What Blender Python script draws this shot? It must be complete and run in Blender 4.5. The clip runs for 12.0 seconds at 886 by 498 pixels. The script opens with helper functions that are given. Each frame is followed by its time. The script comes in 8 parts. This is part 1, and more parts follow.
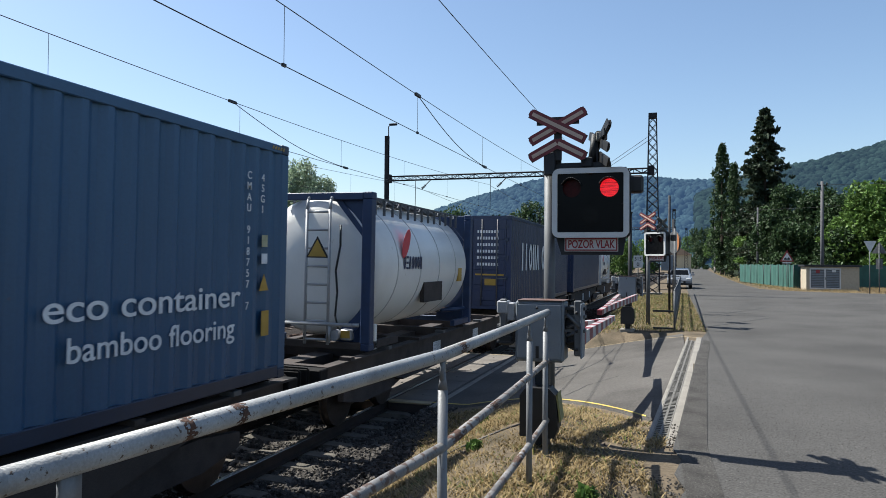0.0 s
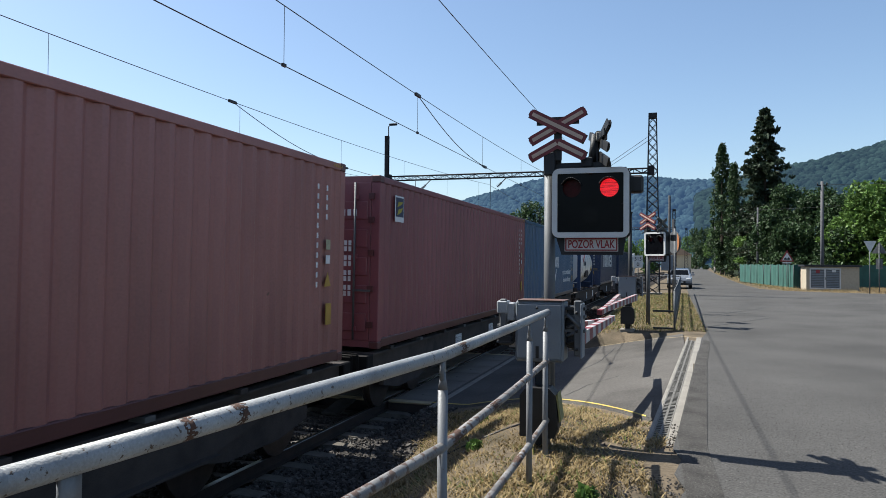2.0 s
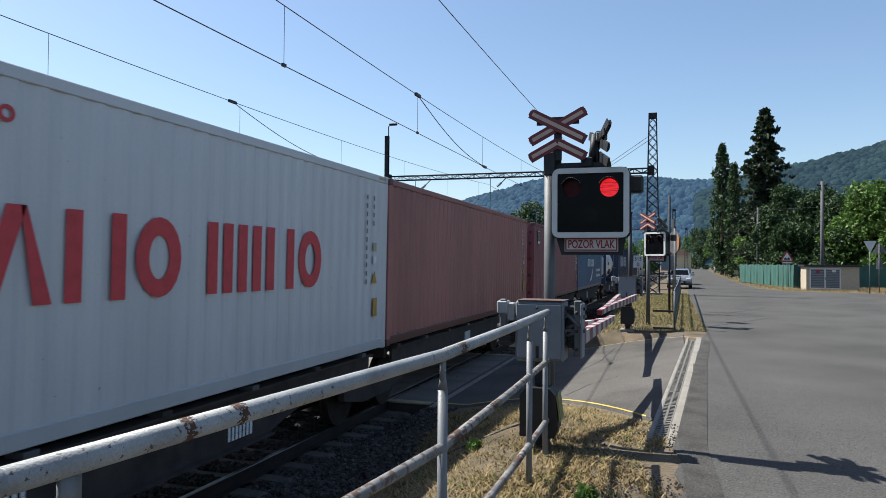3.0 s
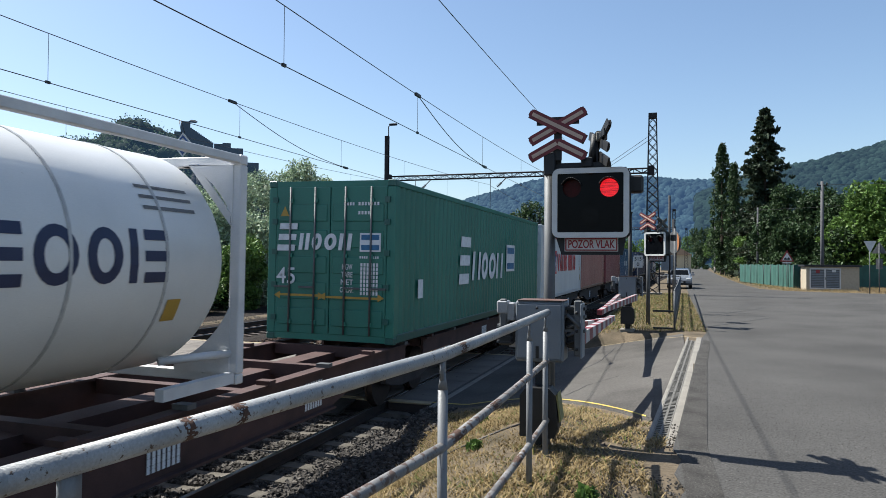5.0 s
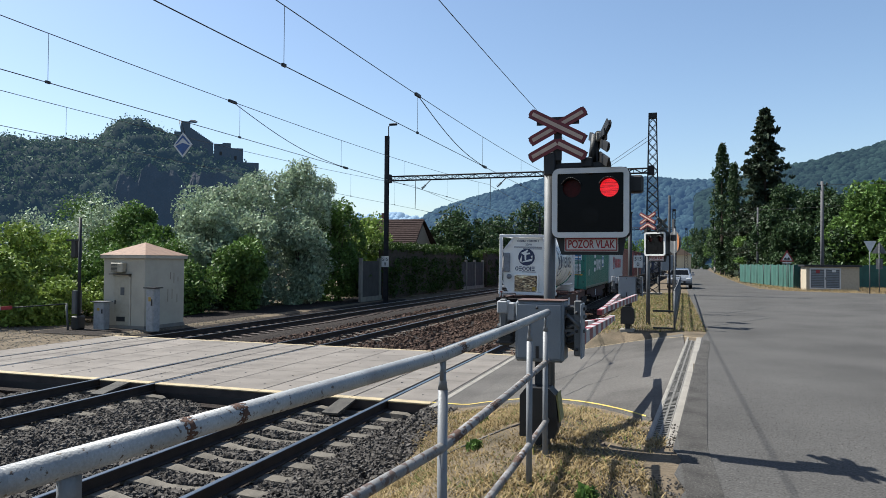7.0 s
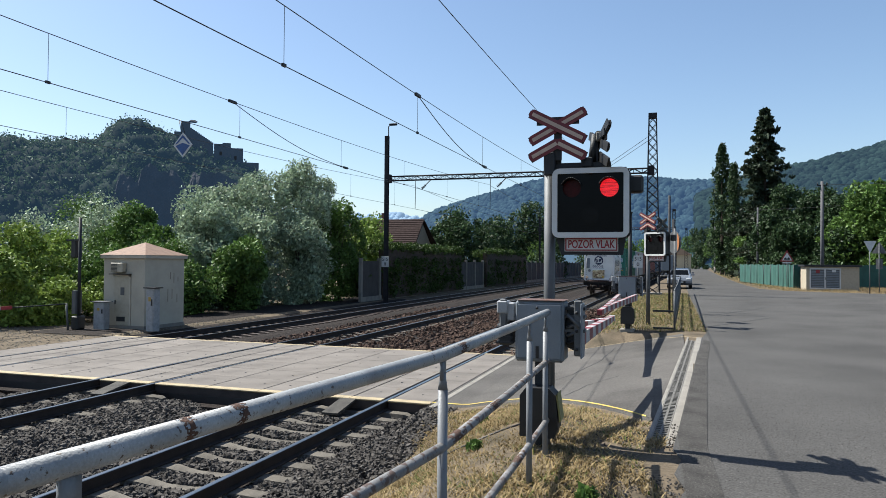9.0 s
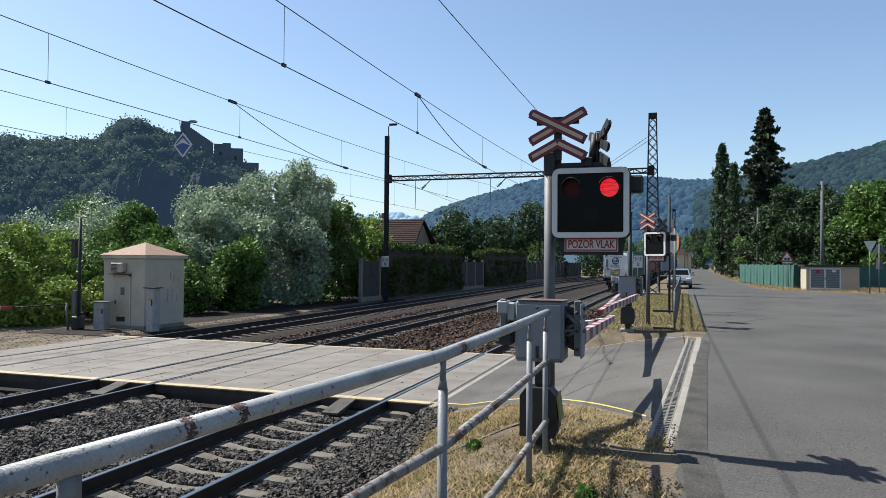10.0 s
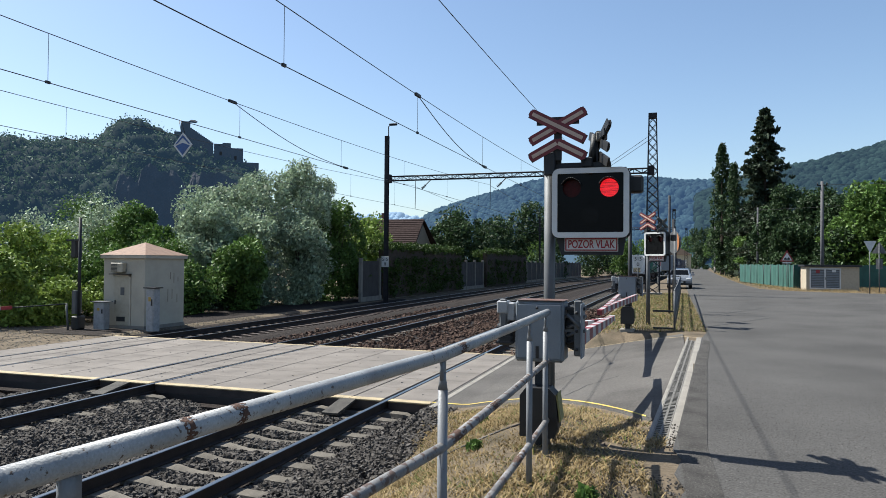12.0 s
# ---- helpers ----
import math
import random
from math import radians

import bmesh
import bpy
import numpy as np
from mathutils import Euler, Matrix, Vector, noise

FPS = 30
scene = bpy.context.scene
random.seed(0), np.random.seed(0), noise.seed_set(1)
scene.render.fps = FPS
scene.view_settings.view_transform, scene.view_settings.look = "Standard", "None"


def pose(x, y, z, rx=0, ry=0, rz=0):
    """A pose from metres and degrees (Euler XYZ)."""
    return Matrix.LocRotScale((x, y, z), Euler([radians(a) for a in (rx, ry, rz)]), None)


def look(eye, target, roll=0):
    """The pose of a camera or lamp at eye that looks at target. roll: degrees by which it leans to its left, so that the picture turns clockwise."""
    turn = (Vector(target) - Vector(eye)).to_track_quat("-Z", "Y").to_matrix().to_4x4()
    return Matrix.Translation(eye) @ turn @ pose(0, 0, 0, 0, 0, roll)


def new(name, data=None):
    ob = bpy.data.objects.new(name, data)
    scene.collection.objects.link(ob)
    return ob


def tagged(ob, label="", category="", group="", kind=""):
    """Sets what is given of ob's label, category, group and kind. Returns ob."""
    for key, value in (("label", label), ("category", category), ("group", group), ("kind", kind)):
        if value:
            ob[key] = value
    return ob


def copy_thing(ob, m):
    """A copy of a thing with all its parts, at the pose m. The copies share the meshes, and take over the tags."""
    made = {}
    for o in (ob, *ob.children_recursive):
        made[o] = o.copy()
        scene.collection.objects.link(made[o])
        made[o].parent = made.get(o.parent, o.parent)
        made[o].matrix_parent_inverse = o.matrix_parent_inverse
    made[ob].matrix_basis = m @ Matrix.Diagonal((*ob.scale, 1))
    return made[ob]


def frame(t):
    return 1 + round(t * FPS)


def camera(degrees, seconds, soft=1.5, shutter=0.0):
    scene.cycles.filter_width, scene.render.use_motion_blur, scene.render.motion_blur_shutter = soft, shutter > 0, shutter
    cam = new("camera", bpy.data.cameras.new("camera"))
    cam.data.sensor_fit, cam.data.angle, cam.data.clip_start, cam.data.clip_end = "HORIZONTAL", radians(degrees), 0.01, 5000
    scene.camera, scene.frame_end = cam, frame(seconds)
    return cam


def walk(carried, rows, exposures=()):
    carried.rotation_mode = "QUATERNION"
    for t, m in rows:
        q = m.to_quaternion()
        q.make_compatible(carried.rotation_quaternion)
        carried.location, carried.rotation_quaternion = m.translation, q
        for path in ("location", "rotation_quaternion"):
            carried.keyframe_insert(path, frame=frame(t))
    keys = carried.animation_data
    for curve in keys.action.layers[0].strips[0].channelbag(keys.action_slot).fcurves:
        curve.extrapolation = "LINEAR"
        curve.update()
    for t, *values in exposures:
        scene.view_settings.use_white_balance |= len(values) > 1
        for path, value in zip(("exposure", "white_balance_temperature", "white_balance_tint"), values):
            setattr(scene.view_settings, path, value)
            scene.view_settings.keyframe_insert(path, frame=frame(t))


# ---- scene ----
# Axes: y runs along the tracks, x to the road side, z = 0 at rail head.
EYE = Vector((0.0, 0.0, 2.608))
AIM = EYE + Vector((-0.3083, 0.9511, 0.01882))
cam = camera(64.42, 12.0, soft=0.8, shutter=0.05)
walk(cam, [(0.0, look(EYE, AIM, 0.431)), (12.0, look(EYE, AIM, 0.431))], exposures=[(0.0, 1.07, 6300, 8), (12.0, 1.07, 6300, 8)])

# ---- light ----
SUN_EL, SUN_FROM = 53.0, (-1.0, 0.12)          # degrees up; where the sun stands, seen from above
world = bpy.data.worlds.new("sky")
scene.world = world
world.use_nodes = True
wt = world.node_tree
sky = wt.nodes.new("ShaderNodeTexSky")
sky.sky_type = "NISHITA"
sky.sun_disc = False
sky.sun_elevation = radians(SUN_EL)
sky.sun_rotation = math.atan2(SUN_FROM[0], SUN_FROM[1])
sky.air_density, sky.dust_density, sky.ozone_density = 1.0, 1.0, 2.0
wt.links.new(sky.outputs[0], wt.nodes["Background"].inputs[0])
wt.nodes["Background"].inputs[1].default_value = 0.079
sun = new("sun", bpy.data.lights.new("sun", "SUN"))
sun.data.energy, sun.data.angle, sun.data.color = 5.0, radians(0.53), (1.0, 0.95, 0.87)
_s = Vector((SUN_FROM[0], SUN_FROM[1], 0)).normalized() * math.cos(radians(SUN_EL)) + Vector((0, 0, math.sin(radians(SUN_EL))))
sun.matrix_world = look(_s * 60, (0, 0, 0))

# ---- materials ----
MATS = {}


def mat(name, color, rough=0.7, metal=0.0, scale=6.0, vary=0.25, bump=0.15, fine=90.0, tint=None, spots=0.0, spot_color=(0.112, 0.042, 0.014), spot_scale=5.0, rand=0.0, emit=0.0, coat=0.0, streak=0.0, bump_dist=0.01, air=None, spec=0.5, grain=None):
    """A surface: base colour, broad stains, fine grain, rust or dirt spots with a shape of their own."""
    if name in MATS:
        return MATS[name]
    m = bpy.data.materials.new(name)
    m.use_nodes = True
    nt = m.node_tree
    N, L = nt.nodes.new, nt.links.new
    b = nt.nodes["Principled BSDF"]
    b.inputs["Roughness"].default_value, b.inputs["Metallic"].default_value = rough, metal
    b.inputs["Coat Weight"].default_value = coat
    tc = N("ShaderNodeTexCoord")
    big, fin = N("ShaderNodeTexNoise"), N("ShaderNodeTexNoise")
    big.inputs["Scale"].default_value, big.inputs["Detail"].default_value = scale, 5
    fin.inputs["Scale"].default_value, fin.inputs["Detail"].default_value = fine, 3
    for n in (big, fin):
        L(tc.outputs["Object"], n.inputs["Vector"])
    if streak:
        mp = N("ShaderNodeMapping")
        mp.inputs["Scale"].default_value = (1, 1, streak)
        L(tc.outputs["Object"], mp.inputs["Vector"])
        L(mp.outputs[0], big.inputs["Vector"])
    c2 = tint or tuple(c * (1 - vary) for c in color)
    c3 = tuple(min(1, c * (1 + vary * 0.6)) for c in color)
    ramp = N("ShaderNodeValToRGB")
    ramp.color_ramp.elements[0].position, ramp.color_ramp.elements[0].color = 0.3, (*c2, 1)
    ramp.color_ramp.elements[1].position, ramp.color_ramp.elements[1].color = 0.7, (*c3, 1)
    e = ramp.color_ramp.elements.new(0.5)
    e.color = (*color, 1)
    L(big.outputs["Fac"], ramp.inputs[0])
    out = ramp.outputs[0]
    g = N("ShaderNodeMix")
    g.data_type, g.blend_type = "RGBA", "MULTIPLY"
    g.inputs["Factor"].default_value = min(0.9, vary * 1.2) if grain is None else grain
    gr = N("ShaderNodeValToRGB")
    gr.color_ramp.elements[0].position, gr.color_ramp.elements[0].color = 0.3, (0.45, 0.45, 0.45, 1)
    gr.color_ramp.elements[1].position = 0.65
    L(fin.outputs["Fac"], gr.inputs[0])
    L(out, g.inputs["A"])
    L(gr.outputs[0], g.inputs["B"])
    out = g.outputs["Result"]
    if rand:
        oi, ge = N("ShaderNodeObjectInfo"), N("ShaderNodeNewGeometry")
        ad = N("ShaderNodeMath")
        ad.operation = "ADD"
        L(oi.outputs["Random"], ad.inputs[0])
        L(ge.outputs["Random Per Island"], ad.inputs[1])
        fr = N("ShaderNodeMath")
        fr.operation = "FRACT"
        L(ad.outputs[0], fr.inputs[0])
        mr = N("ShaderNodeMapRange")
        mr.inputs["To Min"].default_value, mr.inputs["To Max"].default_value = 1 - rand, 1 + rand * 0.7
        L(fr.outputs[0], mr.inputs["Value"])
        hv = N("ShaderNodeHueSaturation")
        L(mr.outputs[0], hv.inputs["Value"])
        L(out, hv.inputs["Color"])
        out = hv.outputs[0]
    if spots:
        sp = N("ShaderNodeTexNoise")
        sp.inputs["Scale"].default_value, sp.inputs["Detail"].default_value, sp.inputs["Roughness"].default_value = spot_scale, 8, 0.65
        L(tc.outputs["Object"], sp.inputs["Vector"])
        sr = N("ShaderNodeValToRGB")
        sr.color_ramp.elements[0].position, sr.color_ramp.elements[1].position = 0.70 - spots * 0.2, 0.735 - spots * 0.2
        L(sp.outputs["Fac"], sr.inputs[0])
        mx = N("ShaderNodeMix")
        mx.data_type = "RGBA"
        L(sr.outputs[0], mx.inputs["Factor"])
        L(out, mx.inputs["A"])
        mx.inputs["B"].default_value = (*spot_color, 1)
        out = mx.outputs["Result"]
    L(out, b.inputs["Base Color"])
    b.inputs["Specular IOR Level"].default_value = spec
    # air: distance haze put in as a flat bluish emission.
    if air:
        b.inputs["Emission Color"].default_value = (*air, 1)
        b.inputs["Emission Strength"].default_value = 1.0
    if emit:
        L(out, b.inputs["Emission Color"])
        b.inputs["Emission Strength"].default_value = emit
    if bump:
        bu = N("ShaderNodeBump")
        bu.inputs["Strength"].default_value, bu.inputs["Distance"].default_value = bump, bump_dist
        L(fin.outputs["Fac"], bu.inputs["Height"])
        L(bu.outputs[0], b.inputs["Normal"])
    MATS[name] = m
    return m


def leafmat(name, color, rand=0.45, air=None):
    """Foliage: each leaf its own shade, thin enough to let some light through."""
    if name in MATS:
        return MATS[name]
    m = mat(name, color, rough=0.55, spec=0.05 if air else 0.18, scale=0.6, vary=0.3, bump=0, fine=8, rand=rand, air=air)
    nt = m.node_tree
    b, o = nt.nodes["Principled BSDF"], nt.nodes["Material Output"]
    tr, mx = nt.nodes.new("ShaderNodeBsdfTranslucent"), nt.nodes.new("ShaderNodeMixShader")
    src = b.inputs["Base Color"].links[0].from_socket
    nt.links.new(src, tr.inputs["Color"])
    mx.inputs[0].default_value = 0.2
    nt.links.new(b.outputs[0], mx.inputs[1])
    nt.links.new(tr.outputs[0], mx.inputs[2])
    nt.links.new(mx.outputs[0], o.inputs["Surface"])
    return m


M_ASPHALT = mat("asphalt", (0.077, 0.0745, 0.071), spec=0.15, rough=0.9, scale=0.45, vary=0.26, bump=0.6, fine=48, grain=0.85, spots=0.4, spot_color=(0.1155, 0.1106, 0.1022), spot_scale=38)
M_RAMP = mat("ramp_asphalt", (0.098, 0.092, 0.085), spec=0.15, rough=0.9, scale=0.8, vary=0.3, bump=0.9, fine=38, grain=0.8, spots=0.2, spot_color=(0.063, 0.0595, 0.056), spot_scale=1.4)
M_DIRT = mat("dry_ground", (0.12, 0.095, 0.066), spec=0.15, rough=0.95, scale=1.3, vary=0.5, bump=0.6, fine=25, tint=(0.0665, 0.056, 0.0385), bump_dist=0.03)
M_STONE = mat("ballast_stone", (0.078, 0.071, 0.064), spec=0.15, rough=0.9, scale=14, vary=0.35, bump=0.4, fine=60, rand=0.55)
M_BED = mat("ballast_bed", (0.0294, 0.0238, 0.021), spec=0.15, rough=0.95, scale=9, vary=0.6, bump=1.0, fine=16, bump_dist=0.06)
M_PANEL = mat("crossing_panel", (0.168, 0.152, 0.136), spec=0.15, rough=0.85, scale=1.2, vary=0.25, bump=0.3, fine=50, rand=0.12, grain=0.4, spots=0.36, spot_color=(0.1295, 0.1106, 0.0896), spot_scale=1.3)
M_YELLOW = mat("road_yellow", (0.434, 0.329, 0.07), rough=0.8, scale=3, vary=0.3, bump=0.3, spots=0.3, spot_color=(0.21, 0.182, 0.126), spot_scale=12)
M_CREAM = mat("edge_cream", (0.35, 0.28, 0.168), rough=0.8, scale=3, vary=0.3, bump=0.3, spots=0.2, spot_color=(0.21, 0.182, 0.14), spot_scale=9)
M_RAILSIDE = mat("rail_side", (0.0315, 0.0224, 0.0182), rough=0.75, metal=0.3, scale=5, vary=0.4)
M_RAILHEAD = mat("rail_head", (0.30, 0.29, 0.28), rough=0.28, metal=1.0, scale=3, vary=0.15, bump=0.03)
M_SLEEPER = mat("sleeper_concrete", (0.13, 0.118, 0.1), spec=0.15, rough=0.9, scale=4, vary=0.35, bump=0.4, rand=0.2)
M_CONCRETE = mat("concrete", (0.203, 0.189, 0.1645), rough=0.9, scale=2.5, vary=0.25, bump=0.4)
M_GALV = mat("galvanised_steel", (0.1, 0.105, 0.11), rough=0.62, metal=0.4, scale=5, vary=0.18, bump=0.08)
M_RAILPAINT = mat("chipped_white_paint", (0.28, 0.287, 0.287), rough=0.5, scale=5, vary=0.3, bump=0.2, fine=120, spots=0.52, spot_color=(0.06, 0.042, 0.03), spot_scale=42)
M_RUST = mat("rust", (0.0735, 0.035, 0.021), rough=0.9, scale=20, vary=0.5, bump=0.5)
M_GREYPAINT = mat("grey_paint", (0.147, 0.168, 0.189), rough=0.5, scale=2.5, vary=0.14, bump=0.1)
M_DARKGREY = mat("dark_grey_paint", (0.0245, 0.0266, 0.0294), spec=0.25, rough=0.55, scale=4, vary=0.25)
M_BLACK = mat("black_matt", (0.0084, 0.0084, 0.0091), rough=0.55, scale=5, vary=0.3)
M_BLACKGLOSS = mat("black_gloss", (0.0042, 0.0049, 0.0063), spec=0.08, rough=0.2, scale=5, vary=0.2, bump=0.02)
M_WHITE = mat("white_paint", (0.518, 0.518, 0.504), rough=0.5, scale=4, vary=0.12, bump=0.05)
M_RED = mat("signal_red", (0.238, 0.0154, 0.0196), rough=0.5, scale=5, vary=0.2)
M_DIMRED = mat("dull_red_lens", (0.049, 0.0028, 0.0042), spec=0.12, rough=0.3, scale=60, vary=0.4)
M_GLOW = mat("lit_red_lens", (0.63, 0.0084, 0.0154), rough=0.3, scale=9, vary=0.8, bump=0, emit=0.62, streak=7.0, fine=120)
M_BROWN = mat("rust_brown_frame", (0.0595, 0.028, 0.0245), rough=0.8, scale=2.5, vary=0.4, spots=0.1)
M_UNDER = mat("underframe_dark", (0.042, 0.032, 0.028), rough=0.85, scale=3, vary=0.5)
M_HUT = mat("hut_plaster", (0.42, 0.385, 0.31), rough=0.9, scale=1.5, vary=0.12, bump=0.2)
M_HUTROOF = mat("hut_roof", (0.21, 0.133, 0.091), rough=0.8, scale=5, vary=0.2)
M_WIRE = mat("wire", (0.035, 0.035, 0.035), rough=0.5, metal=0.4)
M_MAST = mat("mast_steel", (0.026, 0.026, 0.029), rough=0.6, spec=0.15, scale=3, vary=0.3)
M_BARK = mat("bark", (0.049, 0.035, 0.0245), rough=0.95, scale=6, vary=0.5, bump=0.6, fine=30)
M_WOOD = mat("far_ground", (0.035, 0.049, 0.0175), rough=0.95, scale=0.02, vary=0.4, bump=0)


# ---- helpers for building ----
def link_mesh(name, bm, material, parent=None, label="", smooth=False):
    me = bpy.data.meshes.new(name)
    bm.to_mesh(me)
    bm.free()
    if smooth:
        me.polygons.foreach_set("use_smooth", [True] * len(me.polygons))
    me.materials.append(material)
    ob = new(name, me)
    if parent:
        ob.parent = parent
    if label:
        ob["label"] = label
    return ob


def part(name, bm, material, parent, label="", smooth=False):
    return link_mesh(name, bm, material, parent, label, smooth)


def again(ob, m, parent=None):
    """Another object on the same mesh."""
    o = bpy.data.objects.new(ob.name.split(".")[0], ob.data)
    scene.collection.objects.link(o)
    o.parent = parent or ob.parent
    o.matrix_basis = m
    return o


def thing(name, m=None, label="", category="", group="", kind=""):
    ob = new(name)
    ob.empty_display_size = 0.2
    if m is not None:
        ob.matrix_basis = m
    return tagged(ob, label, category, group, kind)


def box(bm, x0, x1, y0, y1, z0, z1, bevel=0.0, m=None):
    r = bmesh.ops.create_cube(bm, size=1.0)
    vs = r["verts"]
    mm = Matrix.Translation(((x0 + x1) / 2, (y0 + y1) / 2, (z0 + z1) / 2)) @ Matrix.Diagonal((abs(x1 - x0), abs(y1 - y0), abs(z1 - z0), 1))
    bmesh.ops.transform(bm, matrix=(m @ mm) if m is not None else mm, verts=vs)
    if bevel:
        es = list({e for v in vs for e in v.link_edges})
        bmesh.ops.bevel(bm, geom=es, offset=bevel, segments=1, affect="EDGES", profile=0.7)
    return bm


def tube(bm, a, b, r0, r1=None, n=10, caps=True):
    a, b = Vector(a), Vector(b)
    d = b - a
    r = bmesh.ops.create_cone(bm, cap_ends=caps, segments=n, radius1=r0, radius2=r0 if r1 is None else r1, depth=d.length)
    m = Matrix.Translation((a + b) / 2) @ d.to_track_quat("Z", "Y").to_matrix().to_4x4()
    bmesh.ops.transform(bm, matrix=m, verts=r["verts"])
    return bm


def bmnew():
    return bmesh.new()


def boxpart(name, dims, material, parent, label="", bevel=0.0, m=None):
    return part(name, box(bmnew(), *dims, bevel=bevel, m=m), material, parent, label)


def tubepart(name, a, b, r, material, parent, label="", r1=None, n=12):
    return part(name, tube(bmnew(), a, b, r, r1, n), material, parent, label, smooth=True)


def polyplate(bm, pts, thick, m):
    """A flat plate from an outline in its own x-y plane, thickened along z, placed by m."""
    lo = [bm.verts.new(m @ Vector((x, y, 0))) for x, y in pts]
    hi = [bm.verts.new(m @ Vector((x, y, thick))) for x, y in pts]
    n = len(pts)
    bm.faces.new(hi)
    bm.faces.new(lo[::-1])
    for i in range(n):
        bm.faces.new((lo[i], lo[(i + 1) % n], hi[(i + 1) % n], hi[i]))
    return bm


def arrays(name, V, F, material, parent=None, label="", smooth=False):
    me = bpy.data.meshes.new(name)
    me.from_pydata(V.tolist() if hasattr(V, "tolist") else V, [], F.tolist() if hasattr(F, "tolist") else F)
    me.materials.append(material)
    if smooth:
        me.polygons.foreach_set("use_smooth", [True] * len(me.polygons))
    ob = new(name, me)
    if parent:
        ob.parent = parent
    if label:
        ob["label"] = label
    return ob


def lettering(name, text, size, material, parent, m, label="", width=None, bold=0.008):
    """Built-in font, turned into a thin mesh; m places its middle, letters in its x-y plane."""
    cu = bpy.data.curves.new(name, "FONT")
    cu.body, cu.size, cu.align_x, cu.align_y, cu.extrude = text, size, "CENTER", "CENTER", 0.002
    cu.offset = size * bold
    tmp = bpy.data.objects.new(name, cu)
    scene.collection.objects.link(tmp)
    bpy.context.view_layer.update()
    me = bpy.data.meshes.new_from_object(tmp)
    bpy.data.objects.remove(tmp)
    if width:
        w = max(v.co.x for v in me.vertices) - min(v.co.x for v in me.vertices)
        me.transform(Matrix.Diagonal((width / w, 1, 1, 1)))
    me.materials.clear()
    me.materials.append(material)
    me.transform(m)
    ob = new(name, me)
    ob.parent = parent
    if label:
        ob["label"] = label
    return ob


# Planes to write on: the side that faces +x, and the end that faces -y.
def on_side(x, y, z):
    return Matrix.Translation((x, y, z)) @ Matrix(((0, 0, 1, 0), (1, 0, 0, 0), (0, 1, 0, 0), (0, 0, 0, 1)))


def on_end(x, y, z):
    return Matrix.Translation((x, y, z)) @ Matrix(((1, 0, 0, 0), (0, 0, -1, 0), (0, 1, 0, 0), (0, 0, 0, 1)))


def track_x(x0, y):
    """Centre line: straight, then a very wide bend to the right."""
    return x0 + (max(0.0, y - 25.0) ** 2) / 4400.0


def track_turn(y):
    return -math.degrees(math.atan(max(0.0, y - 25.0) / 2200.0))


X1, X2, X3 = -5.861, -11.18, -16.32
PLATEAU = 0.76                                  # the road lies this much above the rails
CROSS0, CROSS1 = 12.3, 19.65                    # the level crossing, along y


def flare_y(x):
    """Near edge of the ramp: it widens towards the road."""
    f = min(1.0, max(0.0, (x + 3.2) / 2.9))
    return CROSS0 + 0.05 - 3.0 * f ** 2.0


def ramp_z(x):
    return min(PLATEAU, max(-0.03, 0.2 * (x + 3.4)))


def ground_z(x, y):
    """Tracks lie low; a bank rises to the road on one side, gardens on the other."""
    def ss(a, b, v):
        t = min(1, max(0, (v - a) / (b - a)))
        return t * t * (3 - 2 * t)
    yb = flare_y(x)
    k = ss(yb - 3.0, yb, y) * (1 - ss(CROSS1, CROSS1 + 1.0, y))
    near = ss(-4.9, -4.1, x)
    k = k * near + ss(CROSS0 + 0.1, CROSS0 + 0.5, y) * (1 - ss(CROSS1, CROSS1 + 1.0, y)) * (1 - near)
    low = -0.42 * (1 - k) - 0.06 * k
    shift = min(max(0.0, y - 25.0) ** 2 / 4400.0, 3)
    bank = low + (PLATEAU - low) * ss(-4.2, -1.3, x - shift)
    z = bank * (1 - k) + (ramp_z(x) if x > -4.2 else low) * k
    left = 1 - ss(-19.0, -17.9, x - shift)
    return z * (1 - left) + left * -0.08


# ---- ground, road, crossing ----
def ground_sheet():
    xs = [-4000, -1500, -600, -250, -120, -70, -45, -32, -25, -21] + [round(-20 + 0.5 * i, 2) for i in range(30)] + [round(-5 + 0.2 * i, 2) for i in range(31)] + [1.6, 2.5, 5, 9, 15, 25, 45, 80, 150, 400, 1500, 4000]
    ys = [-4000, -1000, -200, -60, -20, -8, -3] + [round(-1 + 0.5 * i, 2) for i in range(18)] + [round(8 + 0.25 * i, 2) for i in range(60)] + [round(23 + 0.5 * i, 2) for i in range(12)] + [29.5, 32, 35, 40, 46, 53, 60, 70, 80, 95, 110, 130, 160, 200, 260, 400, 900, 4000]
    V, F = [], []
    for j, y in enumerate(ys):
        for i, x in enumerate(xs):
            n = 0.05 * noise.noise((x * 0.8, y * 0.8, 0)) if -5 < x < 0.2 and -2 < y < 60 and not (flare_y(x) - 0.6 < y < CROSS1 + 0.6) else 0.0
            V.append((x, y, ground_z(x, min(y, 180.0)) + n))
    w = len(xs)
    for j in range(len(ys) - 1):
        for i in range(w - 1):
            F.append((j * w + i, j * w + i + 1, (j + 1) * w + i + 1, (j + 1) * w + i))
    g = arrays("ground", V, F, M_DIRT, smooth=True)
    return tagged(g, "dry earth ground with sparse yellowed grass", "ground", kind="structure")


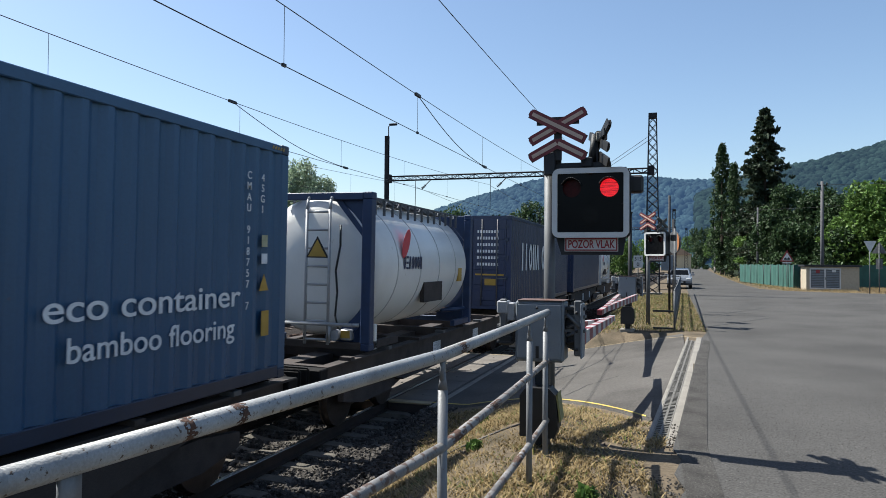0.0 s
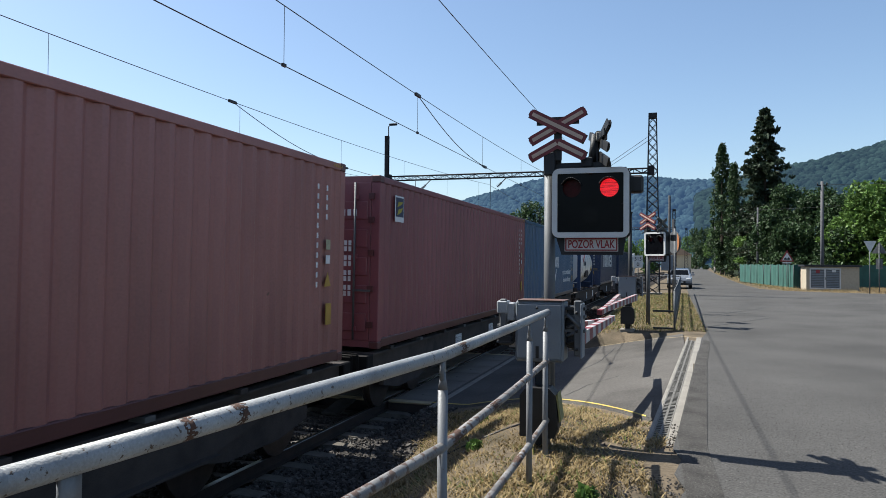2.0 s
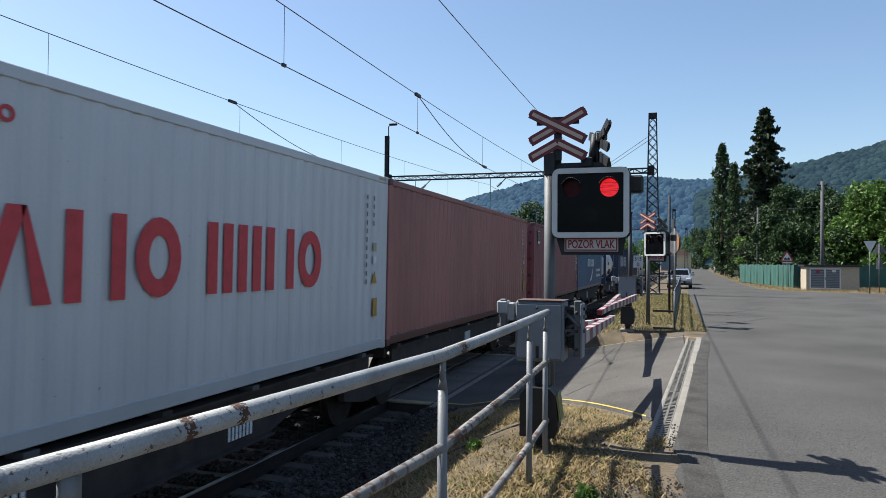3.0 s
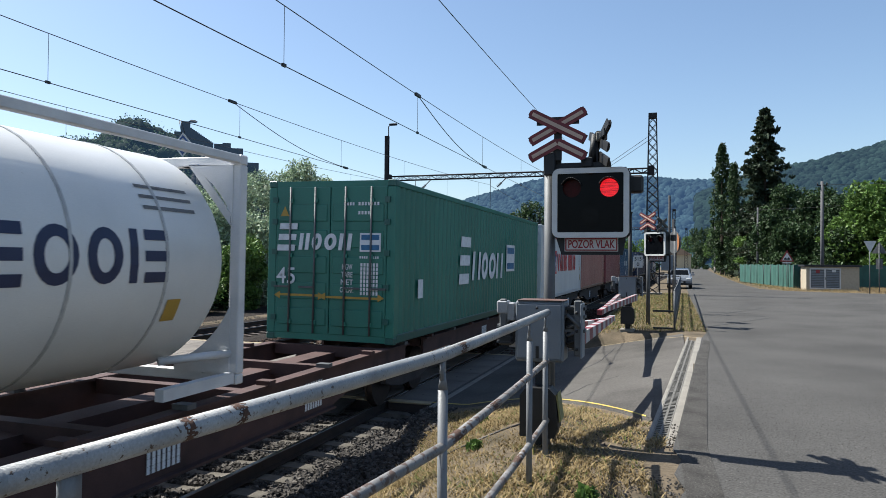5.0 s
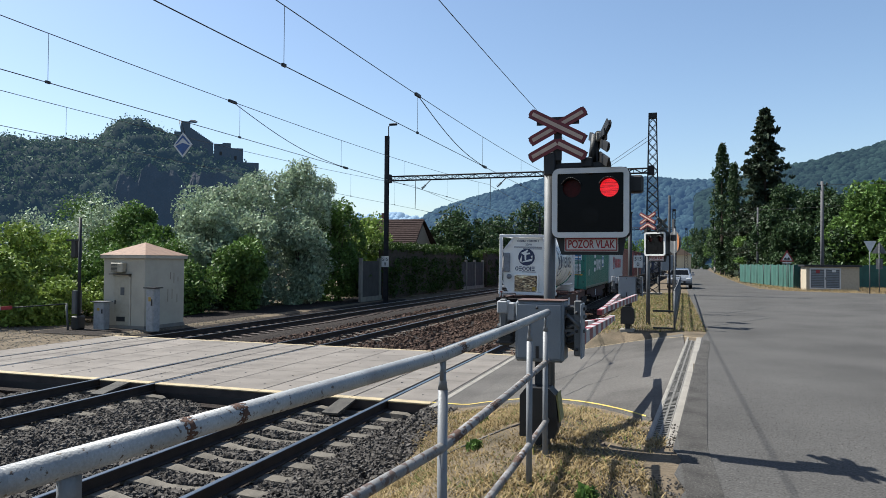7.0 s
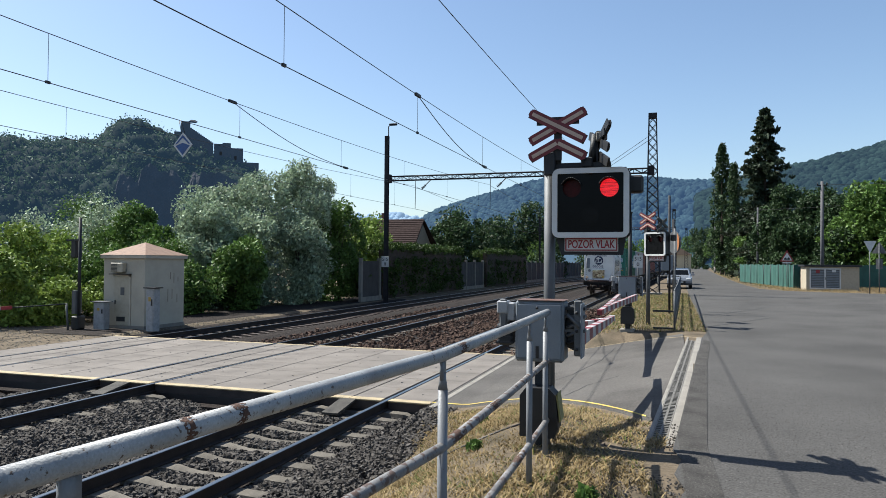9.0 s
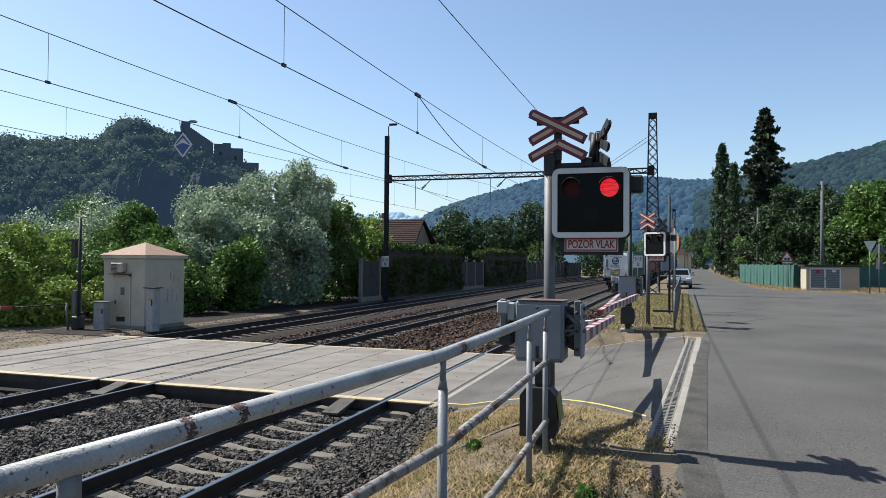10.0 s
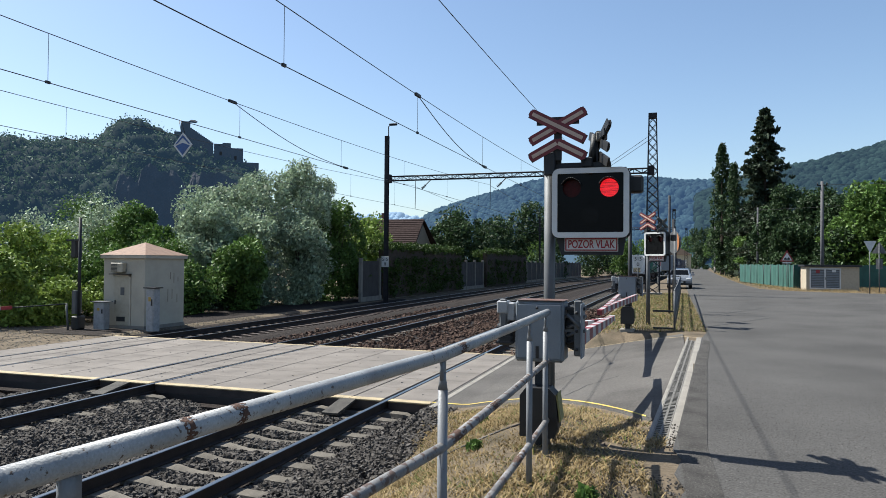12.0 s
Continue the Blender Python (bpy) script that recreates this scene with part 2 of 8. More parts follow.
def sheet(name, xs, ys, zf, material, label, category):
    V = [(x, y, zf(x, y)) for y in ys for x in xs]
    w = len(xs)
    F = [(j * w + i, j * w + i + 1, (j + 1) * w + i + 1, (j + 1) * w + i) for j in range(len(ys) - 1) for i in range(w - 1)]
    return tagged(arrays(name, V, F, material), label, category, kind="structure")


def outline_slab(name, pts, z0, z1, material, label, category):
    bm = bmnew()
    polyplate(bm, pts, z1 - z0, Matrix.Translation((0, 0, z0)))
    return tagged(link_mesh(name, bm, material), label, category, kind="structure")


def roads():
    z = PLATEAU
    outline_slab("road", [(0.12, -30), (60, -30), (60, 47), (30, 50.0), (13.2, 51.8), (9.4, 53.0), (7.4, 54.8), (6.4, 58.0), (6.25, 66.0), (6.45, 81.0), (7.4, 120.0), (8.8, 164.0), (16.0, 400), (9.0, 400), (3.2, 164.0), (1.15, 60), (0.95, 30), (0.92, 20.2), (0.80, 19.2), (0.70, 18.4), (0.06, 7.9), (0.02, 7.4), (0.10, 7.0), (0.03, 6.5), (0.12, 6.1), (0.02, 5.6), (0.08, 5.1), (-0.02, 4.6), (0.06, 4.1), (-0.03, 3.5), (0.1, -3)], z - 0.25, z + 0.015, M_ASPHALT, "worn grey asphalt road running beside the railway", "road")
    # ramp surface, one sheet from the deck to the drain
    xs = [round(-4.2 + 0.15 * i, 2) for i in range(31)]
    V, F, n = [], [], 16
    for x in xs:
        V.append((min(x, -0.3), flare_y(x) - 0.25, ramp_z(x) - 0.12))
        for j in range(n + 1):
            y = flare_y(x) + (CROSS1 - 0.05 - flare_y(x)) * j / n
            xd = min(x, -0.24 + 0.65 * (y - 7.95) / 10.65)
            V.append((xd, y, ramp_z(xd) + 0.035))
    for i in range(len(xs) - 1):
        for j in range(n + 1):
            F.append((i * (n + 2) + j, (i + 1) * (n + 2) + j, (i + 1) * (n + 2) + j + 1, i * (n + 2) + j + 1))
    tagged(arrays("ramp", V, F, M_RAMP), "patched asphalt ramp from the road to the tracks", "ramp", kind="structure")
    # painted edge lines on both sides of the ramp
    for near in (True, False):
        bm = bmnew()
        prev = None
        for i in range(29):
            x = -4.2 + (3.9 if near else 4.9) * i / 28
            y = flare_y(x) + 0.01 if near else CROSS1 - 0.16 - 1.2 * max(0, (x + 1.0) / 1.7) ** 1.5
            zz = ramp_z(x) + 0.042
            pr = (bm.verts.new((x, y, zz)), bm.verts.new((x, y + (0.08 if near else 0.06), zz)))
            if prev:
                bm.faces.new((prev[0], pr[0], pr[1], prev[1]))
            prev = pr
        tagged(link_mesh("edge_line", bm, M_YELLOW if near else M_CREAM), "worn painted edge line of the crossing ramp", "road marking", kind="structure")
    # tar seams and a patched joint in the road
    for pts, w in (([(-2.6, 13.2), (-1.9, 14.6), (-1.5, 16.2), (-1.35, 18.6)], 0.014), ([(-1.7, 11.9), (-1.4, 12.8), (-0.9, 13.4)], 0.012), ([(1.0, 22.0), (3.5, 27.0), (9.0, 30.0)], 0.05), ([(0.95, 26.0), (4.0, 33.0), (12.0, 38.5)], 0.06)):
        bm = bmnew()
        prev = None
        for i in range(31):
            t = i / 30 * (len(pts) - 1)
            k = min(int(t), len(pts) - 2)
            f = t - k
            x = pts[k][0] + (pts[k + 1][0] - pts[k][0]) * f + 0.03 * noise.noise((i * 0.7, w * 50, 0))
            y = pts[k][1] + (pts[k + 1][1] - pts[k][1]) * f
            ww = w * (0.6 + 0.6 * abs(noise.noise((i * 0.9, 3, w))))
            zs = ramp_z(x) + 0.039 if x < -0.1 else z + 0.019
            pr = (bm.verts.new((x - ww, y - ww, zs)), bm.verts.new((x + ww, y + ww * 0.3, zs)))
            if prev:
                bm.faces.new((prev[0], prev[1], pr[1], pr[0]))
            prev = pr
        tagged(link_mesh("tar_seam", bm, mat("tar", (0.021, 0.0203, 0.0196), rough=0.7, vary=0.3)), "dark tar seam in the asphalt", "road marking", kind="structure")
    pts = [(0.14, 5.0), (0.43, 5.0), (0.36, 7.6), (0.45, 10.0), (0.66, 14.0), (0.88, 17.8), (0.76, 18.2), (0.44, 14.0), (0.20, 10.0), (0.08, 8.0)]
    rag = [(x + 0.012 * math.sin(i * 2.7), y) for i, (x, y) in enumerate(pts)]
    outline_slab("road_strip", rag, z - 0.02, z + 0.020, mat("coarse_asphalt", (0.064, 0.061, 0.057), rough=0.95, spec=0.15, scale=3.0, vary=0.35, bump=1.0, fine=60, grain=1.2, spots=0.5, spot_color=(0.12, 0.115, 0.105), spot_scale=70), "coarse strip of older asphalt beside the drain", "road")
    # groove and kerb strip where deck and ramp meet
    bm = bmnew()
    box(bm, -4.14, -4.02, CROSS0 - 0.3, CROSS1, -0.1, 0.012, 0.01)
    tagged(link_mesh("kerb_strip", bm, M_CONCRETE), "narrow concrete strip between deck and ramp", "kerb", kind="structure")


def drain():
    """Slotted drain channel between ramp and road, with a concrete strip."""
    a, b = Vector((-0.21, 7.95, 0.665)), Vector((0.44, 18.6, 0.745))
    d = (b - a).normalized()
    ang = math.degrees(math.atan2(-d.x, d.y))
    root = thing("drain", pose(a.x, a.y, a.z, math.degrees(math.asin(d.z)), 0, ang), "concrete drain channel with slotted steel gratings along the road", "drain", kind="structure")
    L = (b - a).length
    boxpart("concrete_strip", (0.17, 0.30, -0.25, L, -0.2, 0.05), M_CONCRETE, root, "pale concrete kerb strip", 0.01)
    boxpart("channel", (-0.01, 0.17, 0, L, -0.2, -0.02), M_BLACK, root)
    boxpart("channel_edge", (-0.05, -0.01, 0, L, -0.2, 0.04), M_CONCRETE, root)
    bm = bmnew()
    for x, w in ((-0.01, 0.018), (0.066, 0.026), (0.149, 0.018)):
        box(bm, x, x + w, 0, 0.985, -0.02, 0.04)
    for i in range(12):
        y = i * 0.0875
        box(bm, -0.005, 0.16, y, y + 0.036, -0.012, 0.038)
    g = part("grating", bm, mat("grating_iron", (0.119, 0.112, 0.098), rough=0.7, vary=0.3), root, "slotted grating")
    n = int(L)
    for i in range(1, n):
        again(g, pose(0, i * 1.0, 0))


def rail_line(x0, side, far):
    """One rail: head, web and foot swept along the track."""
    prof = [(-0.07, -0.172), (0.07, -0.172), (0.07, -0.16), (0.012, -0.145), (0.010, -0.045), (0.036, -0.035), (0.036, -0.006), (0.030, 0.0), (-0.030, 0.0), (-0.036, -0.006), (-0.036, -0.035), (-0.010, -0.045), (-0.012, -0.145), (-0.07, -0.16)]
    ys = [-30, 0, 10, 20, 25] + [25 + 6 * i for i in range(1, 36)]
    V, F, H = [], [], []
    n = len(prof)
    for y in ys:
        cx = track_x(x0, y) + side * 0.7535
        V += [(cx + px, y, pz) for px, pz in prof]
    for j in range(len(ys) - 1):
        for i in range(n):
            F.append((j * n + i, (j + 1) * n + i, (j + 1) * n + (i + 1) % n, j * n + (i + 1) % n))
            H.append(1 if i in (6, 7, 8) else 0)
    ob = arrays("rail", V, F, M_RAILSIDE)
    ob.data.materials.append(M_RAILHEAD)
    ob.data.polygons.foreach_set("material_index", H)
    return tagged(ob, "steel rail with a shiny worn head", "rail", "rails")


def sleepers(x0, y_from, y_to, name_label, material):
    """Concrete sleepers, raised rail seats at both ends, waisted in the middle."""
    def shape(bm):
        st = [(-1.3, 0.10, -0.03), (-1.2, 0.15, 0.0), (-0.95, 0.15, 0.01), (-0.55, 0.15, 0.01), (-0.2, 0.11, -0.035), (0.2, 0.11, -0.035), (0.55, 0.15, 0.01), (0.95, 0.15, 0.01), (1.2, 0.15, 0.0), (1.3, 0.10, -0.03)]
        prev = None
        for x, w, z in st:
            ring = [bm.verts.new((x, -w, -0.2)), bm.verts.new((x, w, -0.2)), bm.verts.new((x, w * 0.75, z)), bm.verts.new((x, -w * 0.75, z))]
            if prev:
                for i in range(4):
                    bm.faces.new((prev[i], prev[(i + 1) % 4], ring[(i + 1) % 4], ring[i]))
            else:
                bm.faces.new(ring)
            prev = ring
        bm.faces.new(prev[::-1])
    bm = bmnew()
    shape(bm)
    first = tagged(link_mesh("sleeper", bm, material), "weathered concrete sleeper in ballast", "sleeper", name_label)
    y, made = y_from, 0
    while y < y_to:
        if not CROSS0 - 0.1 < y < CROSS1 + 0.1:
            m = pose(track_x(x0, y), y, -0.192, 0, 0, track_turn(y))
            if made == 0:
                first.matrix_basis = m
            else:
                copy_thing(first, m)
            made += 1
        y += 0.6


def stones(name, n, xr, yr, zf, size, material, label, seed, keep=None):
    """Broken stone: many small uneven lumps, one piece of stuff."""
    rs = np.random.RandomState(seed)
    base = np.array([(-1, -1, -.6), (1, -1, -.6), (1, 1, -.6), (-1, 1, -.6), (-.7, -.7, .7), (.7, -.7, .7), (.7, .7, .7), (-.7, .7, .7)], float)
    faces = np.array([(0, 1, 5, 4), (1, 2, 6, 5), (2, 3, 7, 6), (3, 0, 4, 7), (4, 5, 6, 7)])
    x, y = rs.uniform(*xr, n), rs.uniform(*yr, n)
    if keep is not None:
        k = keep(x, y)
        x, y = x[k], y[k]
        n = len(x)
    V = base[None] + rs.uniform(-.45, .45, (n, 8, 3))
    s = rs.uniform(*size, (n, 1, 1)) * rs.uniform(.6, 1.3, (n, 1, 3))
    V = V * s
    a = rs.uniform(0, 6.28, n)
    c, sn = np.cos(a)[:, None], np.sin(a)[:, None]
    tilt = rs.uniform(-.5, .5, (n, 1))
    X = V[..., 0] * c - V[..., 1] * sn
    Y = V[..., 0] * sn + V[..., 1] * c
    Z = V[..., 2] + tilt * V[..., 0]
    z0 = np.array([zf(px, py) for px, py in zip(x, y)])
    P = np.stack([X + x[:, None], Y + y[:, None], Z + z0[:, None]], -1).reshape(-1, 3)
    F = (faces[None] + 8 * np.arange(n)[:, None, None]).reshape(-1, 4)
    return tagged(arrays(name, P, F, material), label, "ballast", kind="stuff")


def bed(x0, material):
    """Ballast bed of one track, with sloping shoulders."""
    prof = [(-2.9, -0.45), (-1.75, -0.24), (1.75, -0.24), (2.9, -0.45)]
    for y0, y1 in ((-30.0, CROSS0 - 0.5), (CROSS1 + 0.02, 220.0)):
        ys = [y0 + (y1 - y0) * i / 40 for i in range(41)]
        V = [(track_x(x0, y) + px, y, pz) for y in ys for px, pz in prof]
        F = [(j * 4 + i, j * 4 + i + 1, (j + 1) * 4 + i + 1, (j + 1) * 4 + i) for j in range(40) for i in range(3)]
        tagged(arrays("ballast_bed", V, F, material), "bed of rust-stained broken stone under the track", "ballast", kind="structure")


def crossing():
    """Level crossing: concrete panels between and beside the rails, cream painted edge beams."""
    root = thing("crossing_deck", pose(0, 0, 0), "pale concrete panel deck of a level crossing over three tracks", "level crossing", kind="structure")
    cols = []
    for a, b in ((X3, X2), (X2, X1)):
        l, r = a + 0.80, b - 0.80
        cols += [(l, l + (r - l) / 3), (l + (r - l) / 3, l + 2 * (r - l) / 3), (l + 2 * (r - l) / 3, r)]
    for c in (X1, X2, X3):
        cols += [(c - 0.66, c), (c, c + 0.66)]
    cols += [(X1 + 0.80, X1 + 1.64), (X3 - 1.9, X3 - 0.80)]
    n, plug = 6, None
    step = (CROSS1 - CROSS0 - 0.376) / n
    for x0, x1 in cols:
        bm = bmnew()
        box(bm, x0 + 0.012, x1 - 0.012, 0.008, step - 0.008, -0.18, 0.0, 0.008)
        first = part("panel", bm, M_PANEL, root)
        first.location = (0, CROSS0 + 0.222, -0.004)
        for i in range(1, n):
            again(first, pose(0, CROSS0 + 0.222 + i * step, -0.004 + random.uniform(-0.003, 0.003)))
        if x1 - x0 > 0.6:
            for i in range(n):
                for fx in ((0.5,) if x1 - x0 < 1 else (0.25, 0.75)):
                    mpl = pose(x0 + (x1 - x0) * fx, CROSS0 + 0.222 + (i + 0.5) * step, 0)
                    if plug is None:
                        plug = part("lifting_plug", tube(bmnew(), (0, 0, -0.03), (0, 0, 0.001), 0.022, n=8), M_BLACK, root, "small dark lifting plug")
                        plug.matrix_basis = mpl
                    else:
                        again(plug, mpl)
    for y0, y1 in ((CROSS0, CROSS0 + 0.22), (CROSS1 - 0.15, CROSS1)):
        for x0, x1 in cols:
            boxpart("edge_beam", (x0, x1, y0 + 0.02, y1, -0.035, 0.0), M_CREAM, root, "cream painted edge beam", 0.01)
            boxpart("edge_sill", (x0, x1, y0 + 0.04, y1, -0.3, -0.038), M_UNDER, root, "dark sill below the edge beam")
    boxpart("underside", (X3 - 1.9, X1 + 1.6, CROSS0 + 0.03, CROSS1 - 0.03, -0.5, -0.185), M_BLACK, root)
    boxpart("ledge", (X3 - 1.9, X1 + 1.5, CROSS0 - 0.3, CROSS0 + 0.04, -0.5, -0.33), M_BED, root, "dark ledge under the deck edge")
    # sloping steel guards before the deck, inside the rails
    for c in (X1, X2):
        bm = bmnew()
        polyplate(bm, [(-0.16, 0), (0.16, 0), (0.20, 0.72), (-0.12, 0.72)], 0.04, Matrix.Translation((c - 0.06, CROSS0 - 0.68, -0.19)) @ pose(0, 0, 0, 11, 0, 0))
        part("guard_plate", bm, mat("grimy_concrete", (0.055, 0.05, 0.042), rough=0.9, scale=6, vary=0.4, bump=0.4), root, "sloping concrete guard plate")


ground_sheet()
roads()
drain()
for _x in (X1, X2, X3):
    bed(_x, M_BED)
    for _s2 in (-1, 1):
        rail_line(_x, _s2, 200)
sleepers(X1, 3.2, 70, "sleepers of the near track", M_SLEEPER)
sleepers(X2, 6.0, 60, "sleepers of the middle track", M_SLEEPER)
sleepers(X3, 20.0, 50, "sleepers of the far track", mat("rusty_sleeper", (0.0595, 0.042, 0.0336), rough=0.9, scale=4, vary=0.4, bump=0.4, rand=0.2))
crossing()


def bed_z(x, y):
    z = -9.0
    for c in (X1, X2, X3):
        d = abs(x - track_x(c, y))
        z = max(z, -0.22 if d < 1.75 else -0.22 - (d - 1.75) * 0.18)
    if CROSS0 - 0.75 < y < CROSS0:
        z -= 0.06 * min(1.0, (y - CROSS0 + 0.75) / 0.4)
    return max(z, ground_z(x, y) + 0.01)


def clear_of_sleepers(c):
    def keep(x, y):
        k = np.round((y - 3.2) / 0.6) * 0.6 + 3.2
        on = (np.abs(y - k) < 0.115) & (np.abs(x - c) < 1.2)
        rail = np.abs(np.abs(x - c) - 0.7535) < 0.09
        return ~(on | rail)
    return keep


stones("ballast", 30000, (X1 - 2.6, X1 + 2.2), (3.4, CROSS0 - 0.15), bed_z, (0.015, 0.036), M_STONE, "grey broken stone ballast between the sleepers", 1, clear_of_sleepers(X1))
stones("ballast", 17000, (X2 - 2.2, X2 + 2.7), (6.5, CROSS0 - 0.15), bed_z, (0.017, 0.040), M_STONE, "dark broken stone ballast between the sleepers", 2, lambda x, y: np.abs(np.abs(x - X2) - 0.7535) > 0.09)
stones("ballast", 12000, (X2 - 3.0, X1 + 2.6), (CROSS1 + 0.1, 44), bed_z, (0.03, 0.07), mat("rusty_ballast", (0.0735, 0.0476, 0.0364), spec=0.15, rough=0.95, scale=9, vary=0.35, rand=0.5), "rust-brown broken stone ballast beyond the crossing", 3, lambda x, y: (np.abs(np.abs(x - X2) - 0.7535) > 0.12) & (np.abs(np.abs(x - X1) - 0.7535) > 0.12))

stones("roadside_gravel", 5000, (-1.0, 0.25), (3.0, 8.6), lambda x, y: max(ground_z(x, y), PLATEAU - 0.01 if x > 0 else -9) + 0.004, (0.004, 0.011), M_STONE, "fine grey gravel along the road edge", 8, lambda x, y: np.random.RandomState(5).uniform(-0.9, 0.25, len(x)) < x + 0.1)
stones("shoulder_gravel", 5000, (-1.7, -0.15), (7.9, 10.6), lambda x, y: ground_z(x, y) + 0.002, (0.004, 0.012), M_STONE, "grey grit below the painted line", 14, lambda x, y: y < CROSS0 - 0.3 - 3.2 * np.clip((x + 3.2) / 2.9, 0, 1) ** 2)
stones("road_chippings", 6000, (0.35, 3.2), (4.8, 12.0), lambda x, y: PLATEAU + 0.0145, (0.002, 0.005), M_STONE, "loose stone chippings on the asphalt", 15)
stones("hut_gravel", 6000, (-25, -17.9), (16, 30), lambda x, y: ground_z(x, y), (0.008, 0.020), mat("pale_gravel", (0.15, 0.143, 0.13), rough=0.95, spec=0.15, scale=9, vary=0.3, rand=0.4), "pale grey gravel round the relay hut", 9)

# One dark colour for the soil and for the shade the shrubs cast on it.
sheet("cess", [-22.5, -21, -19.6, -18.6, -17.6], [19.8 + 1.5 * i for i in range(20)], lambda x, y: ground_z(x, y) + 0.02, M_BED, "dark soil strip between shrubs and track, shrub shade put into its colour", "ground")


# ---- the train ----
SPEED = 13.7
GAIN = [(0.0, 0.0), (1.0, -0.1), (2.0, 0.0), (2.5, -0.18), (3.0, 0.22), (5.0, 0.0), (5.5, 0.1), (6.0, 0.5), (6.5, 0.9), (7.0, 1.3), (12.0, 5.5)]   # metres that the train has gained by then
FLOOR = 1.17                                    # container floor over the rails
MOVERS = []                                     # (thing, distance along the track at 0 s)


def corrugated(bm, x, y0, y1, z0, z1, axis, out, pitch=0.278, depth=0.042):
    """A trapezoid-ribbed steel wall along y (axis 'y', at x) or along x (axis 'x', at y=x)."""
    pts, p = [], y0
    n = max(1, int((y1 - y0) / pitch))
    s = (y1 - y0) / n
    for i in range(n):
        b = y0 + i * s
        pts += [(b, 0), (b + 0.26 * s, 0), (b + 0.50 * s, -depth), (b + 0.76 * s, -depth)]
    pts.append((y1, 0))
    prev = None
    for q, d in pts:
        c = (x + out * d, q) if axis == "y" else (q, x + out * d)
        pr = (bm.verts.new((c[0], c[1], z0)), bm.verts.new((c[0], c[1], z1)))
        if prev:
            bm.faces.new((prev[0], pr[0], pr[1], prev[1]))
        prev = pr
    return bm


def stripes(bm, x0, x1, y0, n, m):
    """A row of n bars standing for lettering that is too small to read."""
    w = (x1 - x0) / n
    for i in range(n):
        polyplate(bm, [(x0 + i * w, y0), (x0 + i * w + w * 0.62, y0), (x0 + i * w + w * 0.62, y0 + w * 1.0), (x0 + i * w, y0 + w * 1.0)], 0.003, m)


def shape_quads(kind, x, z, w, h, t):
    """One plain shape of a brand's mark, as four-cornered pieces: ring, bars or chevron."""
    def bar(xa, za, xb, zb):
        return [(xa, za), (xb, za), (xb, zb), (xa, zb)]
    if kind == "o":
        cx, cz, rx, rz, n, out = x + w / 2, z + h / 2, w / 2, h / 2, 20, []
        for i in range(n):
            c0, s0, c1, s1 = (f(2 * math.pi * (i + k) / n) for k in (0, 1) for f in (math.cos, math.sin))
            out.append([(cx + (rx - t) * c0, cz + (rz - t) * s0), (cx + rx * c0, cz + rz * s0), (cx + rx * c1, cz + rz * s1), (cx + (rx - t) * c1, cz + (rz - t) * s1)])
        return out
    if kind == "e":
        return [bar(x, z + k * (h - t) / 2, x + w, z + k * (h - t) / 2 + t) for k in range(3)]
    if kind == "n":
        return [bar(x, z, x + t, z + h), bar(x + w - t, z, x + w, z + h)]
    if kind == "m":
        return [bar(x + k * (w - t) / 2, z, x + k * (w - t) / 2 + t, z + h) for k in range(3)]
    if kind in "vy":
        lo, hi = (z, z + h) if kind == "v" else (z + h, z)
        left = [(x, lo), (x + t, lo), (x + w / 2 + t / 2, hi), (x + w / 2 - t / 2, hi)]
        right = [(x + w - t, lo), (x + w, lo), (x + w / 2 + t / 2, hi), (x + w / 2 + t * 0.2, hi)]
        return [left, right] if kind == "v" else [left[::-1], right[::-1]]
    return [bar(x, z, x + w, z + h)]


def wordmark(bm, x0, z0, shapes, h, stroke, m, slant=0.0):
    """A brand's word as a row of plain shapes: (kind, width) pairs, a blank for a gap."""
    x = x0
    for kind, w in shapes:
        if kind != " ":
            for quad in shape_quads(kind, x, 0.0, w, h, stroke):
                polyplate(bm, [(px + slant * pz, z0 + pz) for px, pz in quad], 0.004, m)
            w += stroke * 0.7
        x += w


def crescent(bm, cx, cy, r, a0, a1, thick, m, n=14):
    outer, inner = [], []
    for i in range(n + 1):
        t = i / n
        a = radians(a0 + (a1 - a0) * t)
        k = thick * math.sin(math.pi * min(1, t * 1.0)) ** 0.8
        outer.append((cx + r * math.cos(a), cy + r * math.sin(a)))
        inner.append((cx + (r - k) * math.cos(a), cy + (r - k) * math.sin(a)))
    polyplate(bm, outer + inner[1:-1][::-1], 0.004, m)


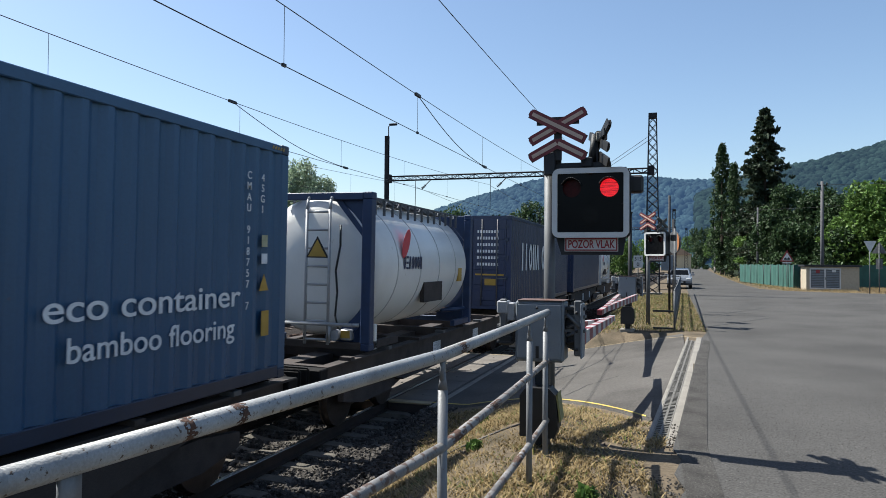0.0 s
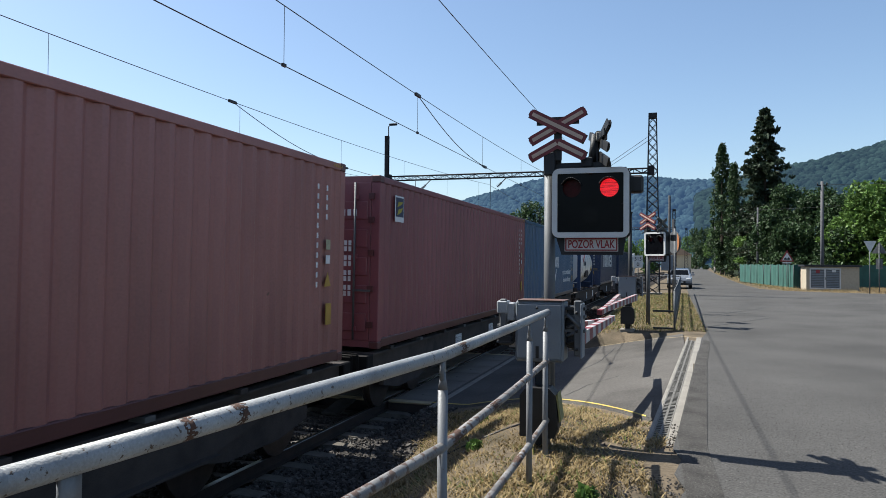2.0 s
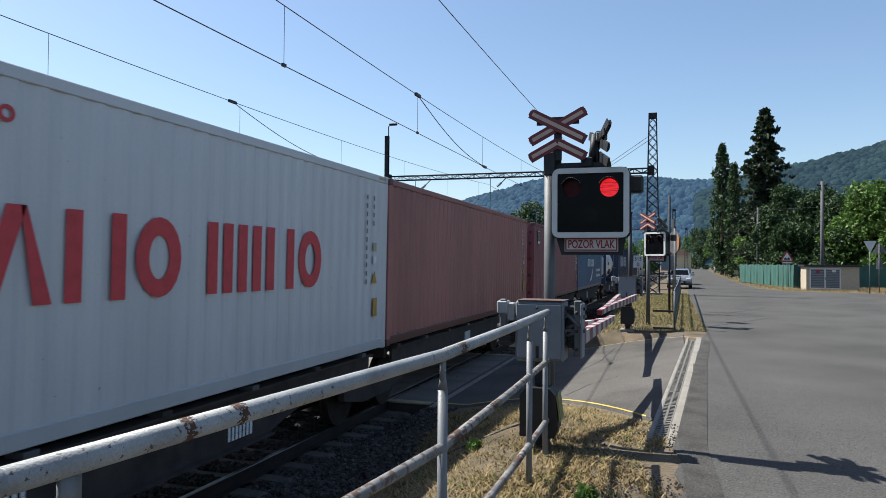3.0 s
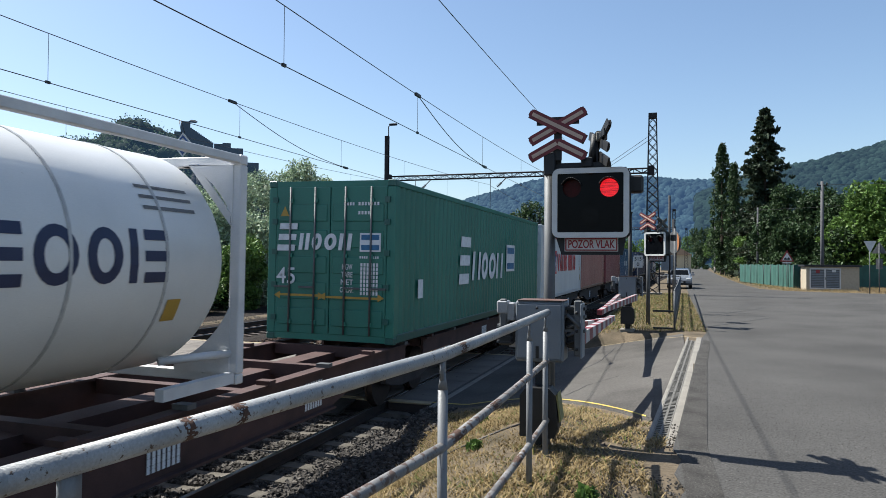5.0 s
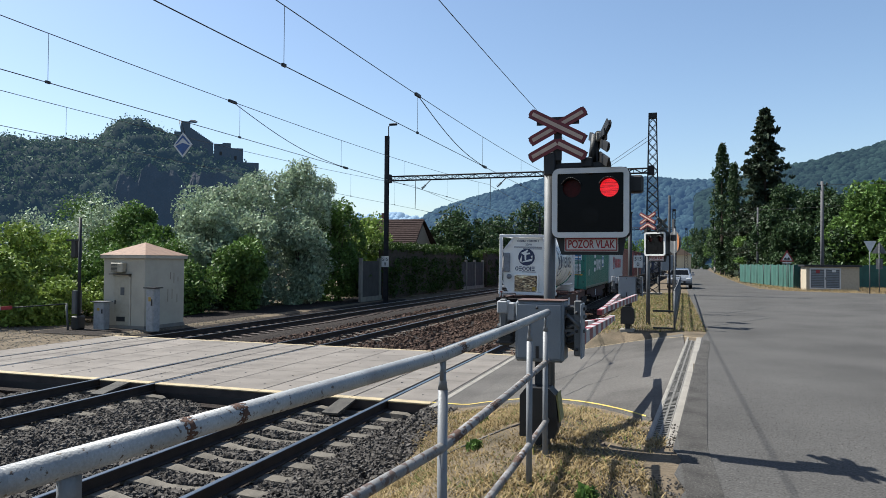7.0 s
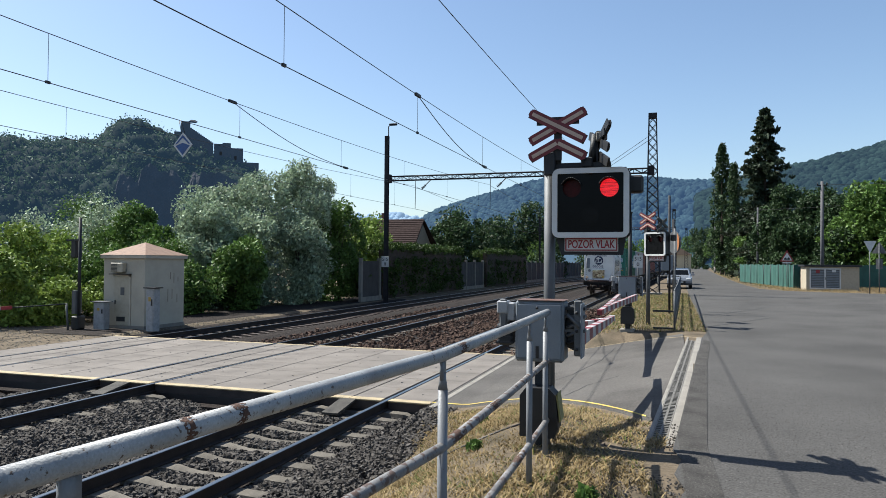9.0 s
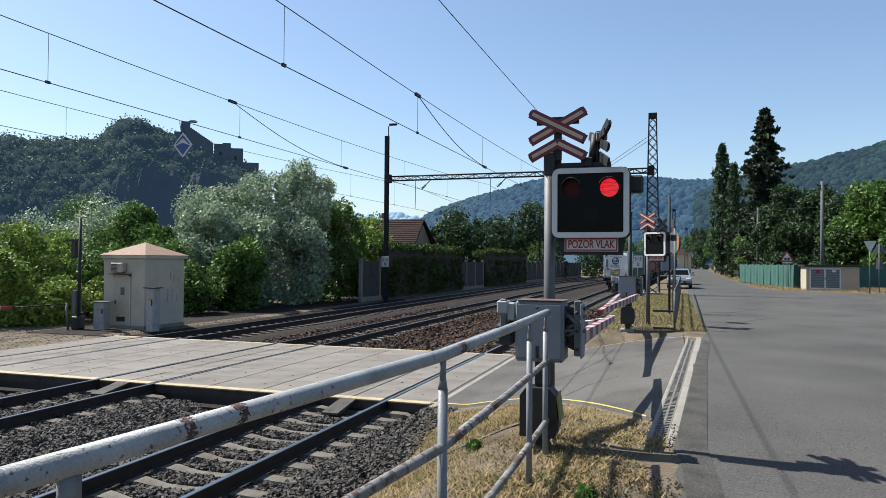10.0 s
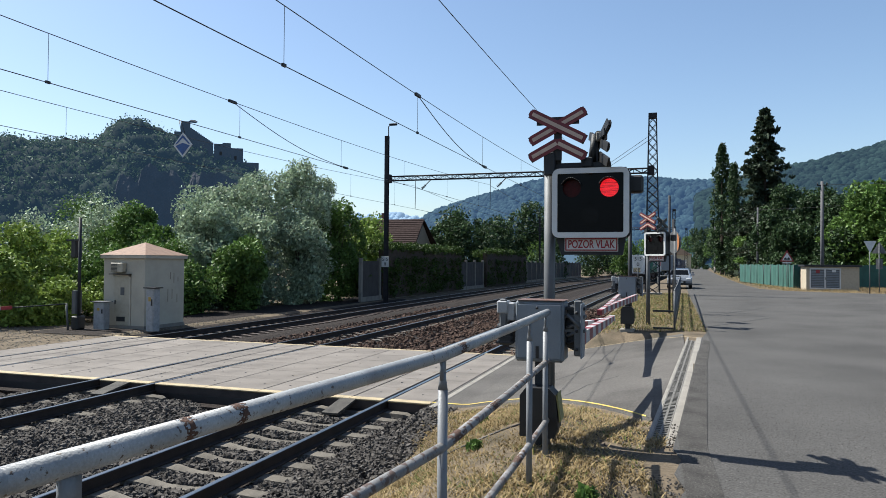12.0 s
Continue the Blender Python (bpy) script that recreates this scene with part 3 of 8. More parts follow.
def container(name, label, L, W, H, material, dark, front, doors=True, u=0.0, flat_sides=False):
    """A dry container. Its own origin: middle of the width, rear end, its floor; y runs to the front."""
    c = thing("shipping_container", None, label, "shipping container", "containers on the train")
    h = W / 2
    bm = bmnew()
    corrugated(bm, h - 0.012, 0.16, L - 0.16, 0.16, H - 0.11, "y", 1, depth=0.014 if flat_sides else 0.042)
    part("side_wall", bm, material, c)
    bm = bmnew()
    corrugated(bm, -h + 0.012, 0.16, L - 0.16, 0.16, H - 0.11, "y", -1)
    part("side_wall", bm, material, c)
    bm = bmnew()
    corrugated(bm, L - 0.05, -h + 0.12, h - 0.12, 0.14, H - 0.1, "x", 1)
    part("front_wall", bm, material, c)
    bm = bmnew()
    box(bm, -h + 0.06, h - 0.06, 0.05, L - 0.05, H - 0.06, H - 0.02)
    part("roof", bm, material, c)
    for s in (-1, 1):
        a, b = (h - 0.07, h) if s > 0 else (-h, -h + 0.07)
        boxpart("top_rail", (a, b, 0.16, L - 0.16, H - 0.115, H - 0.012), material, c, bevel=0.008)
        boxpart("bottom_rail", (a, b, 0.16, L - 0.16, 0.02, 0.165), dark, c, bevel=0.008)
        for y0, y1 in ((0.0, 0.16), (L - 0.16, L)):
            boxpart("corner_post", ((h - 0.16, h) if s > 0 else (-h, -h + 0.16)) + (y0, y1, 0.118, H - 0.118), material, c, bevel=0.01)
            for z0, z1 in ((0, 0.118), (H - 0.118, H)):
                bmc = bmnew()
                box(bmc, *((h - 0.162, h + 0.003) if s > 0 else (-h - 0.003, -h + 0.162)), y0 - (0.003 if y0 == 0 else 0), y1 + (0 if y0 == 0 else 0.003), z0, z1, bevel=0.012)
                part("corner_casting", bmc, dark, c)
    for y0, y1 in ((0.01, 0.12), (L - 0.12, L - 0.01)):
        boxpart("end_header", (-h + 0.16, h - 0.16, y0, y1, H - 0.13, H - 0.01), material, c)
        boxpart("end_sill", (-h + 0.16, h - 0.16, y0, y1, 0.02, 0.15), material, c)
    boxpart("floor", (-h + 0.07, h - 0.07, 0.1, L - 0.1, 0.06, 0.14), M_UNDER, c)
    if doors:
        for s in (-1, 1):
            x0, x1 = (0.008, h - 0.165) if s > 0 else (-h + 0.165, -0.008)
            d = part("door", bmnew_door(x0, x1, H), material, c)
            for k in (0.28, 0.74):
                rx = x0 + (x1 - x0) * k
                rod = tubepart("lock_rod", (rx, -0.035, 0.14), (rx, -0.035, H - 0.12), 0.019, M_GALV, d, "galvanised lock rod", n=8)
                boxpart("rod_handle", (rx - 0.02, rx + 0.3 * s, -0.055, -0.03, 0.95, 0.985), M_GALV, d)
                for zb in (0.3, 1.5, H - 0.4):
                    boxpart("rod_bracket", (rx - 0.05, rx + 0.05, -0.045, -0.008, zb, zb + 0.07), material, d)
            for zb in (0.35, 0.95, 1.55, 2.1, H - 0.4):
                hx = x1 + 0.02 if s > 0 else x0 - 0.02
                boxpart("hinge", (hx - 0.05, hx + 0.05, -0.03, 0.02, zb, zb + 0.1), dark, d)
    MOVERS.append((c, u, FLOOR))
    return c


def bmnew_door(x0, x1, H):
    bm = bmnew()
    box(bm, x0, x1, 0.0, 0.045, 0.13, H - 0.12, 0.008)
    for i in range(5):
        z = 0.28 + i * (H - 0.55) / 5
        box(bm, x0 + 0.05, x1 - 0.05, -0.016, 0.004, z, z + (H - 0.55) / 5 - 0.16, 0.012)
    return bm


def plates(c, material, quads, m, name="marking", label=""):
    bm = bmnew()
    for x0, y0, x1, y1 in quads:
        polyplate(bm, [(x0, y0), (x1, y0), (x1, y1), (x0, y1)], 0.004, m)
    return part(name, bm, material, c, label)


def side_codes(c, W, L, H, material, seed, codes=()):
    """Upright rows of small unreadable characters near the front corner, with warning labels."""
    rs = random.Random(seed)
    x = W / 2 + 0.002
    for word, col in codes:
        lettering("lettering", "\n".join(word), 0.125, material, c, on_side(x + 0.001, col, H - 0.40 - 0.0625 * len(word)), "column of small white characters")
    bm = bmnew()
    for col, top, n in () if codes else ((L - 0.60, H - 0.45, 4), (L - 0.86, H - 0.45, 11)):
        for i in range(n):
            z = top - i * 0.135
            polyplate(bm, [(col, z), (col + 0.042, z), (col + 0.042, z + 0.075), (col, z + 0.075)], 0.003, on_side(x, 0, 0))
    if codes:
        bm.free()
    else:
        part("serial_marks", bm, material, c, "column of small white characters")
    plates(c, mat("label_yellow", (0.385, 0.238, 0.035), rough=0.5, vary=0.15), [(L - 0.56, 0.56, L - 0.40, 0.86)], on_side(x, 0, 0), "warning_label", "yellow warning label")
    plates(c, mat("label_pale", (0.385, 0.385, 0.245)), [(L - 0.58, 1.62, L - 0.46, 1.76)], on_side(x, 0, 0), "small_label", "small pale label")
    plates(c, M_MARK, [(L - 0.58, 1.42, L - 0.46, 1.54)], on_side(x, 0, 0), "small_label", "small white label")
    bm = bmnew()
    polyplate(bm, [(L - 0.62, 1.10), (L - 0.42, 1.10), (L - 0.52, 1.30)], 0.004, on_side(x, 0, 0))
    part("warning_triangle", bm, mat("label_yellow", (0.385, 0.238, 0.035)), c, "yellow warning triangle")
    bm = bmnew()
    for i in range(5):
        polyplate(bm, [(L - 0.40 + i * 0.06, H - 0.08), (L - 0.37 + i * 0.06, H - 0.08), (L - 0.345 + i * 0.06, H - 0.04), (L - 0.375 + i * 0.06, H - 0.04)], 0.003, on_side(x, 0, 0))
    part("height_stripes", bm, mat("label_yellow", (0.385, 0.238, 0.035)), c, "black and yellow height warning stripes")


def steel_paint(name, col, vary=0.16, spots=0.06):
    return mat(name, col, rough=0.40, scale=1.2, vary=vary, bump=0.06, fine=40, spots=spots, spot_color=(0.09, 0.05, 0.035), spot_scale=7, streak=0.25)


M_CBLUE = steel_paint("container_blue", (0.025, 0.082, 0.168))
M_CBLUED = steel_paint("container_blue_frame", (0.014, 0.028, 0.06))
M_CRED = steel_paint("container_red_brown", (0.205, 0.062, 0.072))
M_CREDD = steel_paint("container_red_brown_frame", (0.09, 0.03, 0.03))
M_CRUST = steel_paint("container_rust_orange", (0.3, 0.122, 0.108), 0.2)
M_CWHITE = steel_paint("container_pale_grey", (0.52, 0.54, 0.56), 0.08, 0.03)
M_CWHITED = steel_paint("container_pale_frame", (0.42, 0.44, 0.46), 0.08, 0.03)
M_CGREEN = steel_paint("container_green", (0.018, 0.15, 0.112))
M_CGREEND = steel_paint("container_green_frame", (0.012, 0.085, 0.07))
M_CNAVY = steel_paint("container_navy", (0.018, 0.03, 0.075))
M_MARK = mat("white_marking", (0.66, 0.68, 0.7), rough=0.6, vary=0.15, scale=8)
M_MARKRED = mat("red_marking", (0.52, 0.05, 0.06), rough=0.6, vary=0.15, scale=8)
M_NAVYMARK = mat("navy_marking", (0.0126, 0.0224, 0.07), rough=0.5, vary=0.15)
M_TANK = mat("tank_white", (0.66, 0.66, 0.64), rough=0.35, scale=1.0, vary=0.10, bump=0.03, spots=0.02, spot_color=(0.245, 0.21, 0.168), spot_scale=4)
M_TANKFRAME = mat("tank_frame_white", (0.6, 0.6, 0.6), rough=0.5, scale=3, vary=0.12, spots=0.05)


def eco_container(u):
    L, W, H = 12.192, 2.438, 2.896
    c = container("", "dark blue forty-foot shipping container with white lettering", L, W, H, M_CBLUE, M_CBLUED, 1, u=u)
    s = on_side(W / 2 + 0.003, 0, 0)
    lettering("lettering", "eco container", 0.34, M_MARK, c, on_side(W / 2 + 0.003, 9.88, 1.05), "white words eco container", 2.62)
    lettering("lettering", "bamboo flooring", 0.30, M_MARK, c, on_side(W / 2 + 0.003, 9.95, 0.70), "white words bamboo flooring", 2.28)
    bm = bmnew()
    wordmark(bm, 4.13, 1.26, [("o", 0.44), ("m", 0.52), ("v", 0.46), (" ", 0.18), ("o", 0.42), ("o", 0.42), ("m", 0.5)], 0.46, 0.10, s)
    part("wordmark", bm, M_MARK, c, "white row of plain bars and rings")
    bm = bmnew()
    crescent(bm, 5.75, 1.5, 1.1, 65, 165, 0.28, s)
    crescent(bm, 5.75, 1.5, 1.1, 250, 345, 0.26, s)
    part("emblem", bm, M_MARK, c, "two white swoosh shapes")
    side_codes(c, W, L, H, M_MARK, 1, (("45G1", L - 0.58), ("CMAU 918757 7", L - 0.86)))
    return c


def red_container(u, rust, seed):
    L, W, H = 12.192, 2.438, 2.896
    c = container("", ("faded rust-orange" if rust else "dark red-brown") + " forty-foot shipping container, ribbed steel", L, W, H, M_CRUST if rust else M_CRED, M_CREDD, 1, u=u)
    side_codes(c, W, L, H, M_MARK, seed)
    if not rust:
        s = on_side(W / 2 + 0.003, 0, 0)
        plates(c, M_MARK, [(0.66, 2.16, 1.08, 2.62)], s, "emblem_border", "white border of an emblem")
        s2 = on_side(W / 2 + 0.008, 0, 0)
        plates(c, M_NAVYMARK, [(0.69, 2.25, 1.05, 2.59)], s2, "emblem", "blue emblem field")
        bm = bmnew()
        for k in (0, 1):
            polyplate(bm, [(0.75, 2.28 + k * 0.14), (0.92, 2.33 + k * 0.14), (1.01, 2.42 + k * 0.10), (0.80, 2.38 + k * 0.14)], 0.004, on_side(W / 2 + 0.012, 0, 0))
        part("emblem_shape", bm, mat("emblem_yellow", (0.42, 0.35, 0.042)), c, "yellow emblem shape")
        e = on_end(0, -0.022, 0)
        bm = bmnew()
        stripes(bm, -0.75, -0.35, 2.22, 4, e)
        stripes(bm, 0.10, 0.85, 2.22, 7, e)
        stripes(bm, 0.10, 0.5, 1.98, 4, e)
        for i in range(4):
            stripes(bm, -0.85, -0.2, 1.65 - i * 0.25, 8, e)
            stripes(bm, 0.1, 0.75, 1.72 - i * 0.25, 8, e)
            stripes(bm, 0.1, 0.75, 1.62 - i * 0.25, 8, e)
        part("door_marks", bm, M_MARK, c, "rows of small unreadable white characters")
    return c


def pale_container(u):
    L, W, H = 12.192, 2.438, 2.896
    c = container("", "pale grey forty-foot refrigerated container with a red wordmark", L, W, H, M_CWHITE, M_CWHITED, 1, u=u, flat_sides=True)
    s = on_side(W / 2 + 0.003, 0, 0)
    bm = bmnew()
    wordmark(bm, 4.0, 1.1, [("y", 0.6), ("v", 0.66), ("n", 0.66), ("o", 0.62), (" ", 0.3), ("m", 0.72), ("b", 0.17), ("n", 0.64), ("o", 0.62)], 0.76, 0.17, s)
    part("wordmark", bm, M_MARKRED, c, "red row of plain bars and rings")
    plates(c, M_MARKRED, [(2.82, 1.0, 3.76, 1.97)], s, "emblem", "red square emblem field")
    bm = bmnew()
    s3 = on_side(W / 2 + 0.008, 0, 0)
    polyplate(bm, [(2.93, 1.09), (3.11, 1.09), (3.11, 1.45), (3.22, 1.22), (3.36, 1.22), (3.47, 1.45), (3.47, 1.09), (3.64, 1.09), (3.64, 1.75), (3.29, 1.26), (2.93, 1.75)], 0.004, s3)
    part("emblem_shape", bm, M_MARK, c, "white emblem shape")
    bm = bmnew()
    polyplate(bm, [(3.22, 1.11), (3.36, 1.11), (3.36, 1.52), (3.59, 1.89), (3.44, 1.89), (3.29, 1.66), (3.13, 1.89), (2.99, 1.89), (3.22, 1.52)], 0.004, on_side(W / 2 + 0.013, 0, 0))
    part("emblem_shape", bm, mat("emblem_blue", (0.035, 0.14, 0.28)), c, "blue forked emblem shape")
    bm = bmnew()
    wordmark(bm, 2.79, 2.45, [("y", 0.15)] * 3 + [(" ", 0.04)] + [("o", 0.125), ("n", 0.125)] * 4 + [(" ", 0.04)] + [("o", 0.14)] * 3, 0.13, 0.03, s)
    part("wordmark", bm, M_MARKRED, c, "thin red line of small shapes")
    side_codes(c, W, L, H, mat("grey_marking", (0.14, 0.14, 0.14)), 3)
    return c


def green_container(u):
    L, W, H = 13.716, 2.52, 2.896
    c = container("", "dark green forty-five-foot shipping container with closed doors", L, W, H, M_CGREEN, M_CGREEND, 1, u=u)
    s = on_side(W / 2 + 0.003, 0, 0)
    bm = bmnew()
    wordmark(bm, 3.9, 0.95, [("e", 0.8)], 1.1, 0.24, s, 0.15)
    wordmark(bm, 5.0, 1.02, [("n", 0.72), ("o", 0.62), ("o", 0.72), ("n", 0.72)], 0.7, 0.18, s, 0.15)
    part("wordmark", bm, M_MARK, c, "white row of plain bars and rings")
    plates(c, M_MARK, [(8.7, 1.2, 9.8, 1.98)], s, "flag_emblem", "white flag-shaped emblem")
    plates(c, mat("emblem_blue", (0.035, 0.14, 0.28)), [(8.8, 1.27, 9.7, 1.45), (8.8, 1.72, 9.7, 1.9)], on_side(W / 2 + 0.008, 0, 0), "flag_stripe", "blue stripes")
    plates(c, M_MARK, [(1.2, 0.76, 1.47, 1.12)], s, "plate", "white data plate")
    e = on_end(0, -0.023, 0)
    bm = bmnew()
    wordmark(bm, -1.06, 1.62, [("e", 0.36)], 0.5, 0.11, e, 0.12)
    wordmark(bm, -0.62, 1.64, [("n", 0.2), ("o", 0.2), ("o", 0.24), ("n", 0.24)], 0.3, 0.075, e, 0.12)
    part("wordmark", bm, M_MARK, c, "white row of plain bars and rings")
    lettering("lettering", "45", 0.42, M_MARK, c, on_end(-0.86, -0.023, 1.15), "white number 45", 0.38)
    for i, w in enumerate(("MGW", "TARE", "NET", "CU.CAP.")):
        lettering("lettering", w, 0.14, M_MARK, c, on_end(0.36, -0.023, 1.34 - i * 0.135), "", 0.2 + 0.02 * i)
    bm = bmnew()
    for i in range(8):
        stripes(bm, 0.62, 0.98, 1.36 - i * 0.072, 6, e)
    stripes(bm, 0.28, 0.5, 2.44, 4, e)
    stripes(bm, 0.56, 0.98, 2.44, 7, e)
    stripes(bm, 0.56, 0.80, 2.28, 4, e)
    stripes(bm, 0.6, 0.98, 1.5, 9, e)
    part("door_marks", bm, M_MARK, c, "rows of small unreadable white characters")
    plates(c, M_MARK, [(0.6, 1.62, 1.0, 1.95)], e, "flag_emblem", "white flag-shaped emblem")
    plates(c, mat("emblem_blue", (0.035, 0.14, 0.28)), [(0.63, 1.65, 0.97, 1.74), (0.63, 1.83, 0.97, 1.92)], on_end(0, -0.028, 0), "flag_stripe", "blue stripes")
    plates(c, mat("label_yellow", (0.385, 0.238, 0.035)), [(-1.0, 0.80, -0.2, 0.84), (-0.05, 0.78, 0.98, 0.82)], e, "arrow_bar", "yellow arrow bars")
    bm = bmnew()
    for x, d in ((-1.1, 1), (-0.08, -1), (-0.18, 1), (1.08, -1)):
        polyplate(bm, [(x, 0.81), (x + d * 0.12, 0.74), (x + d * 0.12, 0.88)] if d > 0 else [(x, 0.81), (x + d * 0.12, 0.88), (x + d * 0.12, 0.74)], 0.004, e)
    polyplate(bm, [(-1.0, 2.25), (-0.82, 2.25), (-0.91, 2.43)], 0.004, e)
    part("arrow_head", bm, mat("label_yellow", (0.385, 0.238, 0.035)), c, "yellow arrow heads and triangle")
    return c


def tank_container(u, frame_mat, kind):
    """A tank in a frame: shell with domed ends, bands, corner posts, rails, braces."""
    L, W, H = 6.058, 2.438, 2.591
    geo = kind == "navy"
    c = thing("tank_container", None, "white tank container in a " + ("white frame with navy emblems" if geo else "dark blue frame with ladder"), "tank container", "tank containers on the train")
    h, R, zc = W / 2, 1.2, (1.38 if geo else 1.37)
    rear = 0.23 if geo else 0.26
    prof = [(rear, 0.0), (rear + 0.02, 0.5), (rear + 0.07, 0.85), (rear + 0.16, R - 0.09), (rear + 0.30, R)]
    prof += [(L - 0.46, R), (L - 0.30, R - 0.09), (L - 0.20, 0.85), (L - 0.14, 0.5), (L - 0.12, 0.0)]
    n = 48
    V, F = [], []
    for y, r in prof:
        V += [(r * math.cos(2 * math.pi * i / n), y, zc + r * math.sin(2 * math.pi * i / n)) for i in range(n)]
    for j in range(len(prof) - 1):
        for i in range(n):
            F.append((j * n + i, j * n + (i + 1) % n, (j + 1) * n + (i + 1) % n, (j + 1) * n + i))
    arrays("shell", V, F, M_TANK, c, smooth=True)
    for y in (1.25, 2.45, 3.6, 4.75):
        bm = bmnew()
        a = tube(bm, (0, y, zc), (0, y + 0.035, zc), R + 0.007, n=48)
        part("band", bm, mat("band_grey", (0.42, 0.42, 0.41), rough=0.4), c, smooth=False)
    pw = 0.13 if geo else 0.17
    for s in (-1, 1):
        x0, x1 = (h - pw, h) if s > 0 else (-h, -h + pw)
        for y0, y1 in ((0, pw), (L - pw, L)):
            boxpart("corner_post", (x0, x1, y0, y1, 0.118, H - 0.118), frame_mat, c, bevel=0.012)
            for z0, z1 in ((0, 0.118), (H - 0.118, H)):
                boxpart("corner_casting", ((h - 0.162, h) if s > 0 else (-h, -h + 0.162)) + (y0 - 0.003, y1 + 0.03 if y0 == 0 else y1 + 0.003, z0, z1), frame_mat, c, bevel=0.015)
        if geo:
            boxpart("top_rail", (h - 0.1 if s > 0 else -h, h if s > 0 else -h + 0.1, 0.15, L - 0.15, H - 0.1, H - 0.01), frame_mat, c, bevel=0.008)
        boxpart("bottom_rail", (h - 0.12 if s > 0 else -h, h - 0.02 if s > 0 else -h + 0.1, 0.15, 0.55 if geo else 1.3, 0.02, 0.14), frame_mat if geo else M_UNDER, c)
        boxpart("bottom_rail", (h - 0.12 if s > 0 else -h, h - 0.02 if s > 0 else -h + 0.1, L - 1.3, L - 0.15, 0.02, 0.14), frame_mat, c)
        for yb, d in ((0.06, 1), (L - 0.06, -1)):
            tubepart("saddle_strut", (s * (h - 0.08), yb, 0.35), (s * 0.72, yb + d * 0.75, 0.32), 0.045, frame_mat, c, n=8)
    for y0, y1 in ((0.0, 0.1), (L - 0.1, L)):
        boxpart("top_beam", (-h + 0.16, h - 0.16, y0, y1, H - 0.13, H - 0.01), frame_mat, c, bevel=0.01)
        boxpart("bottom_beam", (-h + 0.16, h - 0.16, y0, y1, 0.01, 0.13), frame_mat if geo or y0 > 1 else M_UNDER, c, bevel=0.01)
        for s in (-1, 1):
            bm = bmnew()
            m = Matrix.Translation((0, y1 if y0 == 0 else y0, 0)) @ Matrix(((1, 0, 0, 0), (0, 0, -1, 0), (0, 1, 0, 0), (0, 0, 0, 1)))
            polyplate(bm, [(s * (h - 0.13), H - 0.8), (s * (h - 0.13), H - 0.68), (s * 0.62, H - 0.1), (s * 0.5, H - 0.1)][::s], 0.03, m)
            part("brace", bm, frame_mat, c)
            bm = bmnew()
            polyplate(bm, [(s * (h - 0.13), 0.62), (s * (h - 0.13), 0.5), (s * 0.75, 0.1), (s * 0.6, 0.1)][::-s], 0.03, m)
            part("brace", bm, frame_mat, c)
    # gussets that fill the corners between the end frames and the shell
    for ye in ((L - 0.14,) if geo else (0.10, L - 0.14)):
        for sx in (-1, 1):
            for sz in (-1, 1):
                zk = (H - 0.12) if sz > 0 else 0.12
                arc = []
                for k in range(9):
                    a = radians(18 + 54 * k / 8)
                    arc.append((sx * min(h - 0.1, (R + 0.02) * math.cos(a)), min(H - 0.11, max(0.11, zc + sz * (R + 0.02) * math.sin(a)))))
                pts = [(sx * (h - 0.1), arc[0][1])] + arc + [(arc[-1][0], zk), (sx * (h - 0.1), zk)]
                bm = bmnew()
                polyplate(bm, pts if sx * sz > 0 else pts[::-1], 0.04, Matrix.Translation((0, ye + 0.04, 0)) @ on_end(0, 0, 0))
                bmesh.ops.remove_doubles(bm, verts=bm.verts[:], dist=1e-4)
                bmesh.ops.recalc_face_normals(bm, faces=bm.faces[:])
                part("corner_gusset", bm, frame_mat, c)
    if geo:
        # rear end: skirt plate round the shell end, valve recess, box, plates
        bm = bmnew()
        e = on_end(0, 0.20, 0)
        polyplate(bm, [(-0.85, 0.13), (0.70, 0.13), (1.06, 0.7), (1.07, 1.85), (0.62, 2.46), (-0.66, 2.46), (-1.07, 1.85), (-1.06, 0.6)], 0.03, e)
        part("end_plate", bm, M_TANK, c, "white end plate")
        ef = on_end(0, 0.165, 0)
        bm = bmnew()
        polyplate(bm, [(-0.06 + 0.36 * math.cos(i * math.pi / 16), 1.62 + 0.36 * math.sin(i * math.pi / 16)) for i in range(32)], 0.004, ef)
        part("emblem", bm, M_NAVYMARK, c, "round navy emblem")
        bm = bmnew()
        ef2 = on_end(0, 0.158, 0)
        for pts in ([(-0.31, 1.80), (-0.13, 1.88), (-0.02, 1.95), (0.01, 1.90), (-0.08, 1.80), (0.08, 1.82), (0.10, 1.76), (-0.07, 1.72), (-0.07, 1.49), (-0.13, 1.49), (-0.15, 1.70)], [(-0.00, 1.51), (0.21, 1.57), (0.18, 1.46), (-0.25, 1.39), (-0.22, 1.44)], [(-0.36, 1.47), (-0.25, 1.73), (-0.27, 1.39)], [(0.13, 1.65), (0.19, 1.72), (0.21, 1.62), (0.16, 1.59)]):
            polyplate(bm, pts[::-1], 0.003, ef2)
        part("emblem_shape", bm, M_TANK, c, "white shapes inside the emblem")
        bm = bmnew()
        wordmark(bm, -0.54, 1.04, [("o", 0.14), ("e", 0.12), ("o", 0.15), ("o", 0.15), ("b", 0.035), ("e", 0.13)], 0.18, 0.033, ef)
        stripes(bm, -0.25, 0.38, 0.97, 16, ef)
        stripes(bm, -0.6, 0.6, 2.03, 28, ef)
        stripes(bm, -0.2, 0.6, 1.96, 18, ef)
        part("wordmark", bm, M_NAVYMARK, c, "navy wordmark and rows of unreadable characters")
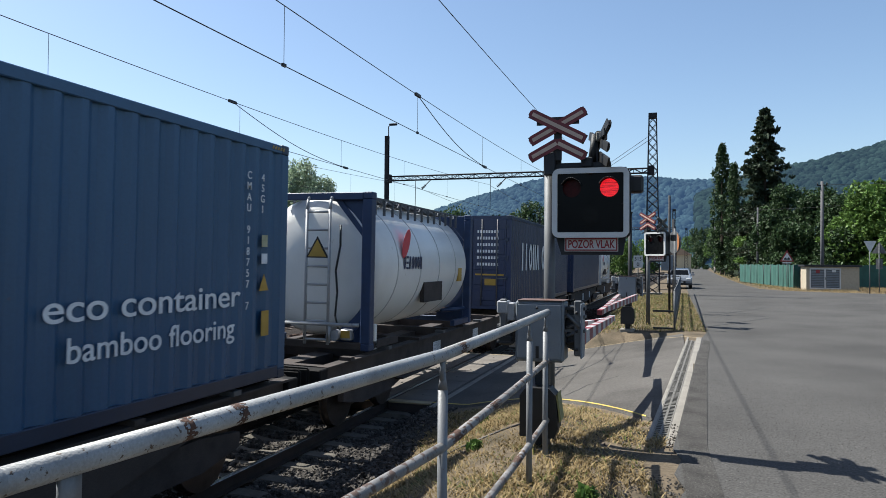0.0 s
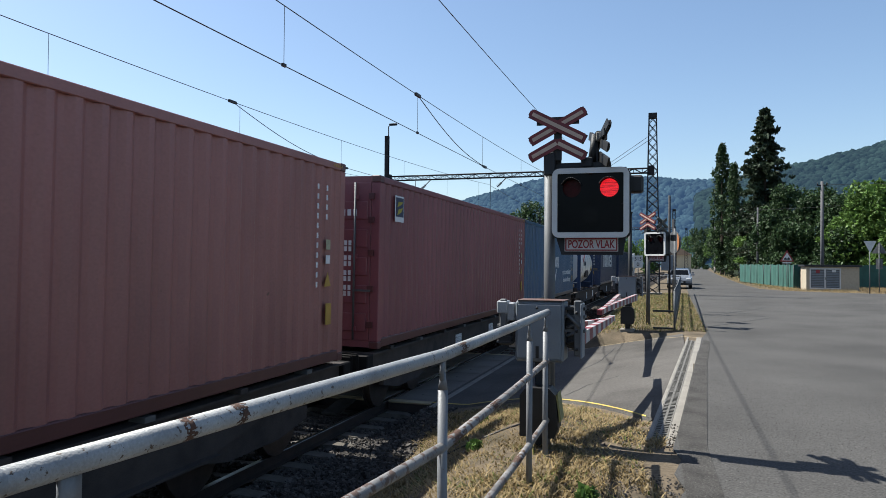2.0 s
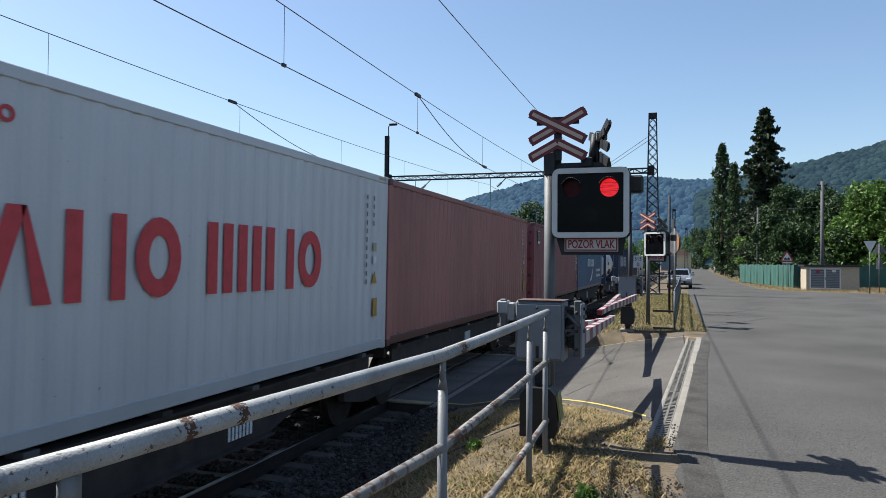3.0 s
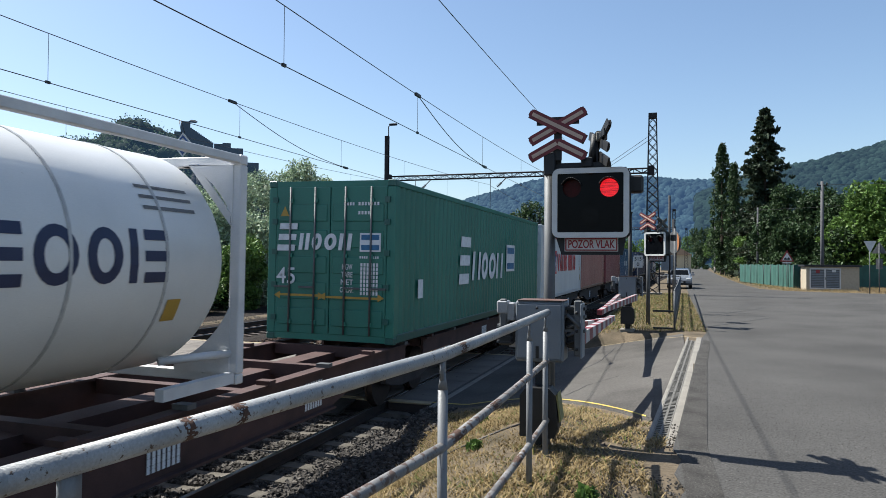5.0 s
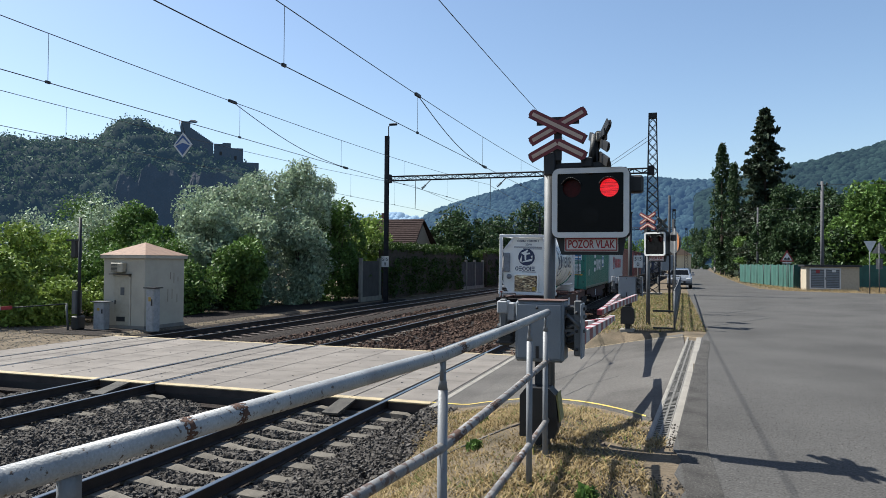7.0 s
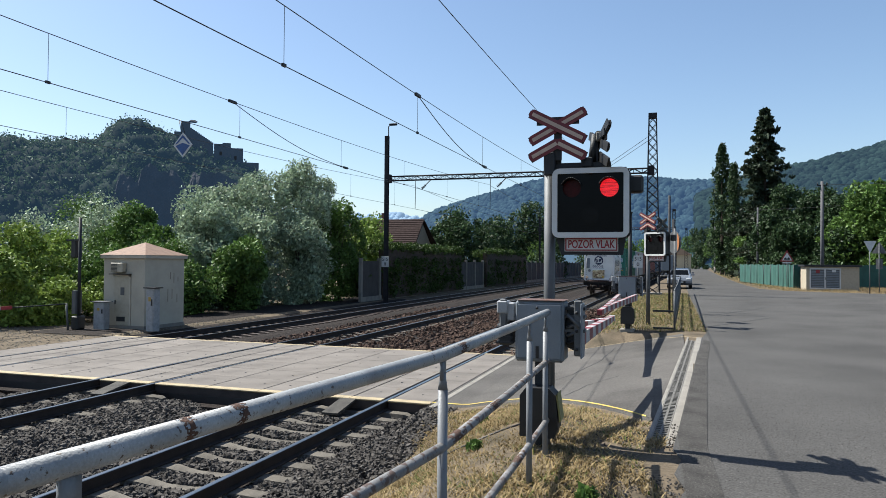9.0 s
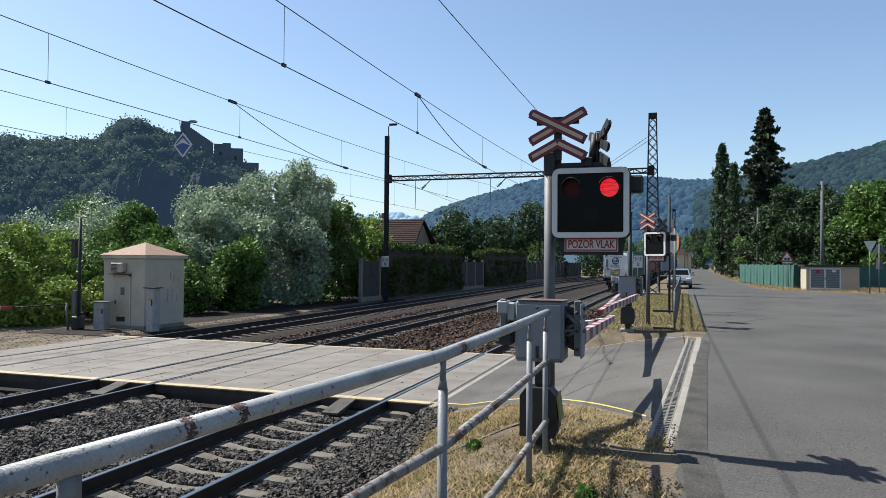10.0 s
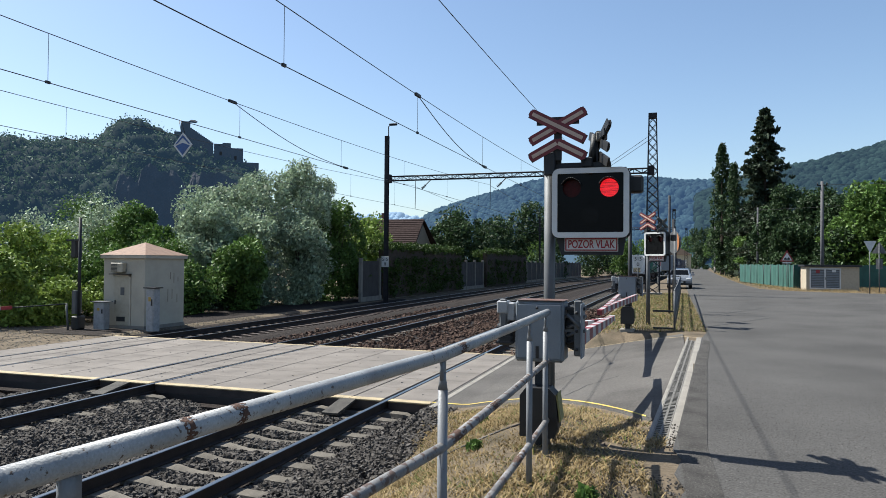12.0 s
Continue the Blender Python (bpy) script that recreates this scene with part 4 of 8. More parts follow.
        lettering("lettering", "GBMU 250028 1", 0.13, M_NAVYMARK, c, on_end(0.0, 0.163, 2.31), "navy characters", 0.92, 0.01)
        lettering("lettering", "22K0", 0.12, M_NAVYMARK, c, on_end(0.02, 0.163, 2.16), "navy characters", 0.27, 0.01)
        boxpart("valve_recess", (-0.55, 0.43, 0.10, 0.24, 0.16, 0.84), mat("polished_steel", (0.4, 0.4, 0.39), rough=0.06, metal=1.0, scale=4, vary=0.5, bump=0.35, fine=3, bump_dist=0.05), c, "polished steel valve box")
        for dims in ((-0.60, -0.55, 0.08, 0.24, 0.14, 0.89), (0.43, 0.48, 0.08, 0.24, 0.14, 0.89), (-0.55, 0.43, 0.08, 0.24, 0.84, 0.89)):
            boxpart("recess_frame", dims, M_TANK, c)
        boxpart("document_box", (-1.06, -0.78, 0.06, 0.2, 0.98, 1.80), mat("grey_box", (0.175, 0.189, 0.21), rough=0.5), c, "grey side box", 0.03)
        tubepart("manhole_plug", (-0.80, 0.12, 0.78), (-0.80, 0.2, 0.78), 0.11, mat("grey_box", (0.175, 0.189, 0.21)), c, n=16)
        plates(c, mat("label_yellow", (0.385, 0.238, 0.035)), [(0.22, 0.2, 0.36, 0.36)], on_end(0, 0.09, 0), "warning_label", "yellow warning label")
        # side emblem and wordmark wrapped on the shell
        lift = 0.004
        def wrap(y, z):
            a = (z - zc) / R
            return ((R + lift) * math.cos(a), y, zc + (R + lift) * math.sin(a))
        def patch(bm, poly, cells=5):
            (ax, az), (bx, bz), (cx, cz), (dx, dz) = poly
            g = []
            for i in range(cells + 1):
                t = i / cells
                l, r = (ax + (dx - ax) * t, az + (dz - az) * t), (bx + (cx - bx) * t, bz + (cz - bz) * t)
                g.append((bm.verts.new(wrap(*l)), bm.verts.new(wrap(*r))))
            for p, q2 in zip(g, g[1:]):
                bm.faces.new((p[0], p[1], q2[1], q2[0]))
        bm = bmnew()
        ring = 24
        for i in range(ring):
            a0, a1 = 2 * math.pi * i / ring, 2 * math.pi * (i + 1) / ring
            for f0, f1 in ((0.01, 0.5), (0.5, 1.0)):
                patch(bm, [(1.52 + 0.58 * f0 * math.cos(a0), zc + 0.08 + 0.68 * f0 * math.sin(a0)), (1.52 + 0.58 * f1 * math.cos(a0), zc + 0.08 + 0.68 * f1 * math.sin(a0)), (1.52 + 0.58 * f1 * math.cos(a1), zc + 0.08 + 0.68 * f1 * math.sin(a1)), (1.52 + 0.58 * f0 * math.cos(a1), zc + 0.08 + 0.68 * f0 * math.sin(a1))], 2)
        part("emblem", bm, M_NAVYMARK, c, "round navy emblem")
        bm = bmnew()
        lift = 0.009
        for poly in ([(1.30, 2.0), (1.40, 1.98), (1.62, 1.62), (1.50, 1.60)], [(1.05, 1.62), (1.10, 1.75), (1.72, 1.82), (1.75, 1.72)], [(1.52, 1.65), (1.62, 1.62), (1.58, 1.20), (1.48, 1.22)], [(1.05, 1.10), (1.12, 1.05), (1.40, 1.45), (1.34, 1.50)], [(1.55, 1.10), (1.95, 1.22), (1.98, 1.10), (1.60, 0.98)], [(1.15, 0.92), (1.20, 0.85), (1.60, 0.92), (1.58, 1.0)], [(1.82, 1.35), (1.92, 1.48), (2.0, 1.40), (1.90, 1.28)]):
            patch(bm, poly, 3)
        part("emblem_shape", bm, M_TANK, c, "white shapes inside the emblem")
        lift = 0.004
        bm = bmnew()
        x = 2.38
        for kind, w in (("o", 0.40), ("e", 0.30), ("o", 0.44), ("o", 0.40), ("b", 0.10), ("e", 0.32)):
            for quad in shape_quads(kind, x, zc - 0.20, w, 0.50, 0.10):
                patch(bm, quad, 3)
            x += w + 0.09
        part("wordmark", bm, M_NAVYMARK, c, "navy row of plain bars and rings")
        bm = bmnew()
        patch(bm, [(4.85, zc - 0.62), (5.05, zc - 0.62), (5.05, zc - 0.38), (4.85, zc - 0.38)])
        part("warning_label", bm, mat("label_yellow", (0.385, 0.238, 0.035)), c, "yellow warning label")
        bm = bmnew()
        for k in range(3):
            patch(bm, [(4.55, zc + 0.75 - k * 0.12), (5.3, zc + 0.75 - k * 0.12), (5.3, zc + 0.79 - k * 0.12), (4.55, zc + 0.79 - k * 0.12)], 2)
        part("data_marks", bm, mat("grey_marking", (0.14, 0.14, 0.14)), c, "rows of unreadable characters")
    else:
        # ladder on the rear end, guard rail, hoses, roof walkway, warning triangle
        m_pale = mat("pale_galvanised", (0.30, 0.31, 0.32), rough=0.5, metal=0.2, vary=0.2, scale=6)
        part("ladder", bmnew_ladder(), m_pale, c, "pale steel ladder with curved handrails", smooth=True)
        bm = bmnew()
        path = [(-0.35, -0.10, 0.02), (-0.35, -0.10, 0.36), (-0.28, -0.10, 0.42), (0.95, -0.10, 0.42), (1.05, -0.04, 0.42)]
        for p, q in zip(path, path[1:]):
            tube(bm, p, q, 0.03, n=10)
        tube(bm, (0.55, -0.10, 0.12), (0.55, -0.10, 0.42), 0.022, n=8)
        part("guard_rail", bm, m_pale, c, "tubular guard rail", smooth=True)
        bm = bmnew()
        path = [(0.62, 0.10, 2.05), (0.66, 0.02, 1.7), (0.60, -0.01, 1.3), (0.63, 0.0, 0.95), (0.58, 0.04, 0.55), (0.62, 0.1, 0.3)]
        for p, q in zip(path, path[1:]):
            tube(bm, p, q, 0.018, n=8)
        part("pipe", bm, M_DARKGREY, c, "dark bent pipe", smooth=True)
        bm = bmnew()
        tube(bm, (0.62, 0.08, 0.24), (0.62, -0.08, 0.24), 0.09, n=14)
        box(bm, 0.70, 0.90, -0.02, 0.12, 0.16, 0.34, 0.02)
        part("valve", bm, m_pale, c, "outlet valve")
        boxpart("valve_label", (0.72, 0.88, -0.03, -0.021, 0.20, 0.32), mat("label_yellow", (0.55, 0.34, 0.05)), c, "yellow label")
        boxpart("support_leg", (h - 0.12, h - 0.02, 0.26, 0.36, 0.0, 0.42), M_TANK, c, "white support leg", 0.012)
        bm = bmnew()
        for x0 in (-0.66, 0.30):
            for i in range(12):
                box(bm, x0 + i * 0.032, x0 + 0.016 + i * 0.032, 0.3, L - 0.3, H - 0.03, H + 0.005)
        for k in range(14):
            box(bm, -0.68, 0.70, 0.4 + k * 0.4, 0.43 + k * 0.4, H - 0.06, H - 0.032)
            for sx in (-0.9, 0.92):
                box(bm, sx - 0.02, sx + 0.02, 0.4 + k * 0.4, 0.44 + k * 0.4, H - 0.32, H - 0.03)
        box(bm, 0.90, 0.94, 0.3, L - 0.3, H - 0.05, H - 0.02)
        part("walkway", bm, M_GALV, c, "slatted roof walkway on brackets")
        bm = bmnew()
        for k in range(9):
            yy = 0.5 + k * 0.6
            tube(bm, (0.72, yy, H - 0.02), (0.86, yy + 0.3, H - 0.12), 0.012, n=6)
            tube(bm, (0.86, yy + 0.3, H - 0.12), (0.78, yy + 0.6, H - 0.02), 0.012, n=6)
        part("strap", bm, M_GALV, c, "slack wire straps along the top")
        tri = [(0.08, 1.50), (0.50, 1.50), (0.29, 1.86)]
        part("warning_triangle", polyplate(bmnew(), tri, 0.004, on_end(0, -0.075, 0)), M_BLACK, c, "black triangle edge")
        part("triangle_field", polyplate(bmnew(), [(0.29 + (x - 0.29) * 0.78, 1.615 + (z - 1.62) * 0.78) for x, z in tri], 0.004, on_end(0, -0.081, 0)), mat("label_yellow", (0.55, 0.34, 0.05)), c, "yellow warning field")
        bm = bmnew()
        s = on_side(R + 0.006, 0, 0)
        wordmark(bm, 1.5, zc - 0.05, [("o", 0.12), ("e", 0.10), ("v", 0.13), ("o", 0.12), ("o", 0.12), ("o", 0.12), ("n", 0.11)], 0.24, 0.04, s)
        part("wordmark", bm, M_NAVYMARK, c, "navy row of plain bars and rings")
        bm = bmnew()
        polyplate(bm, [(1.62 + 0.17 * math.cos(k * 0.3927) + 0.12 * math.sin(k * 0.3927), zc + 0.42 + 0.27 * math.sin(k * 0.3927)) for k in range(16)], 0.004, s)
        part("emblem", bm, M_MARKRED, c, "red leaf-shaped emblem")
        boxpart("data_plate", (R - 0.12, R - 0.03, 2.75, 3.9, zc - 0.72, zc - 0.32), M_UNDER, c, "dark data plate", m=None)
        boxpart("shell_label", (R - 0.05, R + 0.004, 5.0, 5.25, zc - 0.35, zc - 0.05), mat("label_yellow", (0.385, 0.238, 0.035)), c, "yellow warning label")
    MOVERS.append((c, u, FLOOR + (0.06 if geo else 0)))
    return c


def bmnew_ladder():
    """Two flat stiles whose heads curve back over the end, with rungs."""
    bm = bmnew()
    for x in (0.08, 0.50):
        path = [(x, -0.06, 0.08), (x, -0.06, 2.30), (x, -0.03, 2.46), (x, 0.08, 2.56), (x, 0.30, 2.56)]
        for p, q in zip(path, path[1:]):
            tube(bm, p, q, 0.026, n=8)
    for i in range(8):
        tube(bm, (0.08, -0.06, 0.16 + i * 0.30), (0.50, -0.06, 0.16 + i * 0.30), 0.02, n=8)
    return bm


# Near-black steel for end beams, buffers and couplings.
M_BLACKSTEEL = mat("sooty_steel", (0.010, 0.009, 0.009), spec=0.2, rough=0.8, scale=3, vary=0.5)


def wagon(u0, L, label, sill=None):
    """Flat container wagon: two deep side sills, cross members, end beams, buffers, bogies."""
    sill = sill or M_UNDER
    w = thing("flat_wagon", None, label, "flat wagon", "wagons of the train")
    for s in (-1, 1):
        x0, x1 = (1.02, 1.20) if s > 0 else (-1.20, -1.02)
        bm = bmnew()
        m = Matrix.Translation((x0 + 0.05, 0, 0)) @ Matrix(((0, 0, 1, 0), (1, 0, 0, 0), (0, 1, 0, 0), (0, 0, 0, 1)))
        hw = L / 2
        for a, b in ((0.5, hw - 0.5), (hw + 0.5, L - 0.5)):
            polyplate(bm, [(a, 0.78), (a + 1.8, 0.78), (a + 3.0, 0.50), (b - 3.0, 0.50), (b - 1.8, 0.78), (b, 0.78), (b, 1.08), (a, 1.08)], 0.05, m)
            box(bm, x0, x1, a, b, 1.08, 1.11)
            box(bm, x0, x1, a + 3.0, b - 3.0, 0.48, 0.51)
        part("side_sill", bm, sill, w, "deep steel side sill")
        if s > 0:
            for yp in (0.21 * L, 0.33 * L, 0.70 * L):
                bm = bmnew()
                for k in range(5):
                    stripes(bm, yp, yp + 0.50, 0.58 + k * 0.075, 7, on_side(x1 - 0.07, 0, 0))
                part("data_panel", bm, M_MARK, w, "small white data marks on the sill")
        for k in range(int(L / 1.52)):
            y = 1.2 + k * 1.52
            boxpart("spigot", (x0 + 0.02, x1 + 0.03 * s, y, y + 0.14, 1.11, 1.165), M_GALV if k % 2 else sill, w, "container spigot")
    bm = bmnew()
    for k in range(int(L / 2.1)):
        y = 0.6 + k * 2.1
        box(bm, -1.03, 1.03, y, y + 0.16, 0.92, 1.10)
    box(bm, -0.18, 0.18, 0.3, L - 0.3, 0.72, 1.0)
    part("cross_frame", bm, sill, w)
    for y0, y1 in ((0.28, 0.52), (L - 0.52, L - 0.28)):
        boxpart("end_beam", (-1.2, 1.2, y0, y1, 0.86, 1.10), M_BLACKSTEEL, w, bevel=0.015)
    for yb, d in ((0.28, -1), (L - 0.28, 1)):
        for s in (-1, 1):
            bm = bmnew()
            tube(bm, (s * 0.87, yb, 1.0), (s * 0.87, yb + d * 0.40, 1.0), 0.10, n=14)
            box(bm, s * 0.87 - 0.26, s * 0.87 + 0.26, yb + d * 0.40, yb + d * 0.44, 0.84, 1.16, 0.03)
            part("buffer", bm, M_BLACKSTEEL, w, "dark steel buffer")
        boxpart("coupling", (-0.06, 0.06, min(yb, yb + d * 0.3), max(yb, yb + d * 0.3), 0.72, 1.0), M_BLACKSTEEL, w)
        for hx in (-0.42, 0.38):
            bm = bmnew()
            hose = [(hx, yb, 0.86), (hx, yb + d * 0.16, 0.80), (hx + 0.04, yb + d * 0.20, 0.56), (hx + 0.10, yb + d * 0.16, 0.44)]
            for p, q in zip(hose, hose[1:]):
                tube(bm, p, q, 0.024, n=8)
            part("air_hose", bm, M_BLACK, w, "black air hose", smooth=True)
    for yc in (2.6, L / 2, L - 2.6):
        bg = boxpart("bogie", (-0.9, 0.9, yc - 0.25, yc + 0.25, 0.42, 0.72), M_UNDER, w, "bogie with solid wheels")
        for s in (-1, 1):
            bm = bmnew()
            m = Matrix.Translation((s * 1.0 - 0.05, yc, 0)) @ Matrix(((0, 0, 1, 0), (1, 0, 0, 0), (0, 1, 0, 0), (0, 0, 0, 1)))
            polyplate(bm, [(-1.25, 0.45), (-0.55, 0.32), (0.55, 0.32), (1.25, 0.45), (1.25, 0.62), (0.5, 0.70), (-0.5, 0.70), (-1.25, 0.62)], 0.1, m)
            part("side_frame", bm, M_UNDER, bg)
        for dy in (-0.9, 0.9):
            bm = bmnew()
            tube(bm, (-1.0, 0, 0), (1.0, 0, 0), 0.08, n=10)
            for s in (-1, 1):
                tube(bm, (s * 0.69, 0, 0), (s * 0.82, 0, 0), 0.46, n=28)
                tube(bm, (s * 0.69, 0, 0), (s * 0.72, 0, 0), 0.485, n=28)
            ws = part("wheelset", bm, mat("wheel_steel", (0.07, 0.056, 0.049), rough=0.5, metal=0.7), w, "steel wheelset")
            ws.location = (0, yc + dy, 0.46)
            WHEELS.append((ws, yc + dy))
    MOVERS.append((w, u0, 0.0))
    return w


WHEELS = []
_w = wagon(-68.3, 25.3, "rust-brown flat wagon at the tail of the train", M_BROWN)
# tail plates and lamp bracket on the last end beam
for _k, _x in enumerate((-0.98, 0.92)):
    _p = boxpart("tail_plate", (_x - 0.08, _x + 0.08, 0.20, 0.215, 1.12, 1.42), M_WHITE, _w, "white tail plate with red triangles")
    _bm = bmnew()
    for _a, _b in ((1.40, 1.28), (1.14, 1.26)):
        _pts = [(_x - 0.06, _a), (_x + 0.06, _a), (_x, _b)]
        polyplate(_bm, _pts if _a < _b else _pts[::-1], 0.004, on_end(0, 0.197, 0))
    part("plate_triangles", _bm, M_RED, _w, "red triangles")
_bm = bmnew()
for _a, _b in (((-0.95, 0.1, 1.1), (-0.95, 0.1, 1.32)), ((-0.95, 0.1, 1.32), (-0.35, 0.1, 1.32)), ((-0.35, 0.1, 1.32), (-0.3, 0.1, 1.1))):
    tube(_bm, _a, _b, 0.02, n=8)
part("grab_rail", _bm, M_UNDER, _w)
wagon(-43.0, 25.7, "dark brown flat wagon carrying two containers")
wagon(-17.25, 25.75, "dark flat wagon carrying two containers")
wagon(8.55, 25.7, "dark flat wagon carrying a tank and a container")
wagon(34.3, 25.7, "dark flat wagon ahead in the train")
eco_container(-4.36)
red_container(-16.62, False, 2)
red_container(-30.13, True, 5)
pale_container(-42.4)
green_container(-57.12)
tank_container(-67.62, M_TANKFRAME, "navy")
tank_container(10.45, mat("tank_frame_blue", (0.011, 0.03, 0.085), rough=0.5, vary=0.2), "blue")
_c = container("", "navy blue forty-foot shipping container with white blocks of lettering", 12.192, 2.438, 2.896, M_CNAVY, M_CBLUED, 1, u=20.94)
_bm = bmnew()
wordmark(_bm, 1.6, 1.2, [("n", 0.8), (" ", 0.25), ("o", 0.6), ("n", 0.5), ("v", 0.6), (" ", 0.4), ("o", 0.6), ("o", 0.6), ("e", 0.5), ("n", 0.5)], 0.9, 0.18, on_side(1.222, 0, 0))
part("wordmark", _bm, M_MARK, _c, "white row of plain bars and rings")
_bm = bmnew()
for _i in range(6):
    stripes(_bm, 0.15, 0.85, 2.35 - _i * 0.2, 8, on_end(0, -0.022, 0))
part("door_marks", _bm, M_MARK, _c, "rows of small unreadable white characters")
plates(_c, mat("label_yellow", (0.385, 0.238, 0.035)), [(0.1, 1.05, 1.0, 1.1), (0.4, 0.75, 0.75, 0.95)], on_end(0, -0.022, 0), "warning_label", "yellow warning label")
container("", "navy blue forty-foot shipping container", 12.192, 2.438, 2.591, M_CNAVY, M_CBLUED, 1, u=35.2)
tank_container(48.6, M_TANKFRAME, "blue")


def motions():
    """The train runs along its track at a steady pace; added blades uncover the lit lamps in turn to make them flash.
    """
    lean = 0.7
    for ob, u, z in MOVERS:
        rows = []
        for i in range(25):
            t = 0.5 * i
            y = u + SPEED * t + lerp(GAIN, t)
            rows.append((t, Matrix.Translation((track_x(X1, y), y, 0)) @ pose(0, 0, 0, 0, 0, track_turn(y)) @ pose(0, 0, 0, 0, lean, 0) @ Matrix.Translation((0, 0, z))))
        walk(ob, rows)
    for ws, y in WHEELS:
        step = math.degrees(SPEED / 0.46 / FPS)
        walk(ws, [(k / FPS, pose(0, y, 0.46, -step * k)) for k in range(12 * FPS + 1)])
    for ob, on, off, first in FLASH_BLADES:
        rows = [(0.0, off if first else on)]
        for n in range(13):
            for when, lit in ((n + 0.27, not first), (n + 0.77, first)):
                if when < 11.9:
                    was = on if lit else off
                    now = off if lit else on
                    rows += [(when - 0.034, was), (when + 0.034, now)]
        rows.append((12.0, off if first else on))
        walk(ob, rows)


FLASH_BLADES = []                                   # (added lamp blade, closed pose, open pose, open at the start)


# ---- the barrier railing ----
def railing():
    r = thing("railing", pose(0, 0, 0), "chipped white tubular steel railing with three rails and rust patches", "railing")
    bends = [(-1.62, -0.9), (-1.37, 1.15), (-1.12, 3.47), (-1.12, 5.2), (-1.145, 6.85)]
    for z, rad, start, cut in ((2.128, 0.033, 0, 0.0), (1.655, 0.027, 1, 0.0), (1.08, 0.027, 1, 0.0)):
        bm = bmnew()
        pts = [(x, y, z) for x, y in bends[start:]]
        for a, b in zip(pts, pts[1:]):
            tube(bm, a, b, rad, n=18)
        bmesh.ops.create_uvsphere(bm, u_segments=14, v_segments=8, radius=rad * 0.99, matrix=Matrix.Translation(pts[-1]))
        part("rail", bm, M_RAILPAINT if z > 2 else mat("worn_rail_paint", (0.20, 0.195, 0.19), rough=0.6, scale=6, vary=0.4, bump=0.3, fine=110, spots=0.85, spot_color=(0.075, 0.045, 0.032), spot_scale=16), r, "" if z > 2 else "lower tube, paint worn to rust", smooth=True)
    for x, y in ((-1.352, 1.32), (-1.12, 3.47), (-1.13, 5.87), (-1.145, 6.75)):
        bm = bmnew()
        tube(bm, (x, y, 0.6), (x, y, 1.95), 0.026, n=16)
        tube(bm, (x, y, 1.95), (x, y, 2.04), 0.026, 0.012, n=16)
        box(bm, x - 0.008, x + 0.008, y - 0.03, y + 0.03, 2.0, 2.11)
        part("post", bm, mat("grey_white_paint", (0.15, 0.158, 0.168), rough=0.5, vary=0.15, spots=0.1, spot_color=(0.098, 0.049, 0.028), spot_scale=14), r, smooth=True)
    def flake(y0, y1, z, rad, seed, lo=0, hi=360):
        """An irregular skin of rust lying on a tube."""
        rs = random.Random(seed)
        bm = bmnew()
        ns, nt = 14, 30
        def at(t, a):
            y = y0 + (y1 - y0) * t
            for (xa, ya), (xb, yb) in zip(bends, bends[1:]):
                if ya <= y <= yb:
                    x = xa + (xb - xa) * (y - ya) / (yb - ya)
            return bm.verts.new((x + rad * math.cos(a), y, z + rad * math.sin(a)))
        for i in range(ns):
            for j in range(nt):
                a0, a1 = radians(lo + (hi - lo) * j / nt), radians(lo + (hi - lo) * (j + 1) / nt)
                mid = 1 - abs(i + 0.5 - ns / 2) / (ns / 2)
                if noise.noise((i * 0.33, j * 0.42, seed)) * 0.9 + mid * 0.95 - 0.42 > 0 and rs.random() < 0.93:
                    q = [at(i / ns, a0), at((i + 1) / ns, a0), at((i + 1) / ns, a1), at(i / ns, a1)]
                    bm.faces.new(q[::-1])
        part("rust_patch", bm, M_RUST, r, "irregular flake of rust")
    flake(1.64, 1.71, 2.128, 0.0338, 2, -60, 100)
    flake(1.86, 1.93, 2.128, 0.0338, 3, -70, 150)
    flake(3.68, 3.86, 2.128, 0.0338, 4, -50, 70)
    flake(3.52, 3.85, 1.655, 0.0278, 5)
    flake(4.4, 4.7, 1.655, 0.0278, 8, -20, 90)
    flake(5.2, 5.5, 1.08, 0.0278, 6)
    return r


# ---- crossing signals and barriers ----
def rounded(w, h, r, n=5):
    pts = []
    for cx, cy, a0 in ((w / 2 - r, h / 2 - r, 0), (-w / 2 + r, h / 2 - r, 90), (-w / 2 + r, -h / 2 + r, 180), (w / 2 - r, -h / 2 + r, 270)):
        for i in range(n + 1):
            a = radians(a0 + 90 * i / n)
            pts.append((cx + r * math.cos(a), cy + r * math.sin(a)))
    return pts


def ringplate(bm, outer, inner, thick, m):
    """A flat ring between two outlines of the same count."""
    n = len(outer)
    for z, flip in ((thick, False), (0.0, True)):
        o = [bm.verts.new(m @ Vector((x, y, z))) for x, y in outer]
        i2 = [bm.verts.new(m @ Vector((x, y, z))) for x, y in inner]
        for k in range(n):
            q = (o[k], o[(k + 1) % n], i2[(k + 1) % n], i2[k])
            bm.faces.new(q[::-1] if flip else q)
        if not flip:
            top = (o, i2)
        else:
            for k in range(n):
                bm.faces.new((o[k], o[(k + 1) % n], top[0][(k + 1) % n], top[0][k]))
                bm.faces.new((i2[(k + 1) % n], i2[k], top[1][k], top[1][(k + 1) % n]))
    return bm


